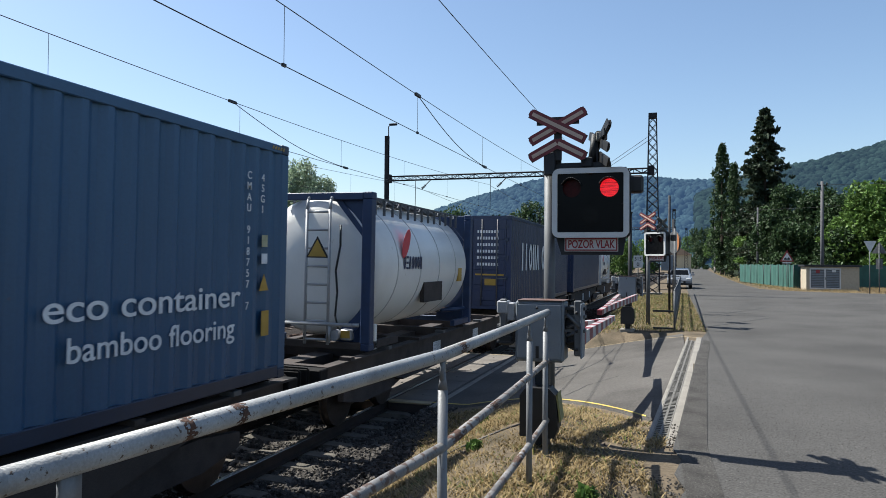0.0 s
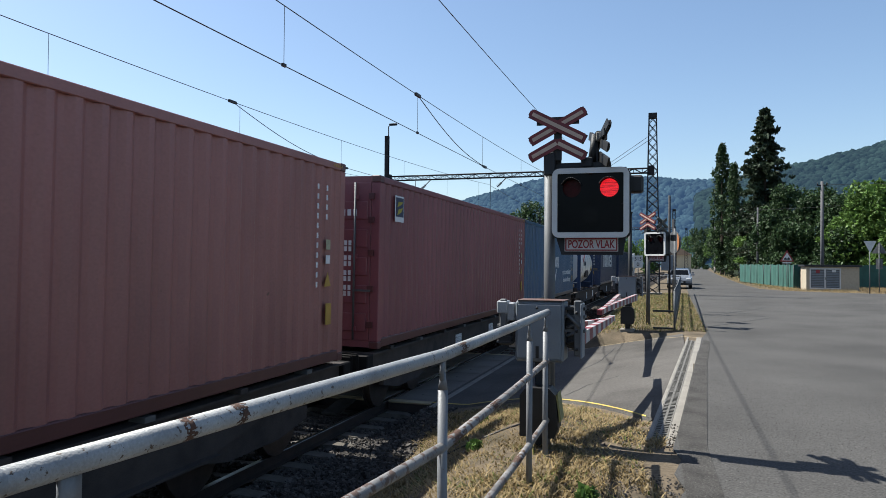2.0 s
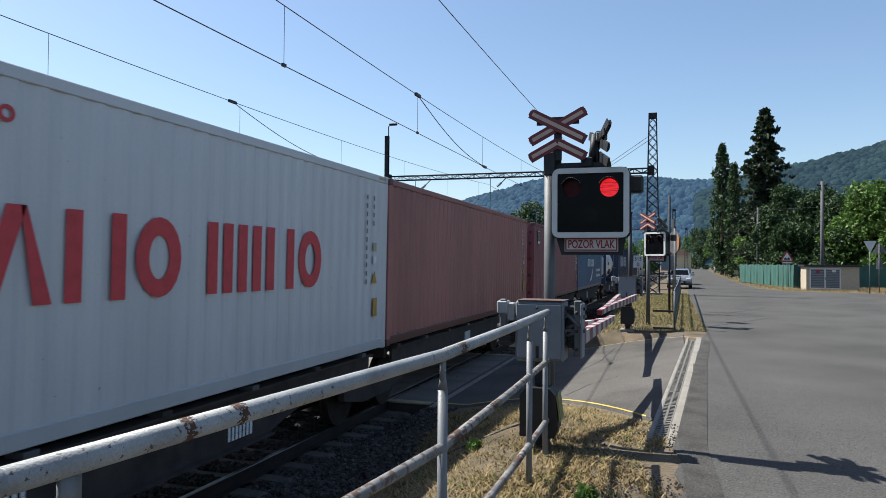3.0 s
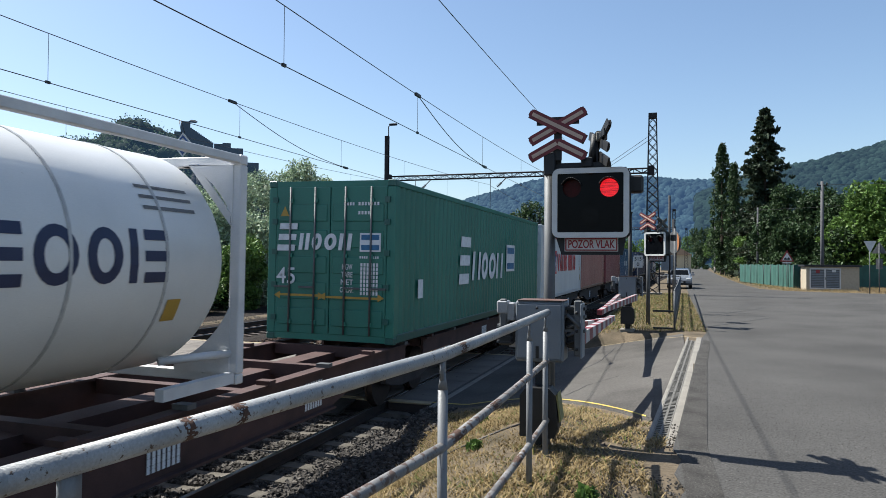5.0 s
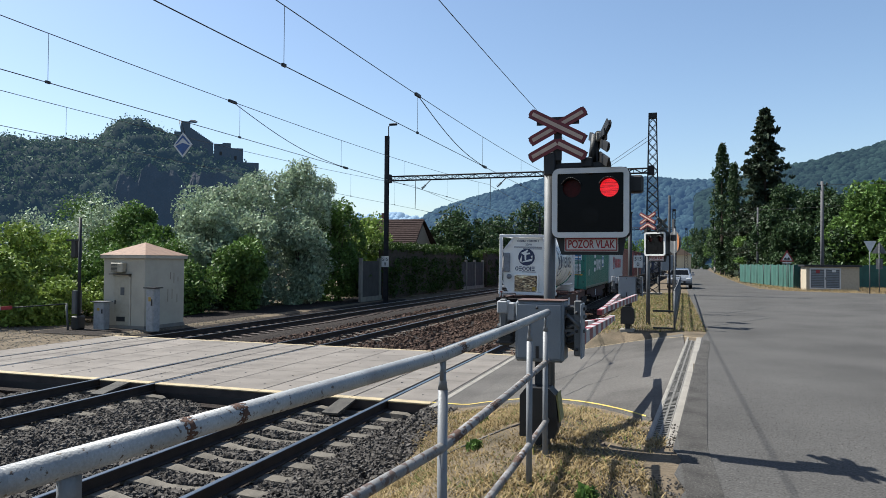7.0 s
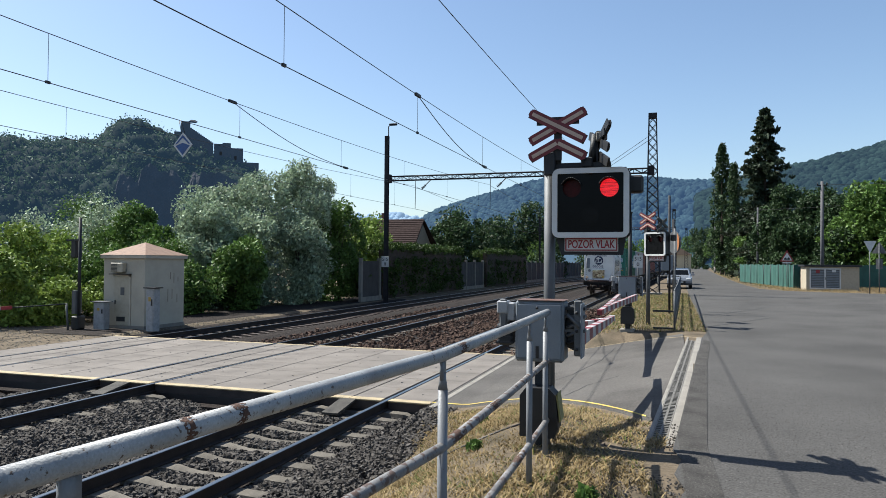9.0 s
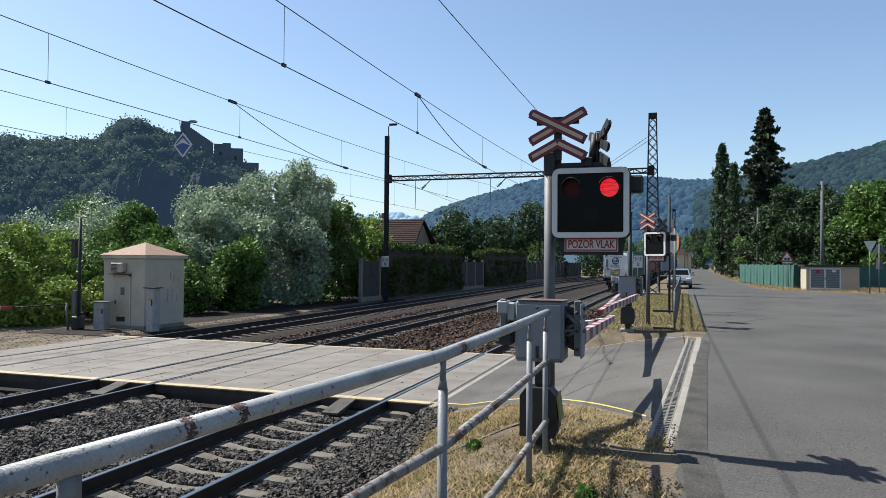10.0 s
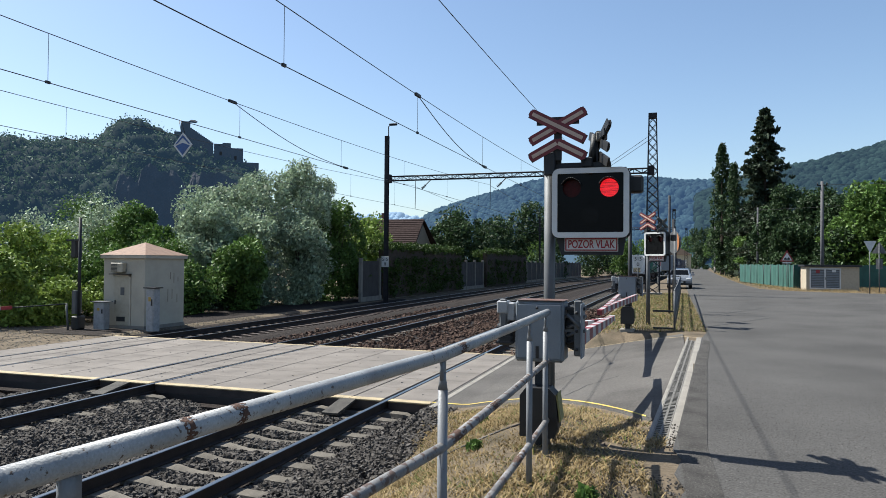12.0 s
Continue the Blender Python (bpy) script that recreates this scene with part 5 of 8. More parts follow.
def crossbuck(parent, x, y, z, turn, plain=False, wide=1.0, tall=1.0):
    """Warning cross with a chevron below: red bordered white bars."""
    m0 = Matrix.Translation((x, y, z)) @ pose(0, 0, 0, 0, 0, turn) @ Matrix(((wide, 0, 0, 0), (0, 0, -1, 0), (0, tall, 0, 0), (0, 0, 0, 1)))
    def bar(cx, cy, L, ang, lift):
        for w, l, t, mt, nm in ((0.105, L, 0.012, M_BLACK if plain else mat("cross_red", (0.13, 0.011, 0.016), rough=0.5, vary=0.2, scale=5), "red_bar" if not plain else "bar"), (0.038, L - 0.07, 0.017, M_BLACK if plain else mat("sign_cream", (0.42, 0.31, 0.24), rough=0.5, vary=0.2), "white_strip" if not plain else "bar_rib")):
            c = 0.03 if t < 0.015 else 0.004
            pts = [(-l / 2, -w / 2 + c), (-l / 2 + c, -w / 2), (l / 2 - c, -w / 2), (l / 2, -w / 2 + c), (l / 2, w / 2 - c), (l / 2 - c, w / 2), (-l / 2 + c, w / 2), (-l / 2, w / 2 - c)]
            part(nm, polyplate(bmnew(), pts, t, m0 @ Matrix.Translation((cx, cy, lift)) @ Matrix.Rotation(radians(ang), 4, "Z")), mt, parent)
    for cx, cy, l, ang in ((0, 0, 0.65, 28), (0, 0, 0.65, -28), (-0.135, -0.245, 0.35, 28), (0.135, -0.245, 0.35, -28)):
        part("bar_back", box(bmnew(), -l / 2, l / 2, -0.05, 0.05, -0.012, -0.001, m=m0 @ Matrix.Translation((cx, cy, 0)) @ Matrix.Rotation(radians(ang), 4, "Z")), M_BLACK if plain else M_DARKGREY, parent, "dark back of the bar")
    bar(0, 0, 0.66, 28, 0.0)
    bar(0, 0, 0.66, -28, 0.014)
    bar(-0.135, -0.245, 0.36, 28, 0.0)
    bar(0.135, -0.245, 0.36, -28, 0.004)
    bm = bmnew()
    polyplate(bm, [(-0.22, 0.02), (-0.22, 0.10), (0.22, 0.10), (0.22, 0.02)][::-1], 0.015, m0 @ Matrix.Translation((0, 0, -0.02)))
    polyplate(bm, [(-0.04, -0.35), (0.04, -0.35), (0.04, 0.1), (-0.04, 0.1)], 0.02, m0 @ Matrix.Translation((0, 0, -0.04)))
    part("backing", bm, M_DARKGREY, parent)


def lamp_panel(parent, x, y, z, turn, flashing, lettered):
    """Black lamp panel with white border, two red lamps above and a clear one below."""
    w, h = 0.772, 0.712
    place = Matrix.Translation((x, y, z)) @ pose(0, 0, 0, 0, 0, turn)
    up = Matrix(((1, 0, 0, 0), (0, 0, -1, 0), (0, 1, 0, 0), (0, 0, 0, 1)))
    m0 = place @ up
    bm = bmnew()
    ringplate(bm, rounded(w, h, 0.075), rounded(w - 0.11, h - 0.11, 0.012), 0.03, m0)
    part("border", bm, M_WHITE, parent, "white rounded border")
    bm = bmnew()
    polyplate(bm, rounded(w + 0.02, h + 0.02, 0.08), 0.02, m0 @ Matrix.Translation((0, 0, -0.16)))
    box(bm, -w / 2, -w / 2 + 0.03, 0.0, 0.15, -h / 2 + 0.05, h / 2 - 0.05, m=place)
    box(bm, w / 2 - 0.03, w / 2, 0.0, 0.15, -h / 2 + 0.05, h / 2 - 0.05, m=place)
    box(bm, -w / 2 + 0.03, w / 2 - 0.03, 0.0, 0.15, h / 2 - 0.03, h / 2, m=place)
    box(bm, -w / 2 + 0.03, w / 2 - 0.03, 0.0, 0.15, -h / 2, -h / 2 + 0.03, m=place)
    part("housing", bm, M_BLACK, parent)
    n, rl = 32, 0.093
    bm = bmnew()
    for cx in (-0.185, 0.19):
        cz = 0.15
        x0, x1, z0, z1 = (-w / 2 + 0.05, 0.0, -0.02, h / 2 - 0.05) if cx < 0 else (0.0, w / 2 - 0.05, -0.02, h / 2 - 0.05)
        sq, ci = [], []
        for i in range(n):
            a = 2 * math.pi * i / n
            c, s = math.cos(a), math.sin(a)
            k = min((x1 - cx) / c if c > 1e-6 else 9, (x0 - cx) / c if c < -1e-6 else 9, (z1 - cz) / s if s > 1e-6 else 9, (z0 - cz) / s if s < -1e-6 else 9)
            sq.append((cx + c * k, cz + s * k))
            ci.append((cx + c * rl, cz + s * rl))
        ringplate(bm, sq, ci, 0.008, m0)
    box(bm, -w / 2 + 0.05, w / 2 - 0.05, -0.008, 0.0, -h / 2 + 0.05, -0.02, m=place)
    box(bm, -0.1, 0.1, 0.001, 0.012, -0.06, 0.03, m=place)
    part("face", bm, M_BLACKGLOSS, parent, "glossy black face")
    for k, cx in enumerate((-0.185, 0.19)):
        disc = [(cx + 0.1 * math.cos(2 * math.pi * i / 28), 0.15 + 0.1 * math.sin(2 * math.pi * i / 28)) for i in range(28)]
        part("lamp", polyplate(bmnew(), disc, 0.01, m0 @ Matrix.Translation((0, 0, -0.06))), M_GLOW if flashing else M_DIMRED, parent, "red lamp")
        if flashing:
            # The lamp always glows; an added blade slides over it to make it flash.
            d0 = [(0.1 * math.cos(2 * math.pi * i / 28), 0.1 * math.sin(2 * math.pi * i / 28)) for i in range(28)]
            sh = part("shutter", polyplate(bmnew(), d0, 0.004, Matrix.Identity(4)), M_DIMRED, parent, "added blade in unlit lens colour that hides the lit lamp")
            shut, opened = m0 @ Matrix.Translation((cx, 0.15, -0.035)), m0 @ Matrix.Translation((cx, -0.085, -0.035))
            sh.matrix_basis = shut
            FLASH_BLADES.append((sh, shut, opened, k == 1))
        bm = bmnew()
        for i in range(11):
            a0, a1 = radians(20 + 140 * i / 11), radians(20 + 140 * (i + 1) / 11)
            q = [(cx + 0.105 * math.cos(a), 0.15 + 0.105 * math.sin(a)) for a in (a0, a1)]
            vs = [bm.verts.new(m0 @ Vector((*q[0], 0.008))), bm.verts.new(m0 @ Vector((*q[1], 0.008))), bm.verts.new(m0 @ Vector((*q[1], 0.09))), bm.verts.new(m0 @ Vector((*q[0], 0.09)))]
            bm.faces.new(vs)
        hd = part("hood", bm, M_BLACK, parent, "black lamp hood", smooth=True)
        mod = hd.modifiers.new("thick", "SOLIDIFY")
        mod.thickness = 0.004
    disc = [(0.09 * math.cos(2 * math.pi * i / 28), -0.135 + 0.09 * math.sin(2 * math.pi * i / 28)) for i in range(28)]
    part("clear_lamp", polyplate(bmnew(), disc, 0.006, m0 @ Matrix.Translation((0, 0, 0.008))), mat("dark_glass", (0.004, 0.0045, 0.006), spec=0.10, rough=0.2, vary=0.3, bump=0.1, fine=25), parent, "unlit clear lamp")
    # name plate below
    bm = bmnew()
    polyplate(bm, [(-0.30, -0.53), (0.32, -0.53), (0.35, -0.34), (-0.36, -0.34)], 0.03, m0 @ Matrix.Translation((0, 0, -0.1)))
    part("plate_carrier", bm, M_DARKGREY, parent)
    part("sign_plate", polyplate(bmnew(), [(-0.265, -0.495), (0.275, -0.495), (0.275, -0.352), (-0.265, -0.352)], 0.012, m0 @ Matrix.Translation((0, 0, -0.06))), M_WHITE, parent, "white sign plate")
    part("sign_border", ringplate(bmnew(), [(-0.258, -0.488), (0.268, -0.488), (0.268, -0.359), (-0.258, -0.359)], [(-0.245, -0.475), (0.255, -0.475), (0.255, -0.372), (-0.245, -0.372)], 0.004, m0 @ Matrix.Translation((0, 0, -0.047))), M_RED, parent, "red border")
    lettering("lettering", "POZOR VLAK", 0.115, M_RED, parent, m0 @ Matrix.Translation((0.005, -0.424, -0.044)), "red words POZOR VLAK", 0.47, 0.02)


def crossing_signal(m, flashing, label):
    s = thing("crossing_signal", m, label, "crossing signal", "signals of the crossing")
    tubepart("pole", (-0.015, 0.12, -0.2), (-0.015, 0.12, 3.06), 0.060, M_GALV, s, "grey steel pole", n=24)
    bm = bmnew()
    box(bm, -0.07, 0.62, 0.05, 0.11, 2.80, 2.85)
    box(bm, -0.06, 0.06, -0.02, 0.16, 2.72, 2.95, 0.01)
    box(bm, 0.32, 0.44, 0.02, 0.12, 2.80, 2.90, 0.01)
    part("bracket", bm, M_DARKGREY, s)
    tubepart("upper_post", (0.08, 0.06, 2.85), (0.08, 0.06, 3.28), 0.035, M_DARKGREY, s, n=10)
    tubepart("side_post", (0.42, 0.10, 2.85), (0.46, 0.10, 3.14), 0.04, M_DARKGREY, s, n=10)
    lamp_panel(s, 0.425 if flashing else 0.385, -0.05, 2.42 if flashing else 2.44, 0, flashing, True)
    crossbuck(s, 0.085, -0.02, 3.225, 0)
    crossbuck(s, 0.49, 0.14, 3.075, 109, True, 1.4, 0.85)
    bm = bmnew()
    box(bm, 0.46, 0.585, 0.035, 0.065, 3.06, 3.17, 0.02)
    part("cross_bracket", bm, M_CONCRETE, s, "pale cast bracket")
    # hood of the lamps that face the other way
    bm = bmnew()
    box(bm, 0.80, 0.94, 0.10, 0.24, 2.53, 2.71, 0.02)
    part("rear_hood", bm, M_BLACK, s)
    boxpart("rear_panel", (0.70, 0.74, 0.12, 0.20, 2.12, 2.78), M_DARKGREY, s, bevel=0.01)
    tubepart("cable", (0.06, 0.0, 2.3), (0.03, 0.04, 2.8), 0.012, M_BLACK, s, n=8)
    return s


def barrier(m, away, boom, label):
    """Barrier machine: grey cabinet on a post, side gear, black counterweight, striped boom."""
    b = thing("barrier_machine", m, label, "barrier", "barriers of the crossing")
    bm = bmnew()
    box(bm, -0.245, 0.245, -0.16, 0.16, 0.88, 1.49, 0.022)
    part("cabinet", bm, M_GREYPAINT, b, "grey steel cabinet")
    boxpart("lid", (-0.225, 0.25, -0.17, 0.17, 1.49, 1.496), mat("lid_red", (0.1, 0.05, 0.035), rough=0.6), b, "thin red lid edge")
    boxpart("door", (-0.225, 0.225, -0.175, -0.16, 0.91, 1.46), M_GREYPAINT, b, "cabinet door", 0.012)
    tubepart("lock", (-0.02, -0.185, 1.42), (-0.02, -0.17, 1.42), 0.014, M_BLACK, b, n=10)
    boxpart("door_latch", (-0.03, 0.0, -0.19, -0.17, 0.92, 1.04), M_BLACK, b)
    boxpart("pedestal", (-0.06, 0.08, -0.07, 0.07, 0.0, 0.9), M_DARKGREY, b, bevel=0.01)
    boxpart("footing", (-0.2, 0.2, -0.2, 0.2, -0.3, 0.015), M_CONCRETE, b, "concrete footing", 0.02)
    for s, x in ((-1, -0.34), (1, 0.36)):
        bm = bmnew()
        box(bm, x - 0.02 if s > 0 else x - 0.07, x + 0.06 if s > 0 else x + 0.0, -0.14, -0.09, 0.95 if s > 0 else 1.12, 1.50, 0.012)
        box(bm, x - 0.07, x + 0.06, 0.08, 0.13, 0.98 if s > 0 else 1.10, 1.42, 0.012)
        part("gear_arm", bm, M_GALV, b, "grey gear arm")
        boxpart("gear_plate", (x - 0.10, x + 0.03, -0.06, 0.06, 1.02, 1.44), M_DARKGREY, b, "dark gear plate", 0.015)
        for zz in (1.06, 1.14, 1.22):
            tubepart("spring_rod", (x - 0.10, -0.075, zz), (x + 0.02, -0.075, zz + 0.05), 0.018, M_GALV if zz > 1.1 else M_BLACK, b, n=8)
        for zz in (1.18, 1.32, 1.40):
            boxpart("gear_bar", (x - 0.12 if s > 0 else x - 0.08, x + 0.08 if s > 0 else x + 0.1, -0.08, 0.08, zz, zz + 0.03), M_GALV if zz < 1.38 else M_DARKGREY, b)
        tubepart("hub", (x - s * 0.12, 0, 1.25), (x + s * 0.04, 0, 1.25), 0.07, M_DARKGREY, b, n=14)
    bm = bmnew()
    box(bm, -0.44, -0.33, -0.15, 0.02, 1.35, 1.48, 0.012)
    box(bm, -0.34, -0.26, -0.12, 0.00, 1.28, 1.46, 0.010)
    part("gear_head", bm, mat("pale_casting", (0.26, 0.27, 0.28), rough=0.55, vary=0.2, scale=7), b, "pale grey cast gear head")
    bm = bmnew()
    box(bm, -0.43, -0.28, -0.13, 0.03, 1.03, 1.24, 0.02)
    for zz in (1.05, 1.10, 1.15, 1.20):
        box(bm, -0.445, -0.275, -0.14, 0.035, zz, zz + 0.018)
    part("gear_case", bm, M_DARKGREY, b, "dark ribbed gear case")
    tubepart("link_rod", (-0.40, -0.10, 1.22), (-0.27, -0.10, 1.33), 0.02, M_GALV, b, n=10)
    tubepart("link_rod", (0.27, -0.12, 1.36), (0.40, -0.15, 1.24), 0.018, M_GALV, b, n=10)
    for zz in (1.02, 1.20, 1.38):
        tubepart("arm_bolt", (0.37, -0.165, zz), (0.37, -0.135, zz), 0.016, M_BLACK, b, n=8)
    bm = bmnew()
    box(bm, 0.405, 0.425, -0.16, 0.05, 0.93, 1.47, 0.006)
    part("arm_flange", bm, M_GREYPAINT, b, "grey channel flange")
    bm = bmnew()
    pts = [(-0.19, 0.16), (0.15, 0.16), (0.19, 0.26), (0.16, 0.58), (0.10, 0.64), (-0.13, 0.64), (-0.19, 0.56)]
    polyplate(bm, pts, 0.22, Matrix.Translation((0.02, -0.06, 0)) @ Matrix(((1, 0, 0, 0), (0, 0, -1, 0), (0, 1, 0, 0), (0, 0, 0, 1))))
    cw = part("counterweight", bm, M_BLACK, b, "black counterweight")
    bm = bmnew()
    polyplate(bm, [(0.165, 0.56), (0.20, 0.31), (0.215, 0.33), (0.18, 0.60)][::-1], 0.2, Matrix.Translation((0.02, -0.05, 0)) @ Matrix(((1, 0, 0, 0), (0, 0, -1, 0), (0, 1, 0, 0), (0, 0, 0, 1))))
    part("edge_stripe", bm, mat("dull_yellow", (0.245, 0.224, 0.084), rough=0.6), cw, "yellow edge stripe")
    # boom: two striped arms from both sides of the machine that meet before the tip
    right, left, apex, meet, tip, (r0, r1, t0, t1) = boom
    n = int(meet / 0.36)
    def length(x0, xe, fa, fb, ya, yb, k):
        """One striped length of an arm: a box that tapers with it."""
        bm, q = bmnew(), []
        for f, y in ((fa, ya), (fb, yb)):
            x, g = x0 + (xe - x0) * f, min(1.0, y / tip)
            z0, z1 = r0 + (t0 - r0) * g, r1 + (t1 - r1) * g
            q.append([bm.verts.new((x + dx, away * y, z)) for dx, z in ((-0.045, z0), (0.045, z0), (0.045, z1), (-0.045, z1))])
        for i in range(4):
            bm.faces.new((q[0][i], q[0][(i + 1) % 4], q[1][(i + 1) % 4], q[1][i]))
        bm.faces.new(q[0])
        bm.faces.new(q[1][::-1])
        bmesh.ops.recalc_face_normals(bm, faces=bm.faces[:])
        part("boom", bm, (mat("boom_white", (0.36, 0.36, 0.36), rough=0.6, vary=0.25, scale=9), mat("boom_red", (0.17, 0.02, 0.025), rough=0.6, vary=0.3, scale=9))[k % 2], b, "red boom length" if k % 2 else "white boom length")
    for x0 in (right, left):
        for i in range(n):
            length(x0, apex, i / n, (i + 1) / n, 0.2 + (meet - 0.2) * i / n, 0.2 + (meet - 0.2) * (i + 1) / n, i)
    for i in range(3):
        length(apex, apex, 0, 1, meet + (tip - meet) * i / 3, meet + (tip - meet) * (i + 1) / 3, n + i)
    for f in (0.35, 0.62):
        y = away * (0.2 + (meet - 0.2) * f)
        boxpart("boom_tie", (left + (apex - left) * f, right + (apex - right) * f, y - 0.012, y + 0.012, 0.94, 0.96), M_WHITE, b, "thin white cross tie")
    return b


# ---- masts and wires ----
def lattice_mast(x, y, h, w0, w1):
    t = thing("lattice_mast", pose(x, y, ground_z(x, y)), "dark riveted lattice steel mast carrying the overhead line portal", "mast")
    def half(z):
        return (w0 + (w1 - w0) * z / h) / 2
    for sx in (-1, 1):
        for sy in (-1, 1):
            bm = bmnew()
            tube(bm, (sx * half(0), sy * half(0), -0.3), (sx * half(h), sy * half(h), h), 0.045, n=4)
            part("corner_angle", bm, M_MAST, t)
    n = int(h / 0.55)
    for face in range(4):
        bm = bmnew()
        rot = Matrix.Rotation(radians(90 * face), 4, "Z")
        for i in range(n):
            z0, z1 = h * i / n, h * (i + 1) / n
            a, b = half(z0), half(z1)
            tube(bm, rot @ Vector((-a, -a, z0)), rot @ Vector((b, -b, z1)), 0.018, n=4, caps=False)
            tube(bm, rot @ Vector((a, -a, z0)), rot @ Vector((-b, -b, z1)), 0.018, n=4, caps=False)
        part("lattice", bm, M_MAST, t)
    boxpart("cap", (-half(h) - 0.03, half(h) + 0.03, -half(h) - 0.03, half(h) + 0.03, h - 0.25, h + 0.05), M_MAST, t)
    boxpart("footing", (-0.55, 0.55, -0.55, 0.55, -0.4, 0.12), M_CONCRETE, t)
    return t


def steel_mast(x, y, h, lamp):
    t = thing("steel_mast", pose(x, y, ground_z(x, y)), "dark steel column of the overhead line" + (", small lamp on top" if lamp else ""), "mast")
    bm = bmnew()
    for s in (-1, 1):
        box(bm, -0.13, 0.13, s * 0.11 - 0.01, s * 0.11 + 0.01, -0.3, h)
    box(bm, -0.012, 0.012, -0.1, 0.1, -0.3, h)
    part("column", bm, M_MAST, t)
    if lamp:
        bm = bmnew()
        tube(bm, (0.1, 0, h - 0.6), (0.1, 0, h + 0.65), 0.035, n=8)
        tube(bm, (0.1, 0, h + 0.65), (0.35, -0.1, h + 0.75), 0.03, n=8)
        part("lamp_arm", bm, M_MAST, t)
        boxpart("lamp_head", (0.2, 0.75, -0.2, 0.0, h + 0.68, h + 0.82), M_MAST, t, "street lamp head", 0.03)
    return t


def number_plate(parent, x, y, z, top, low):
    boxpart("plate", (x - 0.26, x + 0.26, y, y + 0.02, z - 0.36, z + 0.36), M_WHITE, parent, "white number plate", 0.006)
    lettering("lettering", top, 0.30, M_BLACK, parent, on_end(x, y - 0.004, z + 0.15), "", 0.4)
    lettering("lettering", low, 0.30, M_BLACK, parent, on_end(x, y - 0.004, z - 0.17), "", 0.15)


def portal(x0, x1, y, z):
    t = thing("portal_beam", pose(0, y, z), "dark lattice steel beam of the overhead line portal, spanning the tracks", "portal beam")
    bm = bmnew()
    n = 34
    for dz in (-0.14, 0.14):
        for dy in (-0.14, 0.14):
            tube(bm, (x0, dy, dz), (x1, dy, dz), 0.035, n=4)
    part("chord", bm, M_MAST, t)
    bm = bmnew()
    for i in range(n):
        a, b = x0 + (x1 - x0) * i / n, x0 + (x1 - x0) * (i + 1) / n
        for dy in (-0.14, 0.14):
            tube(bm, (a, dy, -0.14 if i % 2 else 0.14), (b, dy, 0.14 if i % 2 else -0.14), 0.02, n=4, caps=False)
            tube(bm, (a, dy, -0.14), (a, dy, 0.14), 0.018, n=4, caps=False)
    part("lattice", bm, M_MAST, t)
    for c in (X1, X2, X3):
        cx = track_x(c, y)
        bm = bmnew()
        tube(bm, (cx + 1.1, 0, -0.14), (cx + 0.5, -0.1, -0.75), 0.03, n=6)
        for k in range(5):
            tube(bm, (cx + 0.75 - k * 0.06, -0.05, -0.50 - k * 0.05), (cx + 0.72 - k * 0.06, -0.055, -0.525 - k * 0.05), 0.085, n=10)
        part("insulator", bm, M_MAST, t, "dark ribbed insulator")
    for s in (x0, x1):
        boxpart("end_plate", (s - 0.2, s + 0.2, -0.2, 0.2, -0.28, 0.28), M_MAST, t)


def wire(name, pts, r, label):
    bm = bmnew()
    for a, b in zip(pts, pts[1:]):
        tube(bm, a, b, r, n=5, caps=False)
    return bm


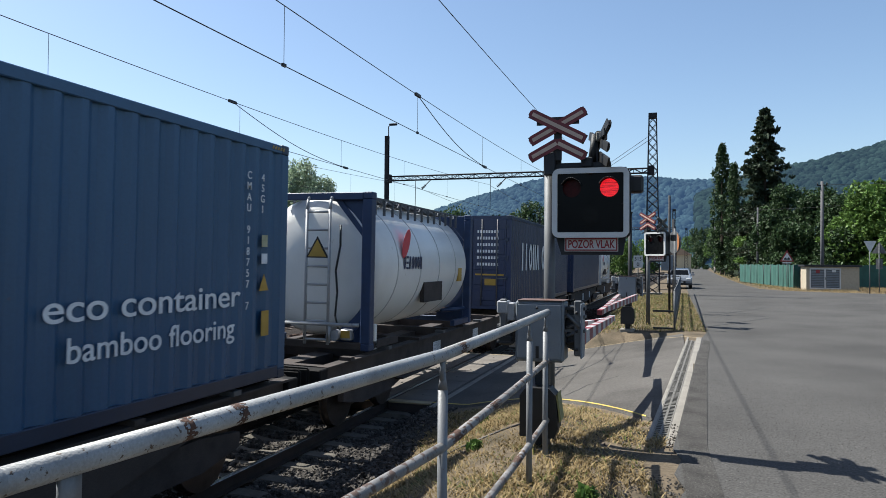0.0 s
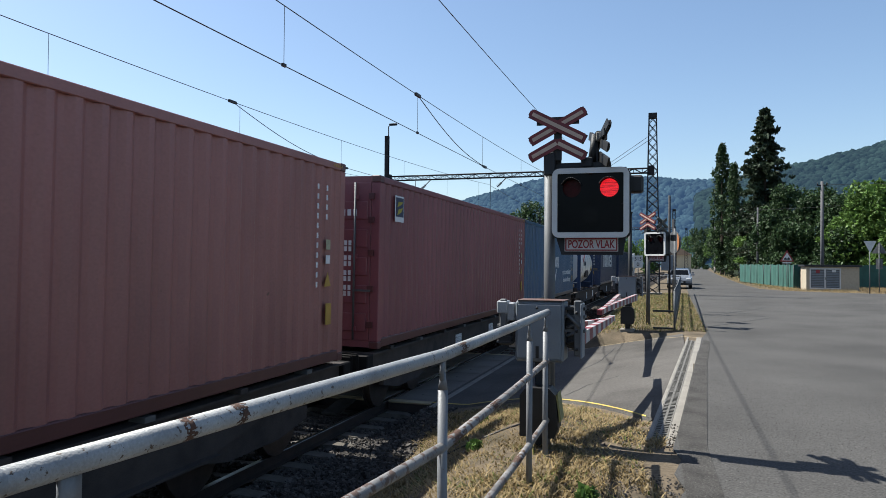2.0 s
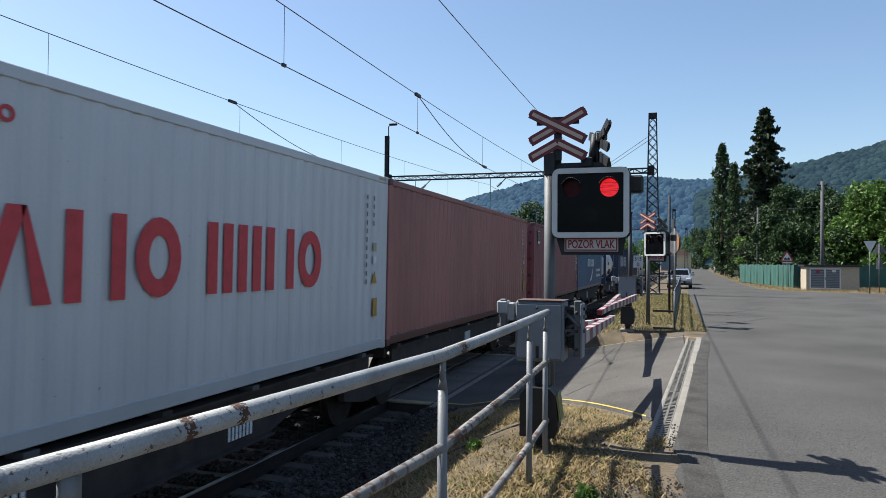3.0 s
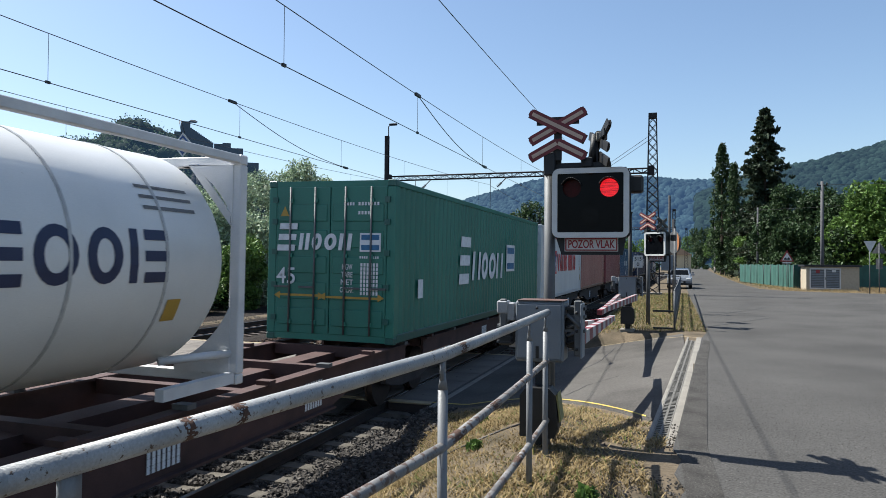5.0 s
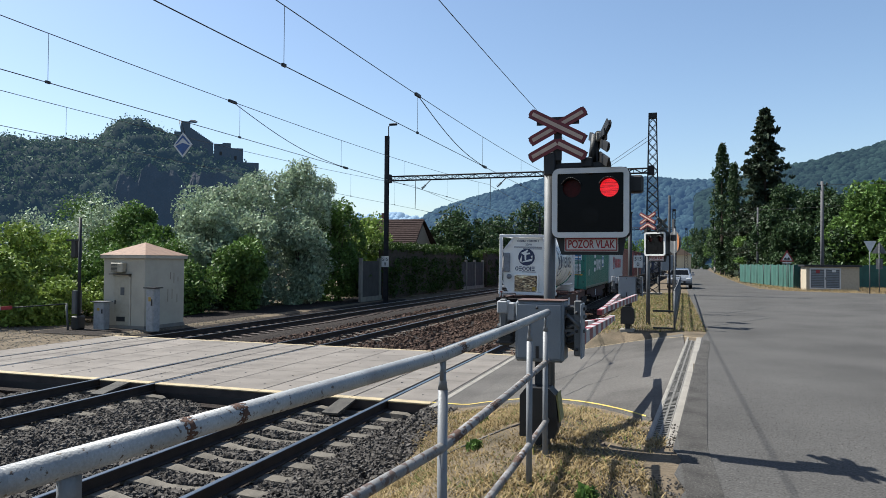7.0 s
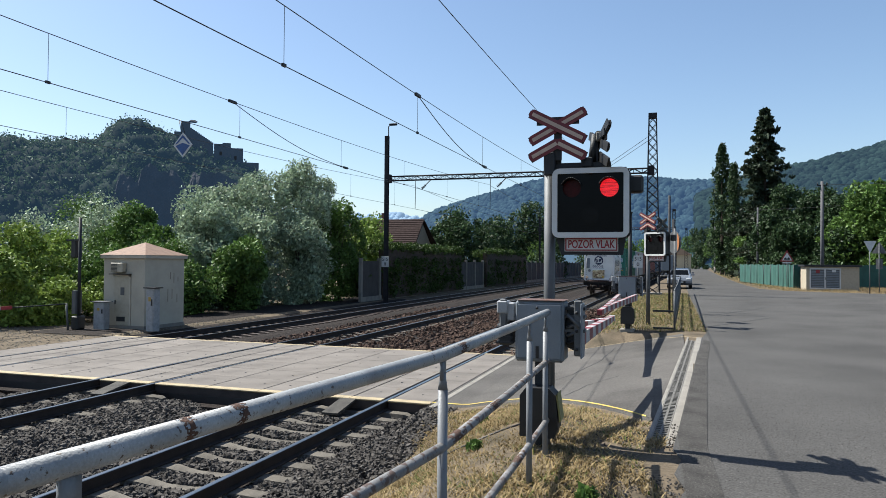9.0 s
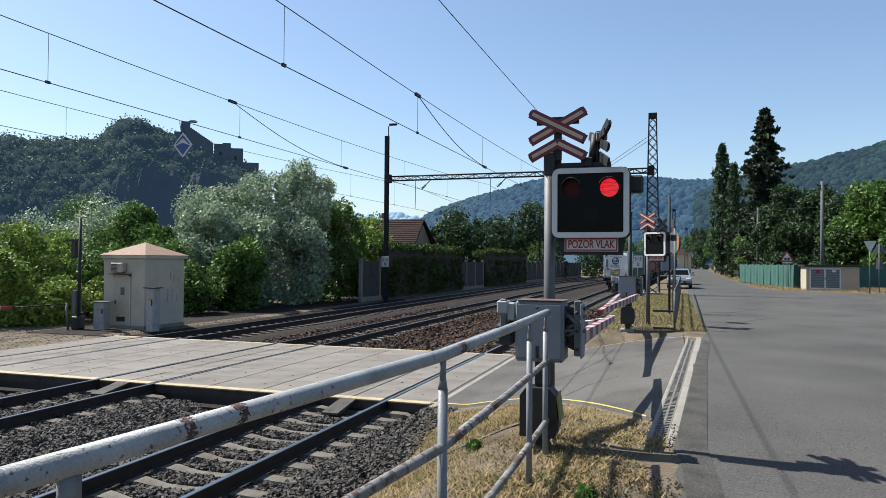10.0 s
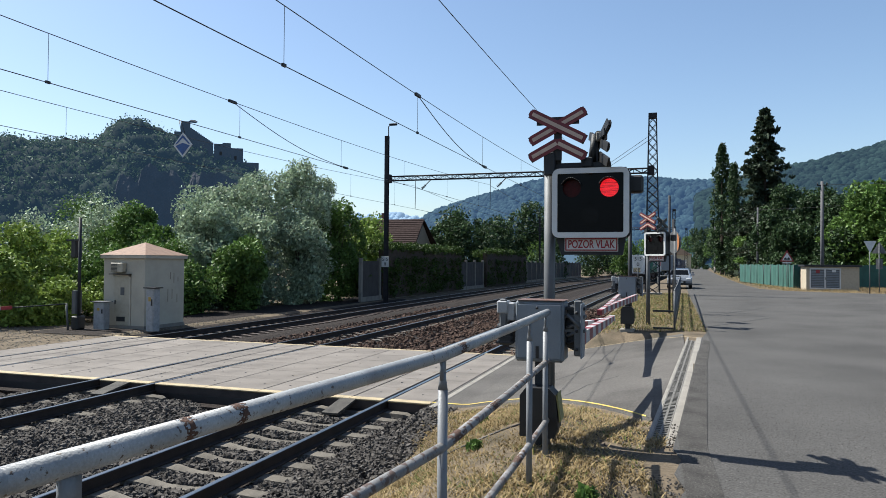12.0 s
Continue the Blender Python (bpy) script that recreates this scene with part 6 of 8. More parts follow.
def overhead():
    """Contact wire, carrying wire and droppers over each track."""
    for c, zc, zm, first, jump in ((X1, 5.71, 6.66, 9.8, (16.0, 22.5)), (X2, 5.93, 6.86, 10.25, (16.1, 23.0)), (X3, 6.0, 6.92, 9.4, None)):
        line = thing("overhead_line", pose(0, 0, 0), "overhead contact wire with carrying wire and droppers above the track", "overhead line", "overhead lines")
        def z_low(y):
            return zc + 0.004 * (y - 8)
        def z_up(y):
            return zm + 0.00085 * (y - 14.0) ** 2
        ys = [-14 + 2 * i for i in range(30)]
        part("contact_wire", wire("", [(track_x(c, y), y, z_low(y)) for y in ys], 0.009, ""), M_WIRE, line)
        part("carrying_wire", wire("", [(track_x(c, y), y, z_up(y)) for y in ys], 0.009, ""), M_WIRE, line)
        far = [44 + 6 * i for i in range(15)]
        part("contact_wire", wire("", [(track_x(c, y), y, z_low(44)) for y in far], 0.012, ""), M_WIRE, line)
        part("carrying_wire", wire("", [(track_x(c, y), y, zm + 0.0008 * (y - 74) ** 2) for y in far], 0.012, ""), M_WIRE, line)
        y = first - 12.4
        while y < 43:
            part("dropper", wire("", [(track_x(c, y), y, z_low(y)), (track_x(c, y), y, z_up(y))], 0.005, ""), M_WIRE, line)
            boxpart("clamp", (track_x(c, y) - 0.02, track_x(c, y) + 0.02, y - 0.05, y + 0.05, z_low(y) - 0.02, z_low(y) + 0.03), M_WIRE, line)
            y += 6.2
        part("support", wire("", [(track_x(c, 44), 44, z_low(44)), (track_x(c, 44) + 0.02, 44, 8.12)], 0.02, ""), M_MAST, line)
        if jump:
            a, b = jump
            pts = []
            for i in range(13):
                t = i / 12
                yy = a + (b - a) * t
                zz = z_up(a) + (z_low(b) - z_up(a)) * t - 0.22 * math.sin(math.pi * t)
                pts.append((track_x(c, yy), yy, zz))
            part("jumper_wire", wire("", pts, 0.011, ""), M_WIRE, line)
            for yy, zz in ((a, z_up(a)), (b, z_low(b))):
                boxpart("jumper_clamp", (c - 0.03, c + 0.03, yy - 0.16, yy + 0.16, zz - 0.035, zz + 0.035), M_WIRE, line)
    fe = thing("feeder_wire", pose(0, 0, 0), "single thin feeder wire strung along the line", "wire")
    part("wire", wire("", [(-4.0, y, 7.35 + 0.0006 * (y - 14) ** 2) for y in range(-14, 45, 3)], 0.009, ""), M_WIRE, fe)
    st = thing("tie_wires", pose(0, 0, 0), "pair of thin tie wires from the lattice mast", "wire")
    for dz in (0.0, 0.25):
        part("wire", wire("", [(-1.2, 44, 10.1 + dz), (-7.0, 60, 9.3 + dz)], 0.015, ""), M_WIRE, st)
    # blue diamond board hung on the contact wire
    d = thing("diamond_board", pose(X2 + 0.1, 14.0, 5.36), "blue diamond-shaped railway board with white border hung on a wire", "railway sign")
    up = on_end(0, 0, 0)
    part("board", polyplate(bmnew(), [(0, -0.30), (0.27, 0), (0, 0.30), (-0.27, 0)], 0.012, up), M_WHITE, d)
    part("blue_field", polyplate(bmnew(), [(0, -0.24), (0.20, -0.02), (0.0, 0.05), (-0.20, -0.02)], 0.004, on_end(0, -0.013, 0)), mat("board_blue", (0.014, 0.063, 0.21), rough=0.4), d, "blue field")
    part("blue_chevron", polyplate(bmnew(), [(-0.21, 0.02), (0, 0.24), (0.21, 0.02), (0.17, 0.02), (0, 0.17), (-0.17, 0.02)][::-1], 0.004, on_end(0, -0.013, 0)), mat("board_blue", (0.014, 0.063, 0.21)), d, "blue chevron")
    for s in (-1, 1):
        tubepart("hanger", (s * 0.05, 0, 0.28), (s * 0.02 - 0.1, 0, 0.60), 0.008, M_WIRE, d, n=6)


# ---- the relay hut ----
def hut():
    h = thing("relay_hut", pose(-20.22, 23.35, -0.06), "small cream relay hut with a pale brown pyramid roof", "hut")
    bm = bmnew()
    box(bm, -0.98, 0.98, -1.15, 1.15, 0, 2.72, 0.01)
    part("wall", bm, M_HUT, h)
    boxpart("plinth", (-1.01, 1.01, -1.18, 1.18, -0.1, 0.12), M_CONCRETE, h)
    boxpart("eave", (-1.08, 1.08, -1.25, 1.25, 2.72, 2.86), M_HUT, h, bevel=0.015)
    bm = bmnew()
    a = [bm.verts.new(p) for p in ((-1.1, -1.27, 2.862), (1.1, -1.27, 2.862), (1.1, 1.27, 2.862), (-1.1, 1.27, 2.862))]
    top = bm.verts.new((0, 0, 3.38))
    for i in range(4):
        bm.faces.new((a[i], a[(i + 1) % 4], top))
    bm.faces.new(a[::-1])
    part("roof", bm, M_HUTROOF, h)
    d = boxpart("door", (-0.42, 0.28, -1.19, -1.15, 0.14, 2.02), mat("hut_door", (0.364, 0.329, 0.252), rough=0.6, vary=0.12), h, "cream steel door", 0.008)
    for dims in ((-0.48, -0.42, -1.185, -1.15, 0.12, 2.08), (0.28, 0.34, -1.185, -1.15, 0.12, 2.08), (-0.48, 0.34, -1.185, -1.15, 2.02, 2.08)):
        boxpart("door_frame", dims, M_HUT, h)
    boxpart("vent", (-0.3, 0.1, -1.2, -1.185, 0.28, 0.46), M_DARKGREY, d, "dark vent grille")
    boxpart("door_handle", (-0.38, -0.35, -1.22, -1.19, 0.95, 1.1), M_BLACK, d)
    boxpart("door_sign", (-0.12, 0.06, -1.196, -1.19, 1.3, 1.6), M_GALV, d)
    boxpart("canopy", (-0.55, 0.36, -1.36, -1.15, 2.10, 2.13), M_DARKGREY, h, "thin canopy")
    ac = boxpart("air_conditioner", (-0.45, 0.12, -1.38, -1.15, 2.18, 2.55), mat("hut_door", (0.364, 0.329, 0.252)), h, "wall air conditioner", 0.02)
    for k in range(6):
        boxpart("slat", (-0.42, -0.12, -1.39, -1.38, 2.22 + k * 0.05, 2.245 + k * 0.05), M_DARKGREY, ac)
    for k, (yy, zz, l) in enumerate(((0.3, 1.9, 0.3), (0.5, 1.75, 0.4), (0.15, 1.0, 0.5), (0.4, 1.1, 0.4), (0.7, 0.95, 0.35), (0.75, 1.8, 0.2))):
        boxpart("scrawl", (0.981, 0.984, yy, yy + 0.035, zz, zz + l), mat("scrawl_grey", (0.175, 0.14, 0.105)), h, "grey scrawled mark")
    for x, y, w, dp, hh, nm, lb in ((-20.85, 21.75, 0.5, 0.3, 1.05, "cable_cabinet", "small grey cable cabinet beside the hut"), (-18.62, 21.95, 0.34, 0.35, 1.62, "meter_cabinet", "narrow pale grey meter cabinet with a flat hood")):
        c = thing(nm, pose(x, y, -0.08), lb, "cabinet")
        boxpart("body", (-w / 2, w / 2, -dp / 2, dp / 2, 0, hh), mat("pale_grey", (0.294, 0.301, 0.308), rough=0.5), c, bevel=0.012)
        boxpart("hood", (-w / 2 - 0.08, w / 2 + 0.1, -dp / 2 - 0.08, dp / 2 + 0.05, hh, hh + 0.04), M_DARKGREY if hh > 1.2 else M_GALV, c)
        boxpart("door", (-w / 2 + 0.03, w / 2 - 0.03, -dp / 2 - 0.012, -dp / 2, 0.1, hh - 0.06), mat("pale_grey", (0.294, 0.301, 0.308)), c)
        boxpart("lock", (w / 2 - 0.1, w / 2 - 0.05, -dp / 2 - 0.03, -dp / 2 - 0.012, hh * 0.6, hh * 0.75), M_BLACK, c)
        boxpart("label_plate", (-0.06, 0.05, -dp / 2 - 0.016, -dp / 2 - 0.012, hh * 0.7, hh * 0.8), mat("label_yellow", (0.504, 0.294, 0.021)), c, "small warning label")
    s = thing("far_signal", pose(-21.5, 21.3, -0.08), "dark crossing signal on a post seen from behind, beside the hut", "crossing signal", "signals of the crossing")
    tubepart("pole", (0, 0, 0), (0, 0, 4.3), 0.06, M_DARKGREY, s, n=12)
    boxpart("lamp_box", (-0.40, -0.16, -0.05, 0.3, 2.75, 3.42), M_BLACK, s, bevel=0.03)
    boxpart("lamp_shelf", (-0.6, 0.0, -0.08, 0.12, 3.40, 3.46), M_DARKGREY, s)
    boxpart("counterweight", (-0.20, 0.14, -0.20, 0.20, 0.02, 0.55), M_BLACK, s, bevel=0.05)
    boxpart("drive_case", (-0.2, -0.02, -0.15, 0.15, 0.62, 1.5), M_GALV, s, "grey drive case")
    b = thing("barrier_boom", pose(0, 0, 0), "lowered red and white barrier boom", "barrier")
    tubepart("boom_root", (-21.7, 20.9, 0.93), (-21.76, 18.65, 0.92), 0.02, M_DARKGREY, b, n=8)
    for i in range(5, 12):
        y = 20.9 - i * 0.45
        boxpart("boom", (-21.78, -21.75, y - 0.45, y, 0.86, 0.98), (M_WHITE, M_RED)[i % 2], b)
    tubepart("boom_post", (-21.6, 20.9, -0.1), (-21.7, 20.9, 0.95), 0.04, M_GALV, b)


# ---- plants ----
def leafcloud(blobs, size, seed, flat=0.0):
    """Many small leaf blades on the skin and inside of uneven lumps, with oversized inner ones added to block light."""
    rs = np.random.RandomState(seed)
    C, A, B = [], [], []
    for cx, cy, cz, rx, ry, rz, n in blobs:
        d = rs.normal(size=(n, 3))
        d /= np.linalg.norm(d, axis=1)[:, None]
        r = rs.uniform(0.35, 1.0, n) ** 0.45 * (1 + 0.16 * np.sin(d[:, 0] * 7 + cx) * np.cos(d[:, 2] * 6 + cy))
        p = d * r[:, None] * np.array([rx, ry, rz]) + np.array([cx, cy, cz])
        u = rs.normal(size=(n, 3)) + np.array([0, 0, -flat])
        u /= np.linalg.norm(u, axis=1)[:, None]
        v = np.cross(u, rs.normal(size=(n, 3)))
        v /= np.linalg.norm(v, axis=1)[:, None] + 1e-9
        s = size * rs.uniform(0.6, 1.4, n)[:, None]
        # A few leaves are pulled inwards and enlarged as occluders, to darken the inside.
        inner = rs.uniform(size=n) < 0.06
        p[inner] = (p[inner] - (cx, cy, cz)) * 0.62 + (cx, cy, cz)
        s[inner] *= 2.4
        C.append(p)
        A.append(u * s)
        B.append(v * s * 0.55)
    C, A, B = np.concatenate(C), np.concatenate(A), np.concatenate(B)
    V = np.stack([C - A, C + B, C + A, C - B], 1).reshape(-1, 3)
    F = np.arange(len(V)).reshape(-1, 4)
    return V, F


def broadleaf(name, x, y, z, h, w, n, size, material, label, seed, trunk=0.25, low=0.15):
    rs = random.Random(seed)
    t = thing(name, pose(x, y, z), label, "tree" if name.endswith("tree") else "bush", "")
    bm = bmnew()
    tube(bm, (0, 0, -0.3), (0.1, 0, h * 0.45), trunk * h * 0.06 + 0.03, trunk * h * 0.035 + 0.02, n=8)
    k = 7
    blobs = []
    for i in range(k + 6):
        a = rs.uniform(0, 6.28)
        zz = h * (low + (0.95 - low) * (i + 0.5) / (k + 6))
        f = math.sin(math.pi * min(1, max(0.12, (zz / h - low) / (1.05 - low)))) ** 0.6
        rr = w * 0.5 * f * rs.uniform(0.35, 0.7)
        px, py = math.cos(a) * rr, math.sin(a) * rr
        s = w * rs.uniform(0.2, 0.33) * (0.55 + 0.45 * f)
        blobs.append((px, py, zz, s, s, s * rs.uniform(0.7, 1.05), int(n / (k + 6))))
        tube(bm, (0.05, 0, min(zz * 0.6, h * 0.42)), (px * 0.8, py * 0.8, zz), 0.02 * h * 0.2 + 0.012, 0.008, n=5)
    for i in range(14):
        a, q = rs.uniform(0, 6.28), w * 0.45 * rs.random() ** 0.6
        zz = h * (0.98 - 0.5 * (q / (w * 0.5)) ** 2) * rs.uniform(0.84, 1.0)
        px, py, up = math.cos(a) * q, math.sin(a) * q, rs.uniform(0.05, 0.11) * h
        blobs.append((px, py, zz, w * 0.05, w * 0.05, up, int(n / 90)))
        tube(bm, (px * 0.8, py * 0.8, zz - up * 2), (px, py, zz + up), 0.012, 0.004, n=4)
    part("trunk", bm, M_BARK, t)
    V, F = leafcloud(blobs, size, seed)
    arrays("crown", V, F, material, t)
    return t


def conifer(x, y, z, h, w, label, seed, material, column=False):
    rs = random.Random(seed)
    t = thing("conifer_tree" if not column else "poplar_tree", pose(x, y, z), label, "tree", "")
    bm = bmnew()
    tube(bm, (0, 0, -0.3), (0, 0, h * 0.97), h * 0.012 + 0.1, 0.03, n=8)
    blobs = []
    steps = int(h * 2.4)
    for i in range(steps):
        f = i / steps
        zz = h * (0.06 + 0.93 * f)
        if column:
            reach = w * 0.5 * math.sin(math.pi * min(0.97, 0.12 + 0.86 * f)) ** 0.7
            for k in range(5):
                a = rs.uniform(0, 6.28)
                r = reach * rs.uniform(0.2, 0.8)
                blobs.append((math.cos(a) * r, math.sin(a) * r, zz, 0.42 * rs.uniform(0.6, 1.2), 0.42, 0.85, 36))
        else:
            reach = w * 0.5 * (1 - f) ** 0.7 * rs.uniform(0.35, 1.35) + 0.25
            for k in range(8):
                a = rs.uniform(0, 6.28)
                tip = Vector((math.cos(a) * reach, math.sin(a) * reach, zz - reach * 0.22))
                if k < 2:
                    tube(bm, (0, 0, zz), tip, 0.035, 0.012, n=4)
                for q in (0.35, 0.65, 0.95):
                    blobs.append((tip.x * q, tip.y * q, zz + (tip.z - zz) * q, 0.18 + 0.08 * reach, 0.18 + 0.08 * reach, 0.16 + 0.03 * reach, 20))
    part("trunk", bm, M_BARK, t)
    V, F = leafcloud(blobs, 0.17 if column else 0.20, seed, 0.5)
    arrays("crown", V, F, material, t)
    return t


L_GREY = leafmat("leaf_silver_green", (0.31, 0.39, 0.26))
L_MID = leafmat("leaf_mid_green", (0.1, 0.175, 0.04))
L_LIGHT = leafmat("leaf_light_green", (0.19, 0.27, 0.055))
L_DARK = leafmat("leaf_dark_green", (0.043, 0.076, 0.03))
L_SPRUCE = leafmat("needle_dark", (0.036, 0.054, 0.03))
L_IVY = leafmat("leaf_ivy", (0.042, 0.077, 0.014))


def blades(name, n, xr, yr, zf, tall, material, label, seed, keep=None, clump=0.0):
    """Grass: single bent blades, one piece of stuff."""
    rs = np.random.RandomState(seed)
    x, y = rs.uniform(*xr, n), rs.uniform(*yr, n)
    if clump:
        c = rs.uniform(0, 1, (n // 14 + 1, 2))
        k = rs.randint(0, len(c), n)
        x = xr[0] + (xr[1] - xr[0]) * c[k, 0] + rs.normal(0, clump, n)
        y = yr[0] + (yr[1] - yr[0]) * c[k, 1] + rs.normal(0, clump, n)
    ok = np.ones(n, bool) if keep is None else keep(x, y)
    x, y = x[ok], y[ok]
    n = len(x)
    z = np.array([zf(a, b) for a, b in zip(x, y)]) - 0.01
    h = rs.uniform(*tall, n)
    a = rs.uniform(0, 6.28, n)
    w = rs.uniform(0.004, 0.010, n)
    lean = rs.uniform(0.1, 2.4, n) * h
    dx, dy = np.cos(a), np.sin(a)
    base = np.stack([x, y, z], 1)
    side = np.stack([-dy * w, dx * w, 0 * w], 1)
    mid = base + np.stack([dx * lean * 0.4, dy * lean * 0.4, h * 0.6], 1)
    tip = base + np.stack([dx * lean, dy * lean, h * 0.95], 1)
    V = np.stack([base - side, base + side, mid + side * 0.7, mid - side * 0.7, tip], 1).reshape(-1, 3)
    i = np.arange(n) * 5
    F = np.stack([i, i + 1, i + 2, i + 3], 1).tolist() + np.stack([i + 3, i + 2, i + 4], 1).tolist()
    return tagged(arrays(name, V, F, material), label, "grass", kind="stuff")


railing()
crossing_signal(pose(-1.208, 7.32, PLATEAU + 0.045, 0, 0, 0), True, "red-flashing level crossing signal with white-bordered black panel and warning crosses")
barrier(pose(-1.25, 7.15, PLATEAU - 0.02), 1.0, (0.30, -0.34, 0.29, 4.5, 5.35, (0.98, 1.14, 0.89, 0.97)), "grey barrier machine with black counterweight and lowered striped boom")
barrier(pose(-1.17, 20.6, PLATEAU) @ pose(0, 0, 0), -1.0, (0.24, -0.22, -0.05, 6.4, 7.7, (0.82, 0.99, 0.92, 1.01)), "grey barrier machine across the ramp with lowered striped boom")
crossing_signal(pose(-0.72, 22.2, PLATEAU, 0, 0, -38), False, "level crossing signal turned away, with red and white warning cross")
_p = thing("signal_pole", pose(-1.12, 20.95, PLATEAU), "dark steel signal pole beside the barrier machine", "pole")
tubepart("shaft", (0, 0, -0.2), (0, 0, 3.3), 0.055, M_DARKGREY, _p, n=16)
boxpart("collar", (-0.08, 0.08, -0.08, 0.08, -0.05, 0.06), M_CONCRETE, _p)
boxpart("cap", (-0.07, 0.07, -0.07, 0.07, 3.3, 3.34), M_DARKGREY, _p)
lattice_mast(-1.05, 44, 10.85, 0.85, 0.42)
_m = steel_mast(-18.3, 44, 11.4, True)
number_plate(_m, 0.0, -0.18, 2.9, "515", "8")
portal(-18.2, -1.15, 44, 8.22)
_n = thing("distance_plate", pose(-1.86, 43.4, ground_z(-1.86, 43.4)), "white kilometre plate with black figures on a thin post", "railway sign")
tubepart("post", (0, 0.05, -0.2), (0, 0.05, 2.6), 0.03, M_GALV, _n)
number_plate(_n, 0.0, 0.0, 2.12, "515", "0")
for _y in (104.0, 160.0):
    steel_mast(track_x(-17.0, _y) - 3.0, _y, 9.5, False)
    lattice_mast(track_x(-1.0, _y), _y, 9.5, 0.8, 0.4)
portal(track_x(-20.0, 104), track_x(-1.0, 104), 104, 7.6)
overhead()
hut()


# ---- beyond the tracks: garden wall, house, trees ----
def garden_wall():
    """Concrete panel wall with posts and a plinth, following the bend of the line."""
    w = thing("garden_wall", pose(0, 0, 0), "dark concrete panel wall with posts along the railway", "wall", kind="structure")
    m_panel = mat("wall_panel", (0.0525, 0.049, 0.0476), rough=0.9, scale=1.5, vary=0.3, bump=0.3)
    post = panel = plinth = None
    for i in range(32):
        y = 42.6 + i * 3.0
        x, a = track_x(-19.6, y), track_turn(y)
        m = pose(x, y, -0.1, 0, 0, a)
        if i == 0:
            post = boxpart("post", (-0.1, 0.12, -0.1, 0.1, 0, 2.95), M_CONCRETE, w, "pale concrete post", 0.01)
            panel = boxpart("panel", (-0.04, 0.04, 0.1, 2.9, 0.35, 2.75), m_panel, w, "dark panel")
            plinth = boxpart("plinth", (-0.08, 0.08, 0.1, 2.9, 0.0, 0.35), M_CONCRETE, w, "pale concrete plinth")
            for o in (post, panel, plinth):
                o.matrix_basis = m
        else:
            for o in (post, panel, plinth):
                again(o, m)


def ivy(y0, y1, top, seed):
    t = thing("ivy_hedge", pose(0, 0, 0), "dense dark ivy hanging over the garden wall, sunlit on top", "hedge")
    rs = random.Random(seed)
    blobs = []
    n = int((y1 - y0) / 0.55)
    for i in range(n):
        y = y0 + (y1 - y0) * (i + 0.5) / n
        x = track_x(-19.6, y)
        for z in (0.5, 1.2, 1.9, 2.6, top - 0.35):
            blobs.append((x + rs.uniform(-0.2, 0.25), y, z, 0.45, 0.5, 0.5, 190))
        blobs.append((x - 0.7, y, top - 0.5, 0.8, 0.6, 0.45, 200))
    V, F = leafcloud(blobs, 0.075, seed, 0.4)
    arrays("leaves", V, F, L_IVY, t)
    bm = bmnew()
    box(bm, -0.3, 0.1, 0, y1 - y0, 0, top - 0.5, m=pose(track_x(-19.6, (y0 + y1) / 2), y0, 0, 0, 0, track_turn((y0 + y1) / 2)))
    part("woody_core", bm, M_BARK, t)


def house():
    h = thing("house", pose(-31.8, 77, 0), "small house with a brown tiled gable roof behind the garden wall", "house")
    boxpart("wall", (-4.2, 4.2, -3.4, 3.4, -0.2, 4.6), mat("house_plaster", (0.245, 0.21, 0.168), rough=0.9, vary=0.15), h)
    bm = bmnew()
    for s in (-1, 1):
        a = [bm.verts.new(p) for p in ((-4.5, 0, 7.6), (4.5, 0, 7.6), (4.9, s * 4.2, 4.4), (-4.9, s * 4.2, 4.4))]
        b = [bm.verts.new(v.co - Vector((0, 0, 0.22))) for v in a]
        for q in ((a[0], a[1], a[2], a[3]), (b[3], b[2], b[1], b[0]), (a[0], a[3], b[3], b[0]), (a[1], b[1], b[2], a[2]), (a[2], b[2], b[3], a[3])):
            bm.faces.new(q)
    bmesh.ops.recalc_face_normals(bm, faces=bm.faces)
    m_tile = mat("roof_tiles", (0.034, 0.023, 0.021), spec=0.08, rough=0.9, scale=3, vary=0.3)
    roof = part("roof", bm, m_tile, h)
    for s in (-1,):
        for i in range(14):
            t0, t1 = i / 14, (i + 1) / 14
            bm2 = bmnew()
            xw = 4.5 + 0.4 * t1
            y0, y1 = s * 4.2 * t0, s * 4.2 * t1
            z0, z1 = 7.6 - 3.2 * t0, 7.6 - 3.2 * t1
            q = [bm2.verts.new(p) for p in ((-xw, y0, z0 + 0.02), (xw, y0, z0 + 0.02), (xw, y1, z1 + 0.08), (-xw, y1, z1 + 0.08), (-xw, y1, z1 + 0.01), (xw, y1, z1 + 0.01))]
            bm2.faces.new(q[:4])
            bm2.faces.new((q[3], q[2], q[5], q[4]))
            part("roof_course", bm2, m_tile, roof)
    for s in (-1, 1):
        bm = bmnew()
        polyplate(bm, [(-3.4, 4.5), (3.4, 4.5), (0, 7.3)], 0.1, Matrix.Translation((s * 4.15, 0, 0)) @ Matrix(((0, 0, 1, 0), (1, 0, 0, 0), (0, 1, 0, 0), (0, 0, 0, 1))))
        part("gable", bm, mat("house_plaster", (0.245, 0.21, 0.168)), h)
    boxpart("chimney", (-1.0, -0.4, 0.3, 0.9, 6.6, 8.4), mat("chimney_brick", (0.14, 0.07, 0.049), rough=0.9), h)
    boxpart("window", (2.0, 3.2, -3.46, -3.4, 1.2, 2.6), M_BLACKGLOSS, h)


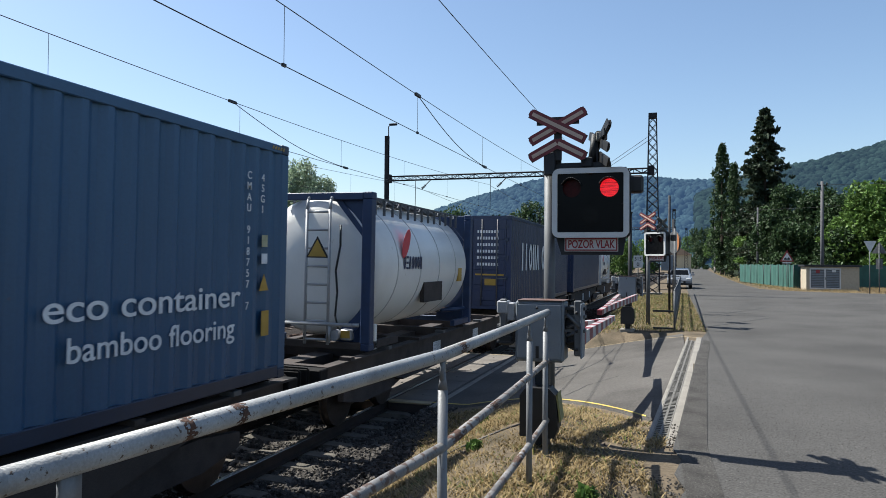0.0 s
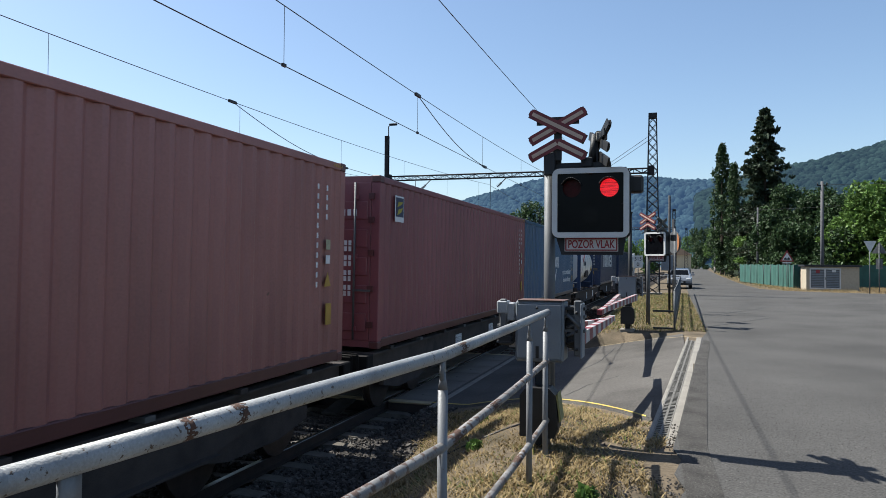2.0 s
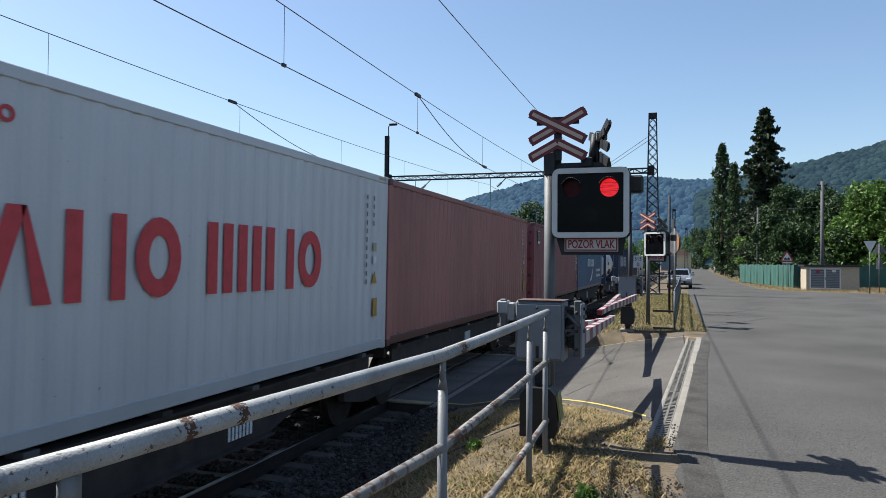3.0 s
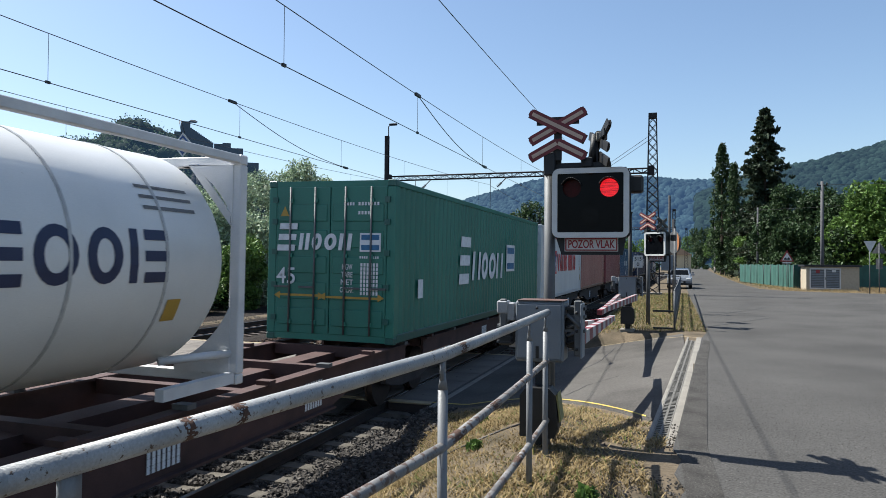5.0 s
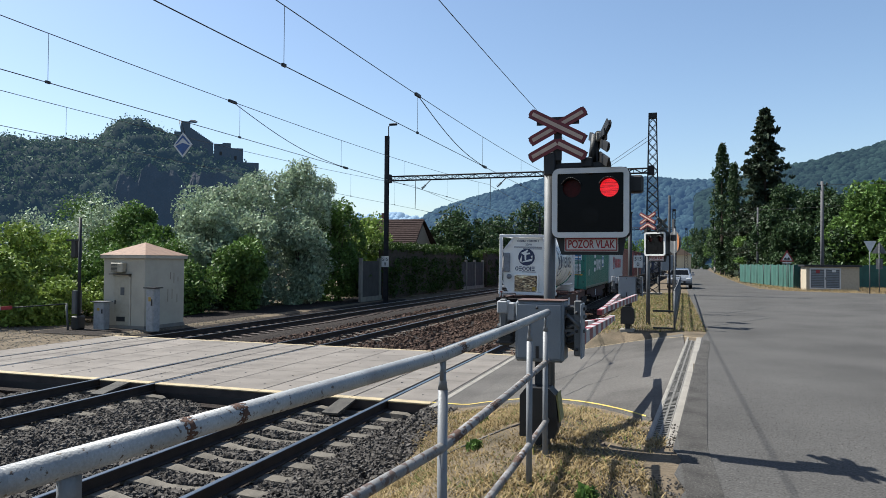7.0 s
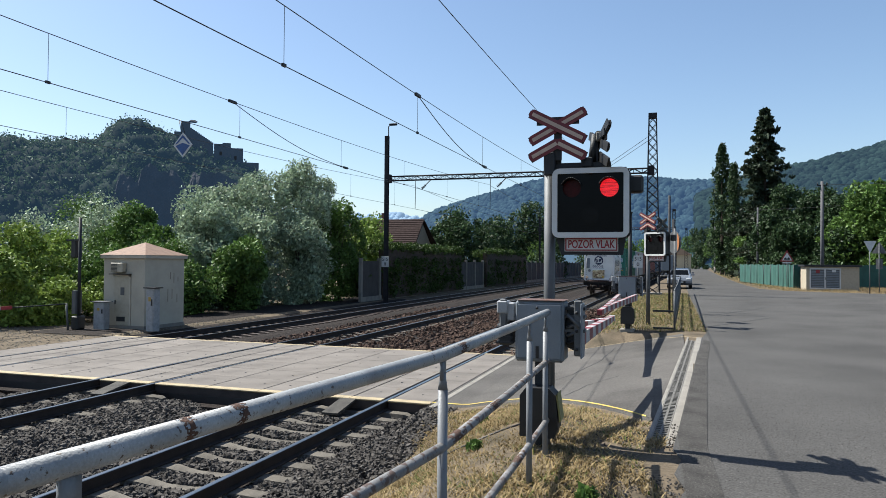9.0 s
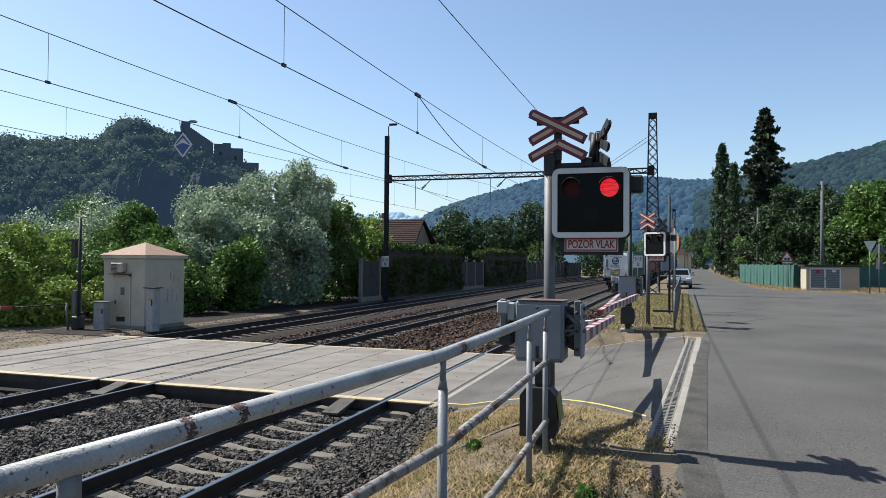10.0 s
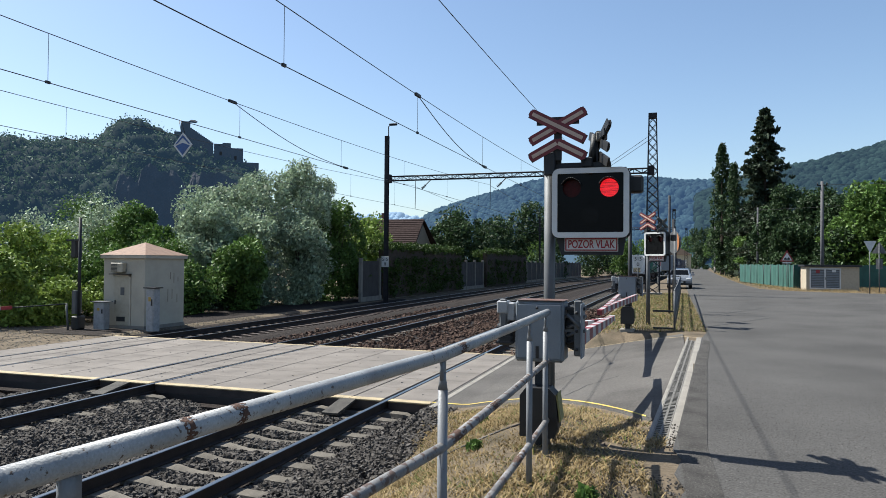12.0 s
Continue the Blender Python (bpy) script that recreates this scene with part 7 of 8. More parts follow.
garden_wall()
ivy(46.0, 64.5, 4.0, 1)
ivy(73.0, 92.0, 4.1, 2)
house()
_rs = random.Random(4)
for _i, (_x, _y, _h, _w, _m) in enumerate((
        (-28.5, 33, 5.2, 5.0, L_MID), (-26.5, 36, 6.4, 5.5, L_GREY), (-25.0, 34, 5.2, 4.6, L_GREY), (-25.0, 38.5, 7.6, 5.6, L_GREY), (-23.6, 36, 5.0, 4.2, L_GREY), (-23.2, 41, 8.4, 5.0, L_GREY),
        (-22.2, 39, 5.4, 4.0, L_GREY), (-21.6, 43.5, 6.2, 4.2, L_MID), (-22.6, 33.0, 3.4, 4.0, L_MID), (-25.6, 30.5, 3.2, 4.0, L_MID), (-30.0, 43, 6.4, 6.0, L_GREY), (-24.6, 45, 8.6, 5.0, L_GREY))):
    broadleaf("shrub_tree", _x, _y, -0.1, _h * 1.1, _w, 9500, 0.095, _m, "dense silvery green shrub, sunlit on top, dark inside", 20 + _i, low=0.02)
for _i, (_x, _y, _h, _w, _m) in enumerate(((-27.5, 24.5, 4.4, 4.4, L_LIGHT), (-26.0, 21.5, 3.2, 3.8, L_LIGHT), (-29.5, 27, 4.2, 4.6, L_LIGHT), (-24.6, 22.8, 1.9, 3.2, L_LIGHT), (-25.6, 27.2, 3.4, 4.2, L_MID), (-33.0, 30, 5.0, 5.0, L_GREY), (-36, 38, 7.0, 6.5, L_GREY), (-42, 42, 7.6, 7, L_MID), (-23.6, 25.5, 2.0, 3.0, L_LIGHT), (-30.5, 33.5, 4.6, 5.0, L_MID), (-23.2, 29.2, 2.6, 3.6, L_MID))):
    broadleaf("yellow_green_bush" if _m is L_LIGHT else "green_bush", _x, _y, -0.4, _h, _w, 7500, 0.085, _m, "leafy bush in bright sun beside the crossing" if _m is L_LIGHT else "leafy green bush behind the hut", 50 + _i, low=0.0)
for _i, (_x, _y, _h, _w, _m) in enumerate(((-23.5, 52, 6.4, 4.5, L_LIGHT), (-25, 58, 5.6, 4, L_LIGHT), (-33, 64, 6.6, 4.5, L_MID), (-22.5, 48.5, 4.6, 3.5, L_LIGHT))):
    broadleaf("young_tree", _x, _y, -0.2, _h, _w, 2600, 0.12, _m, "thin young tree with airy light green leaves", 70 + _i, low=0.1)
for _i, (_x, _y, _h, _w, _m) in enumerate(((-24.0, 82, 8.6, 7.5, L_DARK), (-22.0, 90, 8.2, 7.5, L_DARK), (-22.5, 112, 12.2, 8.5, L_DARK), (-19.5, 122, 12.8, 8, L_DARK), (-27.5, 86, 8.0, 7, L_DARK), (-23.0, 134, 9.5, 9, L_MID), (-15.5, 150, 8.6, 9, L_DARK), (-11.0, 172, 8.4, 9, L_MID), (-24, 105, 8.8, 7, L_DARK), (-14.5, 190, 12, 10, L_DARK), (-6.0, 205, 9, 9, L_MID))):
    broadleaf("dark_tree", _x, _y, -0.2, _h, _w, 5200, 0.20, _m, "dark green broadleaf tree behind the garden wall", 90 + _i, low=0.05)


# ---- the road side ----
def road_side():
    f = thing("green_fence", pose(0, 0, 0), "fence of green shade cloth on thin steel posts", "fence")
    m_cloth = mat("green_cloth", (0.021, 0.084, 0.0665), rough=0.8, scale=1.5, vary=0.25, bump=0.1)
    pts = [(6.9, 80.0), (7.6, 71.0), (8.4, 63.5), (8.9, 59.2), (13.0, 62.3), (19.0, 66.0), (26.0, 69.5), (38.0, 74.0)]
    for (xa, ya), (xb, yb) in zip(pts, pts[1:]):
        n = 3
        for i in range(n):
            a = Vector((xa + (xb - xa) * i / n, ya + (yb - ya) * i / n, PLATEAU))
            b = Vector((xa + (xb - xa) * (i + 1) / n, ya + (yb - ya) * (i + 1) / n, PLATEAU))
            d = b - a
            bm = bmnew()
            cols = 6
            prev = None
            for k in range(cols + 1):
                p = a + d * k / cols + Vector((0.03 * math.sin(k * 2.1), 0.03 * math.cos(k * 1.7), 0))
                pr = (bm.verts.new(p + Vector((0, 0, 0.08))), bm.verts.new(p + Vector((0, 0, 1.85 + 0.03 * math.sin(k * 1.3)))))
                if prev:
                    bm.faces.new((prev[0], pr[0], pr[1], prev[1]))
                prev = pr
            o = part("cloth_panel", bm, m_cloth, f, "green shade cloth")
            mod = o.modifiers.new("thick", "SOLIDIFY")
            mod.thickness = 0.01
            tubepart("fence_post", a - Vector((0, 0, 0.2)), a + Vector((0, 0, 1.86)), 0.03, M_DARKGREY, f, n=8)
    e = thing("transformer_kiosk", pose(9.36, 56.8, PLATEAU, 0, 0, 2) @ Matrix.Diagonal((0.84, 0.86, 0.97, 1.0)), "low beige utility kiosk with grey double doors, flat roof", "kiosk")
    boxpart("body", (0, 4.1, 0, 2.2, 0, 1.78), mat("kiosk_beige", (0.36, 0.31, 0.23), rough=0.85, vary=0.12), e, bevel=0.01)
    boxpart("roof", (-0.18, 4.28, -0.18, 2.4, 1.78, 1.92), M_DARKGREY, e, "flat dark roof", 0.01)
    for k in (0, 1):
        d = boxpart("door", (0.30 + k * 1.18, 1.46 + k * 1.18, -0.035, 0.0, 0.18, 1.62), M_GALV, e, "grey louvred door")
        for dims in ((0.26, 0.36), (1.40, 1.50)):
            boxpart("door_frame", (dims[0] + k * 1.18, dims[1] + k * 1.18, -0.05, -0.036, 0.12, 1.68), M_WHITE, d, "white frame")
        for zz in (0.12, 1.58):
            boxpart("door_frame", (0.37 + k * 1.18, 1.39 + k * 1.18, -0.05, -0.036, zz, zz + 0.1), M_WHITE, d, "white frame")
        for j in range(10):
            boxpart("louvre", (0.40 + k * 1.18, 1.36 + k * 1.18, -0.046, -0.036, 0.28 + j * 0.125, 0.35 + j * 0.125), M_GREYPAINT, d)
    boxpart("door_badge", (0.75, 1.05, -0.056, -0.05, 1.3, 1.55), M_RED, e, "red badge")
    boxpart("door_label", (2.0, 2.3, -0.056, -0.05, 1.38, 1.55), M_WHITE, e, "white label")
    boxpart("handle", (1.43, 1.49, -0.08, -0.05, 0.8, 1.0), M_BLACK, e)
    for x, y, hh, r in ((10.9, 59.5, 8.2, 0.115), (8.9, 82.5, 8.0, 0.105), (9.2, 165, 10.2, 0.14)):
        p = thing("utility_pole", pose(x, y, PLATEAU), "tall grey concrete utility pole with insulators", "utility pole", "utility poles")
        tubepart("shaft", (0, 0, -0.3), (0, 0, hh), r * 1.3, mat("pole_concrete", (0.084, 0.084, 0.091), rough=0.85, vary=0.2), p, r1=r * 0.85, n=14)
        tubepart("footing", (0, 0, -0.3), (0, 0, 1.3 if y > 70 else 0.2), r * 1.9, M_CONCRETE, p, "pale concrete foot", n=12)
        boxpart("cross_arm", (-0.35, 0.35, -0.05, 0.05, hh - 0.35, hh - 0.27), M_MAST, p)
        for s in (-0.3, 0.3):
            tubepart("insulator", (s, 0, hh - 0.27), (s, 0, hh - 0.1), 0.04, M_BLACK, p, n=8)
    for pa, pb in (((8.9, 82.5, 8.5), (26, 70, 9.6)), ((8.9, 82.5, 8.3), (9.2, 165, 10.4)), ((10.9, 59.5, 8.7), (36, 64, 10.5)), ((8.9, 82.5, 8.0), (20, 90, 8.6))):
        wv = thing("service_wire", pose(0, 0, 0), "thin slack service wire between poles", "wire", "service wires")
        pts = [tuple(pa[k] + (pb[k] - pa[k]) * i / 10 - (0.5 * math.sin(math.pi * i / 10) if k == 2 else 0) for k in range(3)) for i in range(11)]
        part("wire", wire("", pts, 0.014, ""), M_WIRE, wv)
    s = thing("warning_sign", pose(8.55, 60.0, PLATEAU), "red-bordered triangular bump warning sign on a post", "road sign")
    tubepart("post", (0, 0.03, -0.2), (0, 0.03, 2.9), 0.03, M_GALV, s, n=10)
    part("sign_edge", polyplate(bmnew(), [(-0.5, 2.1), (0.5, 2.1), (0, 2.98)], 0.012, on_end(0, 0, 0)), M_RED, s, "red triangle edge")
    part("sign_face", polyplate(bmnew(), [(-0.35, 2.19), (0.35, 2.19), (0, 2.80)], 0.006, on_end(0, -0.013, 0)), M_WHITE, s, "white field")
    part("sign_symbol", polyplate(bmnew(), [(-0.22, 2.24), (0.22, 2.24), (0.2, 2.34), (0.1, 2.44), (0.02, 2.32), (-0.02, 2.32), (-0.1, 2.44), (-0.2, 2.34)], 0.005, on_end(0, -0.02, 0)), M_BLACK, s, "black bump symbol")
    boxpart("lower_plate", (-0.32, 0.32, -0.005, 0.01, 1.96, 2.06), M_WHITE, s)
    for x, y, kind in ((12.4, 52.5, 0), (13.2, 53.5, 1)):
        g = thing("sign_post", pose(x, y, PLATEAU, 0, 0, 160 if kind else 25), "road sign seen from its grey back, on a steel post", "road sign")
        tubepart("post", (0, 0, -0.2), (0, 0, 3.3), 0.035, M_GALV, g, n=10)
        pts = [(-0.45, 3.45), (0.45, 3.45), (0, 2.65)] if kind == 0 else [(-0.45, 2.65), (0.45, 2.65), (0, 3.45)]
        part("sign_back", polyplate(bmnew(), pts[::-1] if kind == 0 else pts, 0.012, on_end(0, -0.04, 0)), M_GALV if kind else M_WHITE, g, "sign plate")
        if kind:
            boxpart("lower_plate", (-0.2, 0.2, -0.06, -0.045, 1.6, 2.3), M_GALV, g)
    # guard railing by the far verge
    r = thing("verge_railing", pose(0, 0, 0), "grey tubular railing round the verge past the crossing", "railing")
    runs = ([(0.10, 20.7), (0.30, 31.0), (0.55, 45.5)], [(-0.75, 45.6), (0.55, 45.5)])
    for run in runs:
        for z in (0.25, 0.65, 1.1):
            for (xa, ya), (xb, yb) in zip(run, run[1:]):
                tubepart("rail", (xa, ya, PLATEAU + z), (xb, yb, PLATEAU + z), 0.024, M_GALV, r, n=8)
        for (xa, ya), (xb, yb) in zip(run, run[1:]):
            n = max(1, round(math.hypot(xb - xa, yb - ya) / 2.2))
            for k in range(n + 1):
                f = k / n
                x, y = xa + (xb - xa) * f, ya + (yb - ya) * f
                tubepart("post", (x, y, PLATEAU - 0.2), (x, y, PLATEAU + 1.1), 0.03, M_GALV, r, n=10)
    for z in (0.02, 0.50):
        boxpart("stub_rail", (-0.48, 0.07, 20.68, 20.72, PLATEAU + z, PLATEAU + z + 0.05), M_DARKGREY, r)
    mi = thing("round_sign", pose(0.12, 24.0, PLATEAU), "round road sign seen edge-on, on a grey post", "road sign")
    tubepart("post", (0, 0, -0.2), (0, 0, 3.0), 0.035, M_GALV, mi, n=10)
    bm = bmnew()
    tube(bm, (-0.03, 0, 2.55), (0.0, 0.02, 2.55), 0.36, n=28)
    part("disc", bm, M_GALV, mi)
    bm = bmnew()
    tube(bm, (0.003, 0.022, 2.55), (0.008, 0.024, 2.55), 0.34, n=28)
    part("face", bm, mat("sign_orange", (0.35, 0.14, 0.056), rough=0.5), mi, "orange-red face")
    for x, y, hh in ((-0.05, 27.5, 4.4), (0.1, 29.0, 3.6)):
        p = thing("thin_post", pose(x, y, PLATEAU), "thin dark steel post on the verge", "post")
        tubepart("shaft", (0, 0, -0.2), (0, 0, hh), 0.045, M_MAST, p, n=10)
        boxpart("post_box", (-0.3, -0.02, -0.1, 0.1, 1.6, 2.9 if hh > 4 else 2.2), M_GREYPAINT, p, "grey box", 0.01)


def car(m, paint, label):
    c = thing("parked_car", m, label, "car", "parked cars")
    w = 0.86
    prof = [(-2.05, 0.35), (-2.1, 0.62), (-2.0, 0.82), (-1.15, 0.98), (-0.55, 1.42), (0.95, 1.46), (1.75, 1.02), (2.1, 0.92), (2.12, 0.4), (1.9, 0.28), (-1.9, 0.28)]
    bm = bmnew()
    prev = None
    for x, k in ((-w, 0.92), (-w + 0.12, 1.0), (w - 0.12, 1.0), (w, 0.92)):
        ring = [bm.verts.new((x * (0.86 if z > 1.2 else 1.0), y * k, 0.28 + (z - 0.28) * (k if z > 0.9 else 1))) for y, z in prof]
        if prev:
            for i in range(len(ring)):
                bm.faces.new((prev[i], ring[i], ring[(i + 1) % len(ring)], prev[(i + 1) % len(ring)]))
        else:
            bm.faces.new(ring[::-1])
        prev = ring
    bm.faces.new(prev)
    bmesh.ops.recalc_face_normals(bm, faces=bm.faces)
    part("body", bm, paint, c, smooth=False)
    glass = M_BLACKGLOSS
    bm = bmnew()
    q = [bm.verts.new(p) for p in ((-0.66, -1.11, 1.03), (0.66, -1.11, 1.03), (0.58, -0.64, 1.38), (-0.58, -0.64, 1.38))]
    bm.faces.new(q)
    part("windscreen", bm, glass, c, "dark windscreen")
    for s in (-1, 1):
        boxpart("side_window", (s * 0.81 - 0.01, s * 0.81 + 0.01, -0.6, 1.0, 1.02, 1.34), glass, c)
        boxpart("headlight", (s * 0.62 - 0.18, s * 0.62 + 0.18, -2.08, -1.98, 0.62, 0.78), M_WHITE, c, "clear headlight", 0.03)
        boxpart("mirror", (s * 0.98 - 0.1, s * 0.98 + 0.1, -0.75, -0.62, 0.98, 1.1), paint, c, bevel=0.02)
        for y in (-1.3, 1.35):
            wh = part("wheel", tube(bmnew(), (s * 0.70, y, 0.31), (s * 0.88, y, 0.31), 0.31, n=20), M_BLACK, c, "black tyre")
            part("rim", tube(bmnew(), (s * 0.881, y, 0.31), (s * 0.89, y, 0.31), 0.19, n=16), M_GALV, wh)
    boxpart("grille", (-0.42, 0.42, -2.1, -2.03, 0.42, 0.58), M_BLACK, c)
    boxpart("bumper", (-0.84, 0.84, -2.12, -2.0, 0.30, 0.42), M_DARKGREY, c, bevel=0.02)
    boxpart("plate_bar", (-0.26, 0.26, -2.135, -2.12, 0.45, 0.55), M_WHITE, c)


road_side()
car(pose(0.62, 57.0, PLATEAU + 0.015), mat("car_white", (0.17, 0.185, 0.21), rough=0.25, vary=0.05, coat=0.6), "pale parked car at the road edge")
car(pose(0.9, 68.0, PLATEAU + 0.015), mat("car_dark", (0.035, 0.042, 0.056), rough=0.25, vary=0.05, coat=0.6), "dark parked car at the road edge")
_b = thing("far_house", pose(2.6, 275, PLATEAU), "distant yellowish house with an orange roof at the road's end", "house")
boxpart("wall", (-4.5, 4.5, 0, 10, 0, 5.2), mat("far_plaster", (0.5, 0.43, 0.3), rough=0.9), _b)
_bm = bmnew()
polyplate(_bm, [(-5, 5.2), (5, 5.2), (0, 8.2)], 11, on_end(0, 10.5, 0))
part("roof", _bm, mat("far_roof", (0.36, 0.25, 0.17), rough=0.8), _b)
conifer(11.2, 96, PLATEAU, 21.8, 8.4, "tall dark spruce with drooping branches", 5, L_SPRUCE)
conifer(8.4, 130, PLATEAU, 22.7, 5.0, "tall narrow dark poplar", 6, L_DARK, column=True)
conifer(9.9, 124, PLATEAU, 18.4, 3.8, "narrow dark poplar beside another", 8, L_DARK, column=True)
for _i, (_x, _y, _h, _w, _m) in enumerate(((11.2, 92, 9.0, 4.6, L_DARK), (11.0, 120, 9.5, 5.0, L_DARK), (11.6, 97, 10.0, 5.0, L_DARK), (12.8, 88, 11.2, 6.5, L_DARK), (15.0, 84, 10.2, 6.5, L_DARK), (10.4, 138, 11.0, 6.0, L_MID), (10.8, 108, 8.6, 4.2, L_MID), (11.6, 165, 11.5, 6.0, L_DARK), (12.6, 195, 13.0, 7.0, L_DARK), (12.8, 230, 15.0, 8.0, L_MID), (11.0, 262, 15.0, 7.0, L_DARK), (9.4, 292, 16.0, 8.0, L_DARK), (7.6, 325, 15.0, 8.0, L_MID), (12.0, 80, 6.2, 5.0, L_DARK), (14.8, 74, 5.4, 4.5, L_DARK), (17.0, 80, 8.8, 6.5, L_DARK), (10.4, 82, 7.4, 5.0, L_DARK), (11.0, 103, 11.0, 4.6, L_DARK), (19.5, 92, 9.0, 7, L_DARK))):
    broadleaf("dark_tree", _x, _y, PLATEAU - 0.2, _h, _w, 6500, 0.16, _m, "dark leafy tree behind the green fence", 140 + _i, low=0.03)
for _i, (_x, _y, _h, _w) in enumerate(((18.0, 73, 9.6, 8.0), (22.5, 76, 11.0, 9.0), (20.5, 70, 7.6, 6.5), (27, 80, 12.0, 10), (16.2, 76, 7.0, 5.5))):
    broadleaf("walnut_tree", _x, _y, PLATEAU - 0.2, _h, _w, 11000, 0.17, L_MID, "full sunlit green tree behind the fence", 160 + _i, low=0.08)


# ---- hills ----
def lerp(table, v):
    for (a, b), (c, d) in zip(table, table[1:]):
        if v <= c:
            return b + (d - b) * max(0.0, (v - a) / (c - a))
    return table[-1][1]


def lumps(pts, seed):
    """Rounded uneven tree crowns: low domes, shaded smooth."""
    rs = np.random.RandomState(seed)
    ring, base, faces = 7, [], []
    for r, z in ((1.0, -0.3), (0.95, 0.35), (0.55, 0.85)):
        base += [(r * math.cos(2 * math.pi * i / ring), r * math.sin(2 * math.pi * i / ring), z) for i in range(ring)]
    base.append((0, 0, 1.05))
    for k in range(2):
        faces += [(k * ring + i, k * ring + (i + 1) % ring, (k + 1) * ring + (i + 1) % ring, (k + 1) * ring + i) for i in range(ring)]
    tri = [(2 * ring + i, 2 * ring + (i + 1) % ring, 3 * ring) for i in range(ring)]
    B = np.array(base)
    n = len(pts)
    P = np.array([p[:3] for p in pts])
    S = np.array([p[3] for p in pts])
    V = (B[None] * (1 + rs.uniform(-0.22, 0.22, (n, len(base), 1)))) * S[:, None, None] * np.array([1, 1, 1.15]) + P[:, None, :]
    off = len(base) * np.arange(n)[:, None, None]
    F = (np.array(faces)[None] + off).reshape(-1, 4).tolist() + (np.array(tri)[None] + off).reshape(-1, 3).tolist()
    return V.reshape(-1, 3), F


def hill(name, crest, d0, d1, material, tree_mat, trees, size, label, seed, rock=None, drop=0.3, fine=False):
    """A wooded slope between two distances, its crest given by bearing and height angle."""
    a0, a1 = crest[0][0], crest[-1][0]
    na, nr = 70, 16
    def point(a, r):
        d = d0 + (d1 - d0) * r
        top = math.tan(radians(lerp(crest, a) - drop)) * d1 + EYE.z
        s = (1 - (1 - r) ** 1.5)
        z = -3 + (top + 3) * s
        x, y = d * math.sin(radians(a)), d * math.cos(radians(a))
        z += (noise.noise((x * 0.02, y * 0.02, seed)) * 0.07 * top + noise.noise((x * 0.06, y * 0.06, seed)) * 0.03 * top) * math.sin(math.pi * r)
        return Vector((x, y, z))
    V, F = [], []
    for i in range(na + 1):
        a = a0 + (a1 - a0) * i / na
        for j in range(nr + 1):
            V.append(point(a, j / nr))
        V.append(point(a, 1.0) + Vector((math.sin(radians(a)) * d1 * 0.3, math.cos(radians(a)) * d1 * 0.3, -40)))
    w = nr + 2
    for i in range(na):
        for j in range(nr + 1):
            F.append((i * w + j, (i + 1) * w + j, (i + 1) * w + j + 1, i * w + j + 1))
    h = arrays(name, V, F, material, smooth=True)
    tagged(h, label, "hill", kind="structure")
    rs = random.Random(seed)
    blobs = []
    while len(blobs) < trees:
        a, r = rs.uniform(a0, a1), rs.uniform(0.08, 1.0)
        if rock and rock(a, r, rs):
            continue
        p = point(a, r)
        s = size * rs.uniform(0.6, 1.3) * (0.5 if r > 0.9 else 1)
        blobs.append((p.x, p.y, p.z + s * 0.35, s, s, s * 1.1, 95))
    # With fine, crown cores take the darker slope colour as painted inner shade.
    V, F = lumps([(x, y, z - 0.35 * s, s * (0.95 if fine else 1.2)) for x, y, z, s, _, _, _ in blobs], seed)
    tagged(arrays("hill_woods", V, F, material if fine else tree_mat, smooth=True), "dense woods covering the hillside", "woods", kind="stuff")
    if fine:
        V, F = leafcloud([(x, y, z, s * 1.12, s * 1.12, s * 1.25, k) for x, y, z, s, _, _, k in blobs], size * 0.13, seed)
        tagged(arrays("hill_leaves", V, F, tree_mat), "leafy outlines of the hillside woods", "woods", kind="stuff")
    return point


# Slope, rock, castle and hill leaves glow faintly blue in place of haze.
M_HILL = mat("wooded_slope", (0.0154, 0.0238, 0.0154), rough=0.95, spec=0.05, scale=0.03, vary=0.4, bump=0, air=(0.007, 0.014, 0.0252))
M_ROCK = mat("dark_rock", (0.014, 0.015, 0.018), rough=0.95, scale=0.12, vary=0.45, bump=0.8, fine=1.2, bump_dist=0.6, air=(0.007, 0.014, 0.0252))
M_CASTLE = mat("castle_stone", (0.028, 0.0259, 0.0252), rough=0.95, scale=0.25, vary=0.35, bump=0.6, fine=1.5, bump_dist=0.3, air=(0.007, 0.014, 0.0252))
castle_crest = [(-58, 8.7), (-50.3, 8.0), (-48.3, 7.75), (-46.9, 7.8), (-45.1, 8.1), (-43.6, 8.5), (-43.0, 9.2), (-42.6, 9.75), (-41.2, 9.85), (-40.8, 9.65), (-39.9, 9.3), (-39.0, 8.9), (-37.8, 8.5), (-36.1, 7.9), (-34.0, 7.0), (-32.7, 6.2), (-31.6, 3.0), (-30.0, 0.4)]


def cliff(a, r, rs):
    face = -43.4 < a < -36.5 and r < 0.40
    return (face and rs.random() < 0.94) or (-42 < a < -31 and 0.25 < r < 0.93 and r < 0.45 and rs.random() < 0.8)


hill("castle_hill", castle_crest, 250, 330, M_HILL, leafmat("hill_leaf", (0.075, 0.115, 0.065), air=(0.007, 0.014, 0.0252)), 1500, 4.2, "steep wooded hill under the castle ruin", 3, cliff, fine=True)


def polar(a, d, z=0.0):
    return Vector((d * math.sin(radians(a)), d * math.cos(radians(a)), z))


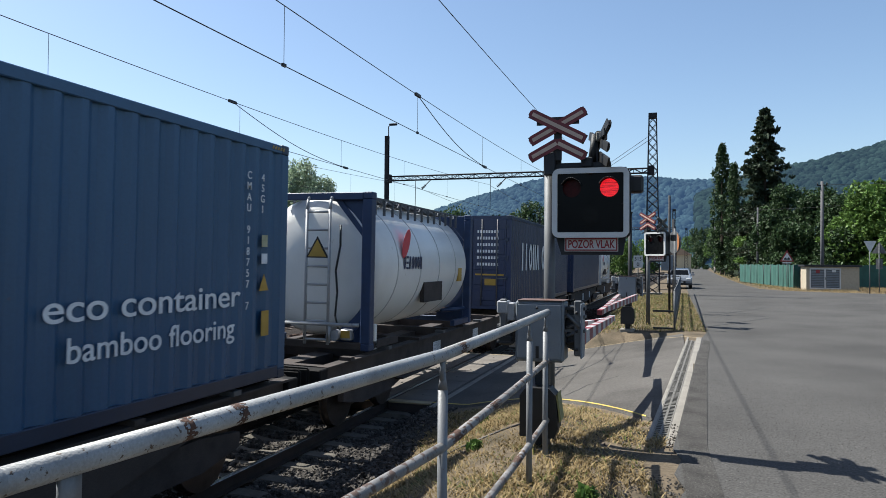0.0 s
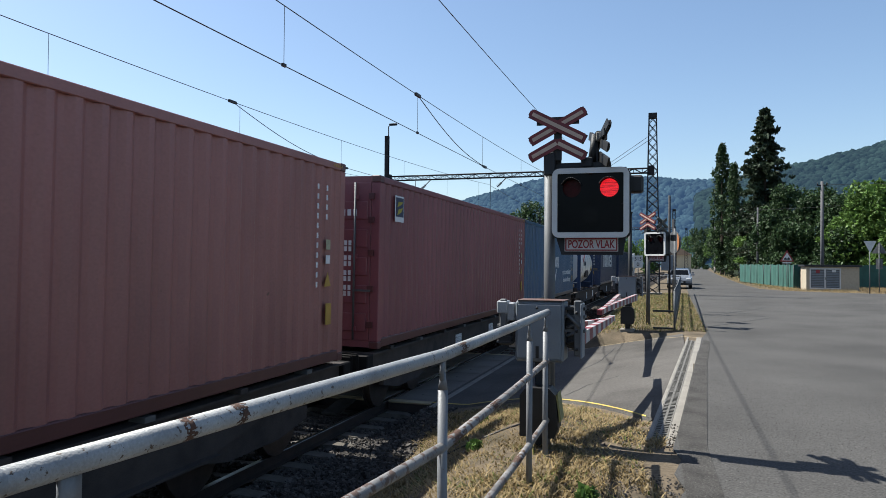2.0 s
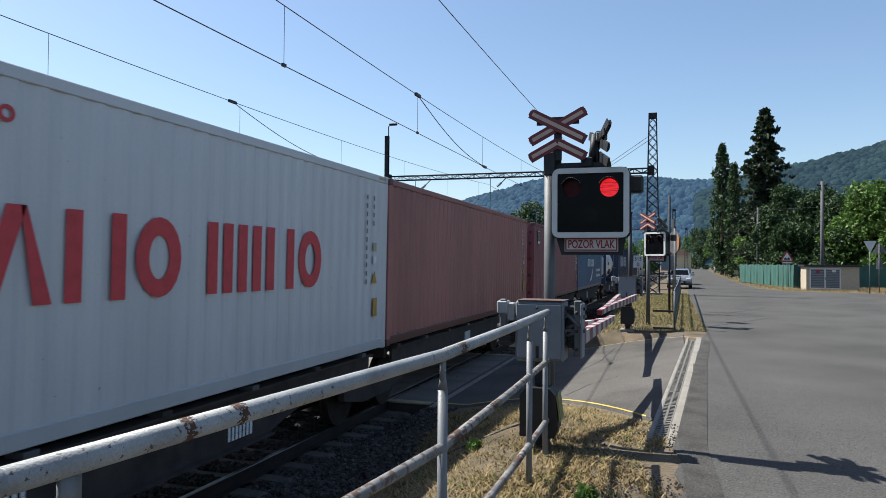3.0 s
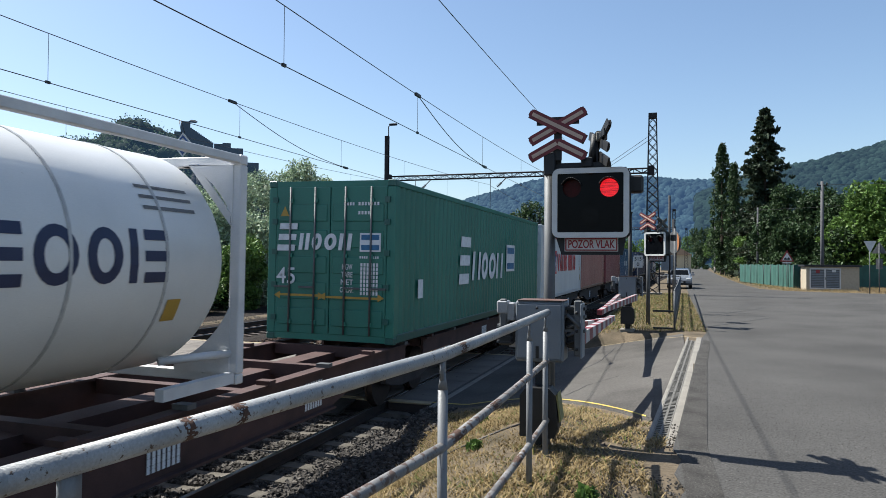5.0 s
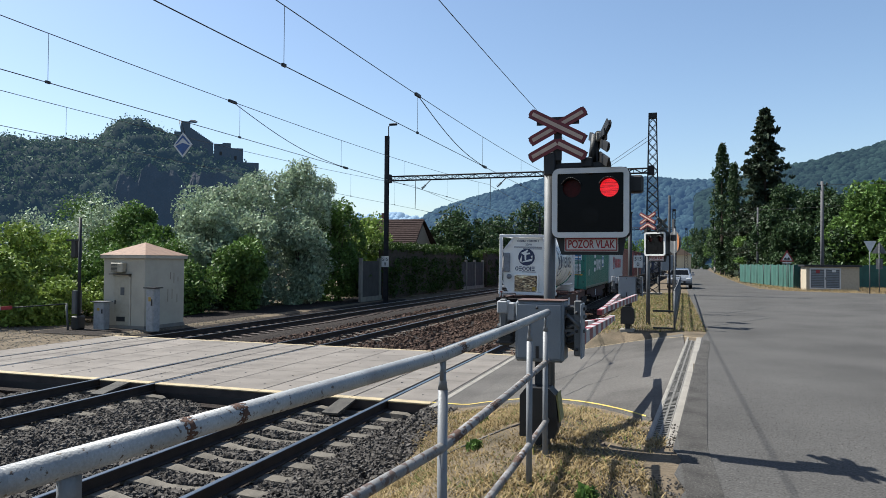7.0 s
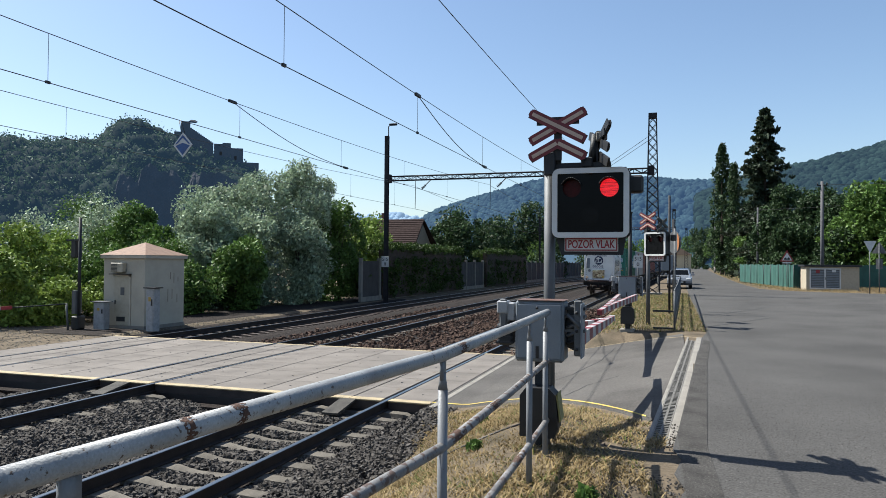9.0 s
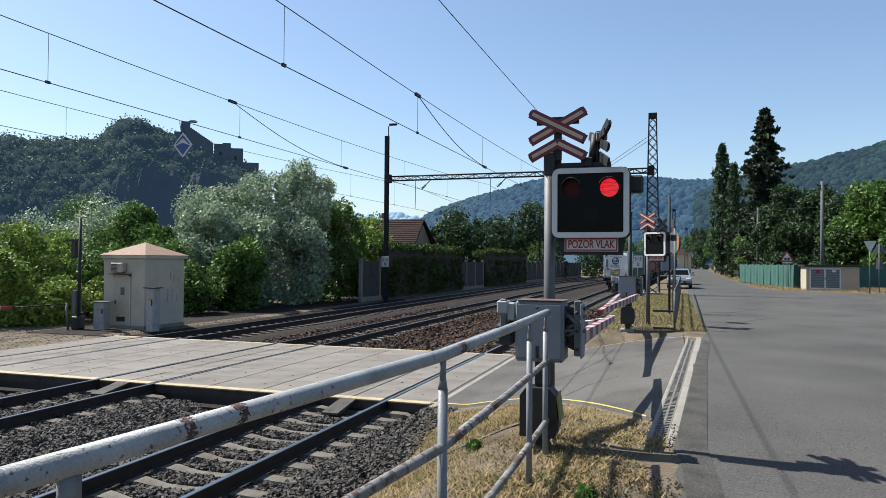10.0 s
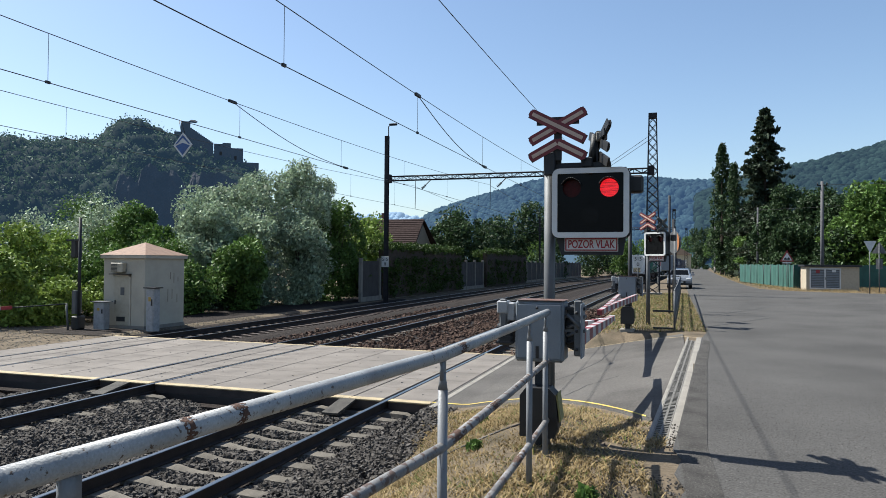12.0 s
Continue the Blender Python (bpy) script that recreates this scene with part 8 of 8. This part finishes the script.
def castle():
    """Castle ruin on the crag: keep, round-topped tower, curtain walls, rock face."""
    c = thing("castle_ruin", pose(0, 0, 0), "dark stone castle ruin with tower and broken walls on a crag", "castle")
    D = 318
    def block(name, a0, a1, e0, e1, depth, lab, jag=0):
        p, q = polar(a0, D), polar(a1, D)
        z0, z1 = math.tan(radians(e0)) * D + 2.6, math.tan(radians(e1)) * D + 2.6
        d = (q - p)
        L = d.length
        ang = math.degrees(math.atan2(d.y, d.x))
        bm = bmnew()
        rs = random.Random(int(a0 * 10))
        n = max(1, int(L / 2.5)) if jag else 1
        for i in range(n):
            box(bm, L * i / n, L * (i + 1) / n, 0, depth, z0, z1 - (rs.uniform(0, jag) if jag else 0), m=pose(p.x, p.y, 0, 0, 0, ang))
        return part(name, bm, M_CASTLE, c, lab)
    block("keep_wall", -42.8, -41.8, 8.9, 10.15, 9, "broken keep wall", 0.5)
    block("keep_turret", -41.8, -41.35, 9.3, 10.5, 4, "")
    block("keep_wall", -41.35, -40.9, 9.0, 9.95, 6, "", 0.8)
    t = block("tower", -38.55, -37.85, 8.2, 10.55, 5, "square lookout tower")
    p = polar(-38.2, D)
    bm = bmnew()
    bmesh.ops.create_cone(bm, cap_ends=True, segments=4, radius1=2.6, radius2=1.2, depth=0.8, matrix=Matrix.Translation((p.x + 2, p.y + 2, math.tan(radians(10.55)) * D + 2.9)) @ pose(0, 0, 0, 0, 0, 7))
    part("tower_roof", bm, M_CASTLE, t)
    block("curtain_wall", -39.0, -38.4, 7.6, 9.75, 7, "")
    for k in range(14):
        block("curtain_wall", -37.86 + k * 0.122, -37.86 + (k + 1) * 0.122, 7.4, 10.1 - k * 0.078, 7, "")
    block("palace_wall", -36.1, -34.85, 7.4, 9.12, 8, "", 0.7)
    block("palace_wall", -34.85, -33.92, 7.0, 8.8, 8, "", 0.4)
    block("bastion", -35.0, -32.72, 5.6, 7.72, 9, "lower bastion wall", 0.3)
    for a, e in ((-35.6, 8.6), (-34.5, 8.3), (-36.9, 8.5)):
        q = polar(a, D - 0.1)
        boxpart("window_slit", (-0.5, 0.5, -0.1, 0.1, 0, 1.6), M_BLACK, c, m=pose(q.x, q.y, math.tan(radians(e)) * D, 0, 0, -a))
    # crag: a steep bare face before the wooded slope, with a ledge running back to it
    V, F = [], []
    na, nz = 60, 16
    for i in range(na + 1):
        a = -43.9 + 12.2 * i / na
        edge = min(1.0, i / 7, (na - i) / 6)
        top = min(lerp(castle_crest, a) - 0.9, 6.6 + 1.3 * noise.noise((a * 0.8, 4, 1)) + 0.7 * noise.noise((a * 2.3, 1, 7)))
        top = 0.8 + (top - 0.8) * (0.35 + 0.65 * edge)
        for j in range(nz + 1):
            e = 0.4 + (top - 0.4) * j / nz
            d = 252 + 0.9 * e + 2.5 * noise.noise((a * 0.9, e * 0.5, 2)) + 1.2 * noise.noise((a * 2.6, e * 1.1, 5)) + 0.5 * noise.noise((a * 7.0, e * 3.0, 9))
            v = polar(a, d)
            V.append((v.x, v.y, math.tan(radians(e)) * d + 2.6))
        v = polar(a, 312)
        V.append((v.x, v.y, V[-1][2] - 1.0))
    w = nz + 2
    for i in range(na):
        for j in range(nz + 1):
            F.append((i * w + j, (i + 1) * w + j, (i + 1) * w + j + 1, i * w + j + 1))
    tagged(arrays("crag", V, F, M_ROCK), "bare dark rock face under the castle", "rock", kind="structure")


castle()
ridge = [(-31, 3.6), (-28.2, 4.0), (-25.5, 3.5), (-21.8, 3.2), (-20.0, 3.4), (-18.6, 4.2), (-15.9, 5.2), (-12.7, 6.0), (-9.7, 6.85), (-6.4, 6.9), (-0.3, 6.6), (2.6, 6.4), (5.3, 6.2), (8.0, 6.0), (30, 6.0)]
# This ridge carries its haze in a bluish base colour and a blue emission.
hill("far_ridge", ridge, 700, 1150, mat("hazy_slope", (0.042, 0.063, 0.07), rough=1.0, scale=0.01, vary=0.3, bump=0, spec=0.05, air=(0.018, 0.036, 0.072)), mat("hazy_woods", (0.018, 0.033, 0.034), spec=0.05, rough=1.0, scale=0.02, vary=0.3, bump=0, rand=0.35, air=(0.018, 0.036, 0.072)), 16000, 4.2, "distant wooded ridge, blue-green from haze put into its colour and glow", 7)
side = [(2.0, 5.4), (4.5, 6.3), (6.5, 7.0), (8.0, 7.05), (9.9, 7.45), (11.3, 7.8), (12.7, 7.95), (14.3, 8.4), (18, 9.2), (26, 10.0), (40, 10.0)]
# Weaker haze on the nearer ridge, again as constant blue emission.
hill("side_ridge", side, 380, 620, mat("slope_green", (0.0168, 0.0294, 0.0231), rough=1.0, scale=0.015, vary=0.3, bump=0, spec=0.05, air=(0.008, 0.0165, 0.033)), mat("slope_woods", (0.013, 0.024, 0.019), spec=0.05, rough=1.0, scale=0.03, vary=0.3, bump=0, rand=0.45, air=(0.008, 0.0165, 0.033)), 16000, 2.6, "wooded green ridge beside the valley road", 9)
far = [(-60, 2.0), (-31, 4.2), (-29, 4.6), (-27.0, 4.3), (-24, 3.7), (-21.5, 4.05), (-19.5, 3.5), (-16, 2.5), (-5, 2.0)]
# Haze over the farthest mountain is its pale blue colour, made to emit.
hill("farthest_ridge", far, 2200, 2900, mat("blue_distance", (0.112, 0.168, 0.238), rough=1.0, scale=0.003, vary=0.2, bump=0, emit=0.8), mat("blue_distance_woods", (0.112, 0.168, 0.238), rough=1.0, scale=0.01, vary=0.2, bump=0, emit=0.8), 1500, 14.0, "mountain far down the valley, pale blue haze put into its colour and glow", 11)


# ---- grass ----
def verge_keep(x, y):
    f = np.clip((x + 3.2) / 2.9, 0, 1) ** 2
    patch = np.sin(x * 5.1 + 1.3 * np.sin(y * 2.7)) + np.sin(y * 4.3 + 1.7 * np.sin(x * 3.1)) + 0.8 * np.sin(x * 13.0 + y * 11.0)
    patch += np.random.RandomState(len(x)).uniform(-1.6, 1.6, len(x))
    return (patch > -0.7) & (x < -0.15 - 0.1 * np.sin(y * 3)) & (y < CROSS0 - 0.2 - 3.0 * f) & (x > -3.9 + 0.3 * np.sin(y * 2.1))


M_STRAW = leafmat("dry_grass", (0.27, 0.2, 0.095), 0.4)
M_GREENGRASS = leafmat("green_grass", (0.098, 0.119, 0.028), 0.4)
blades("dry_grass", 95000, (-3.9, 0.0), (2.4, 11.8), lambda x, y: ground_z(x, y), (0.015, 0.065), M_STRAW, "short dry yellowed grass on the bank", 1, verge_keep)
blades("green_grass", 14000, (-3.9, 0.0), (2.4, 11.8), lambda x, y: ground_z(x, y), (0.015, 0.06), M_GREENGRASS, "sparse green grass tufts on the bank", 2, verge_keep, 0.06)
blades("verge_grass", 12000, (-2.6, 0.95), (20.4, 46), lambda x, y: ground_z(x, y), (0.04, 0.13), M_GREENGRASS, "green and yellow grass on the verge past the crossing", 3)
blades("verge_grass", 20000, (-2.6, 0.95), (20.4, 46), lambda x, y: ground_z(x, y), (0.03, 0.11), M_STRAW, "dry grass on the verge past the crossing", 4)
def far_edge(y):
    return np.interp(y, [54.8, 58.0, 66.0, 81.0, 120.0, 164.0], [7.4, 6.4, 6.25, 6.45, 7.4, 8.8])


blades("verge_grass", 15000, (6.2, 11.5), (55.0, 165), lambda x, y: PLATEAU, (0.05, 0.2), M_STRAW, "dry trampled grass between road and trees", 6, lambda x, y: (x > far_edge(y) + 0.12 * np.sin(y * 1.7)) & (x < far_edge(y) + 2.6))
blades("verge_grass", 6000, (6.2, 11.5), (55.0, 165), lambda x, y: PLATEAU, (0.05, 0.22), M_GREENGRASS, "green grass tufts between road and trees", 7, lambda x, y: (x > far_edge(y) + 0.3) & (x < far_edge(y) + 2.6), 0.3)
blades("verge_grass", 16000, (6.8, 16.5), (50.5, 80), lambda x, y: PLATEAU, (0.06, 0.28), M_STRAW, "dry grass strip along the green fence", 5, lambda x, y: (y > 53.3 - 0.33 * (x - 9)) & (x > 7.6 - (y - 60) * 0.02))


# ---- small things on the bank ----
_bm = bmnew()
_pts = []
for _i in range(25):
    _t = _i / 24
    _x = -2.55 + 1.25 * _t
    _y = 8.0 - 0.15 * math.sin(_t * 5) + (1.1 * (_t - 0.7) if _t > 0.7 else 0)
    _pts.append((_x, _y, ground_z(_x, _y) + 0.03 + (0.5 * (_t - 0.8) if _t > 0.8 else 0)))
for _a, _b2 in zip(_pts, _pts[1:]):
    tube(_bm, _a, _b2, 0.011, n=6)
tagged(link_mesh("ground_cable", _bm, M_BLACK), "loose black cable lying on the dry bank", "cable")
for _i, (_x, _y, _s) in enumerate(((-0.62, 5.55, 0.10), (-1.75, 9.3, 0.13), (-2.0, 7.3, 0.10), (-2.6, 9.9, 0.12))):
    _w = thing("weed", pose(_x, _y, ground_z(_x, _y)), "small green weed in the dry grass", "plant", "weeds on the bank")
    _bm = bmnew()
    for _k in range(5):
        tube(_bm, (0, 0, -0.02), (_s * 0.6 * math.cos(_k * 1.3), _s * 0.6 * math.sin(_k * 1.3), _s), 0.004, n=4)
    part("stem", _bm, L_MID, _w)
    _V, _F = leafcloud([(0, 0, _s * 0.6, _s * 0.9, _s * 0.9, _s * 0.6, 160)], 0.028, 300 + _i)
    arrays("leaves", _V, _F, L_MID, _w)


motions()
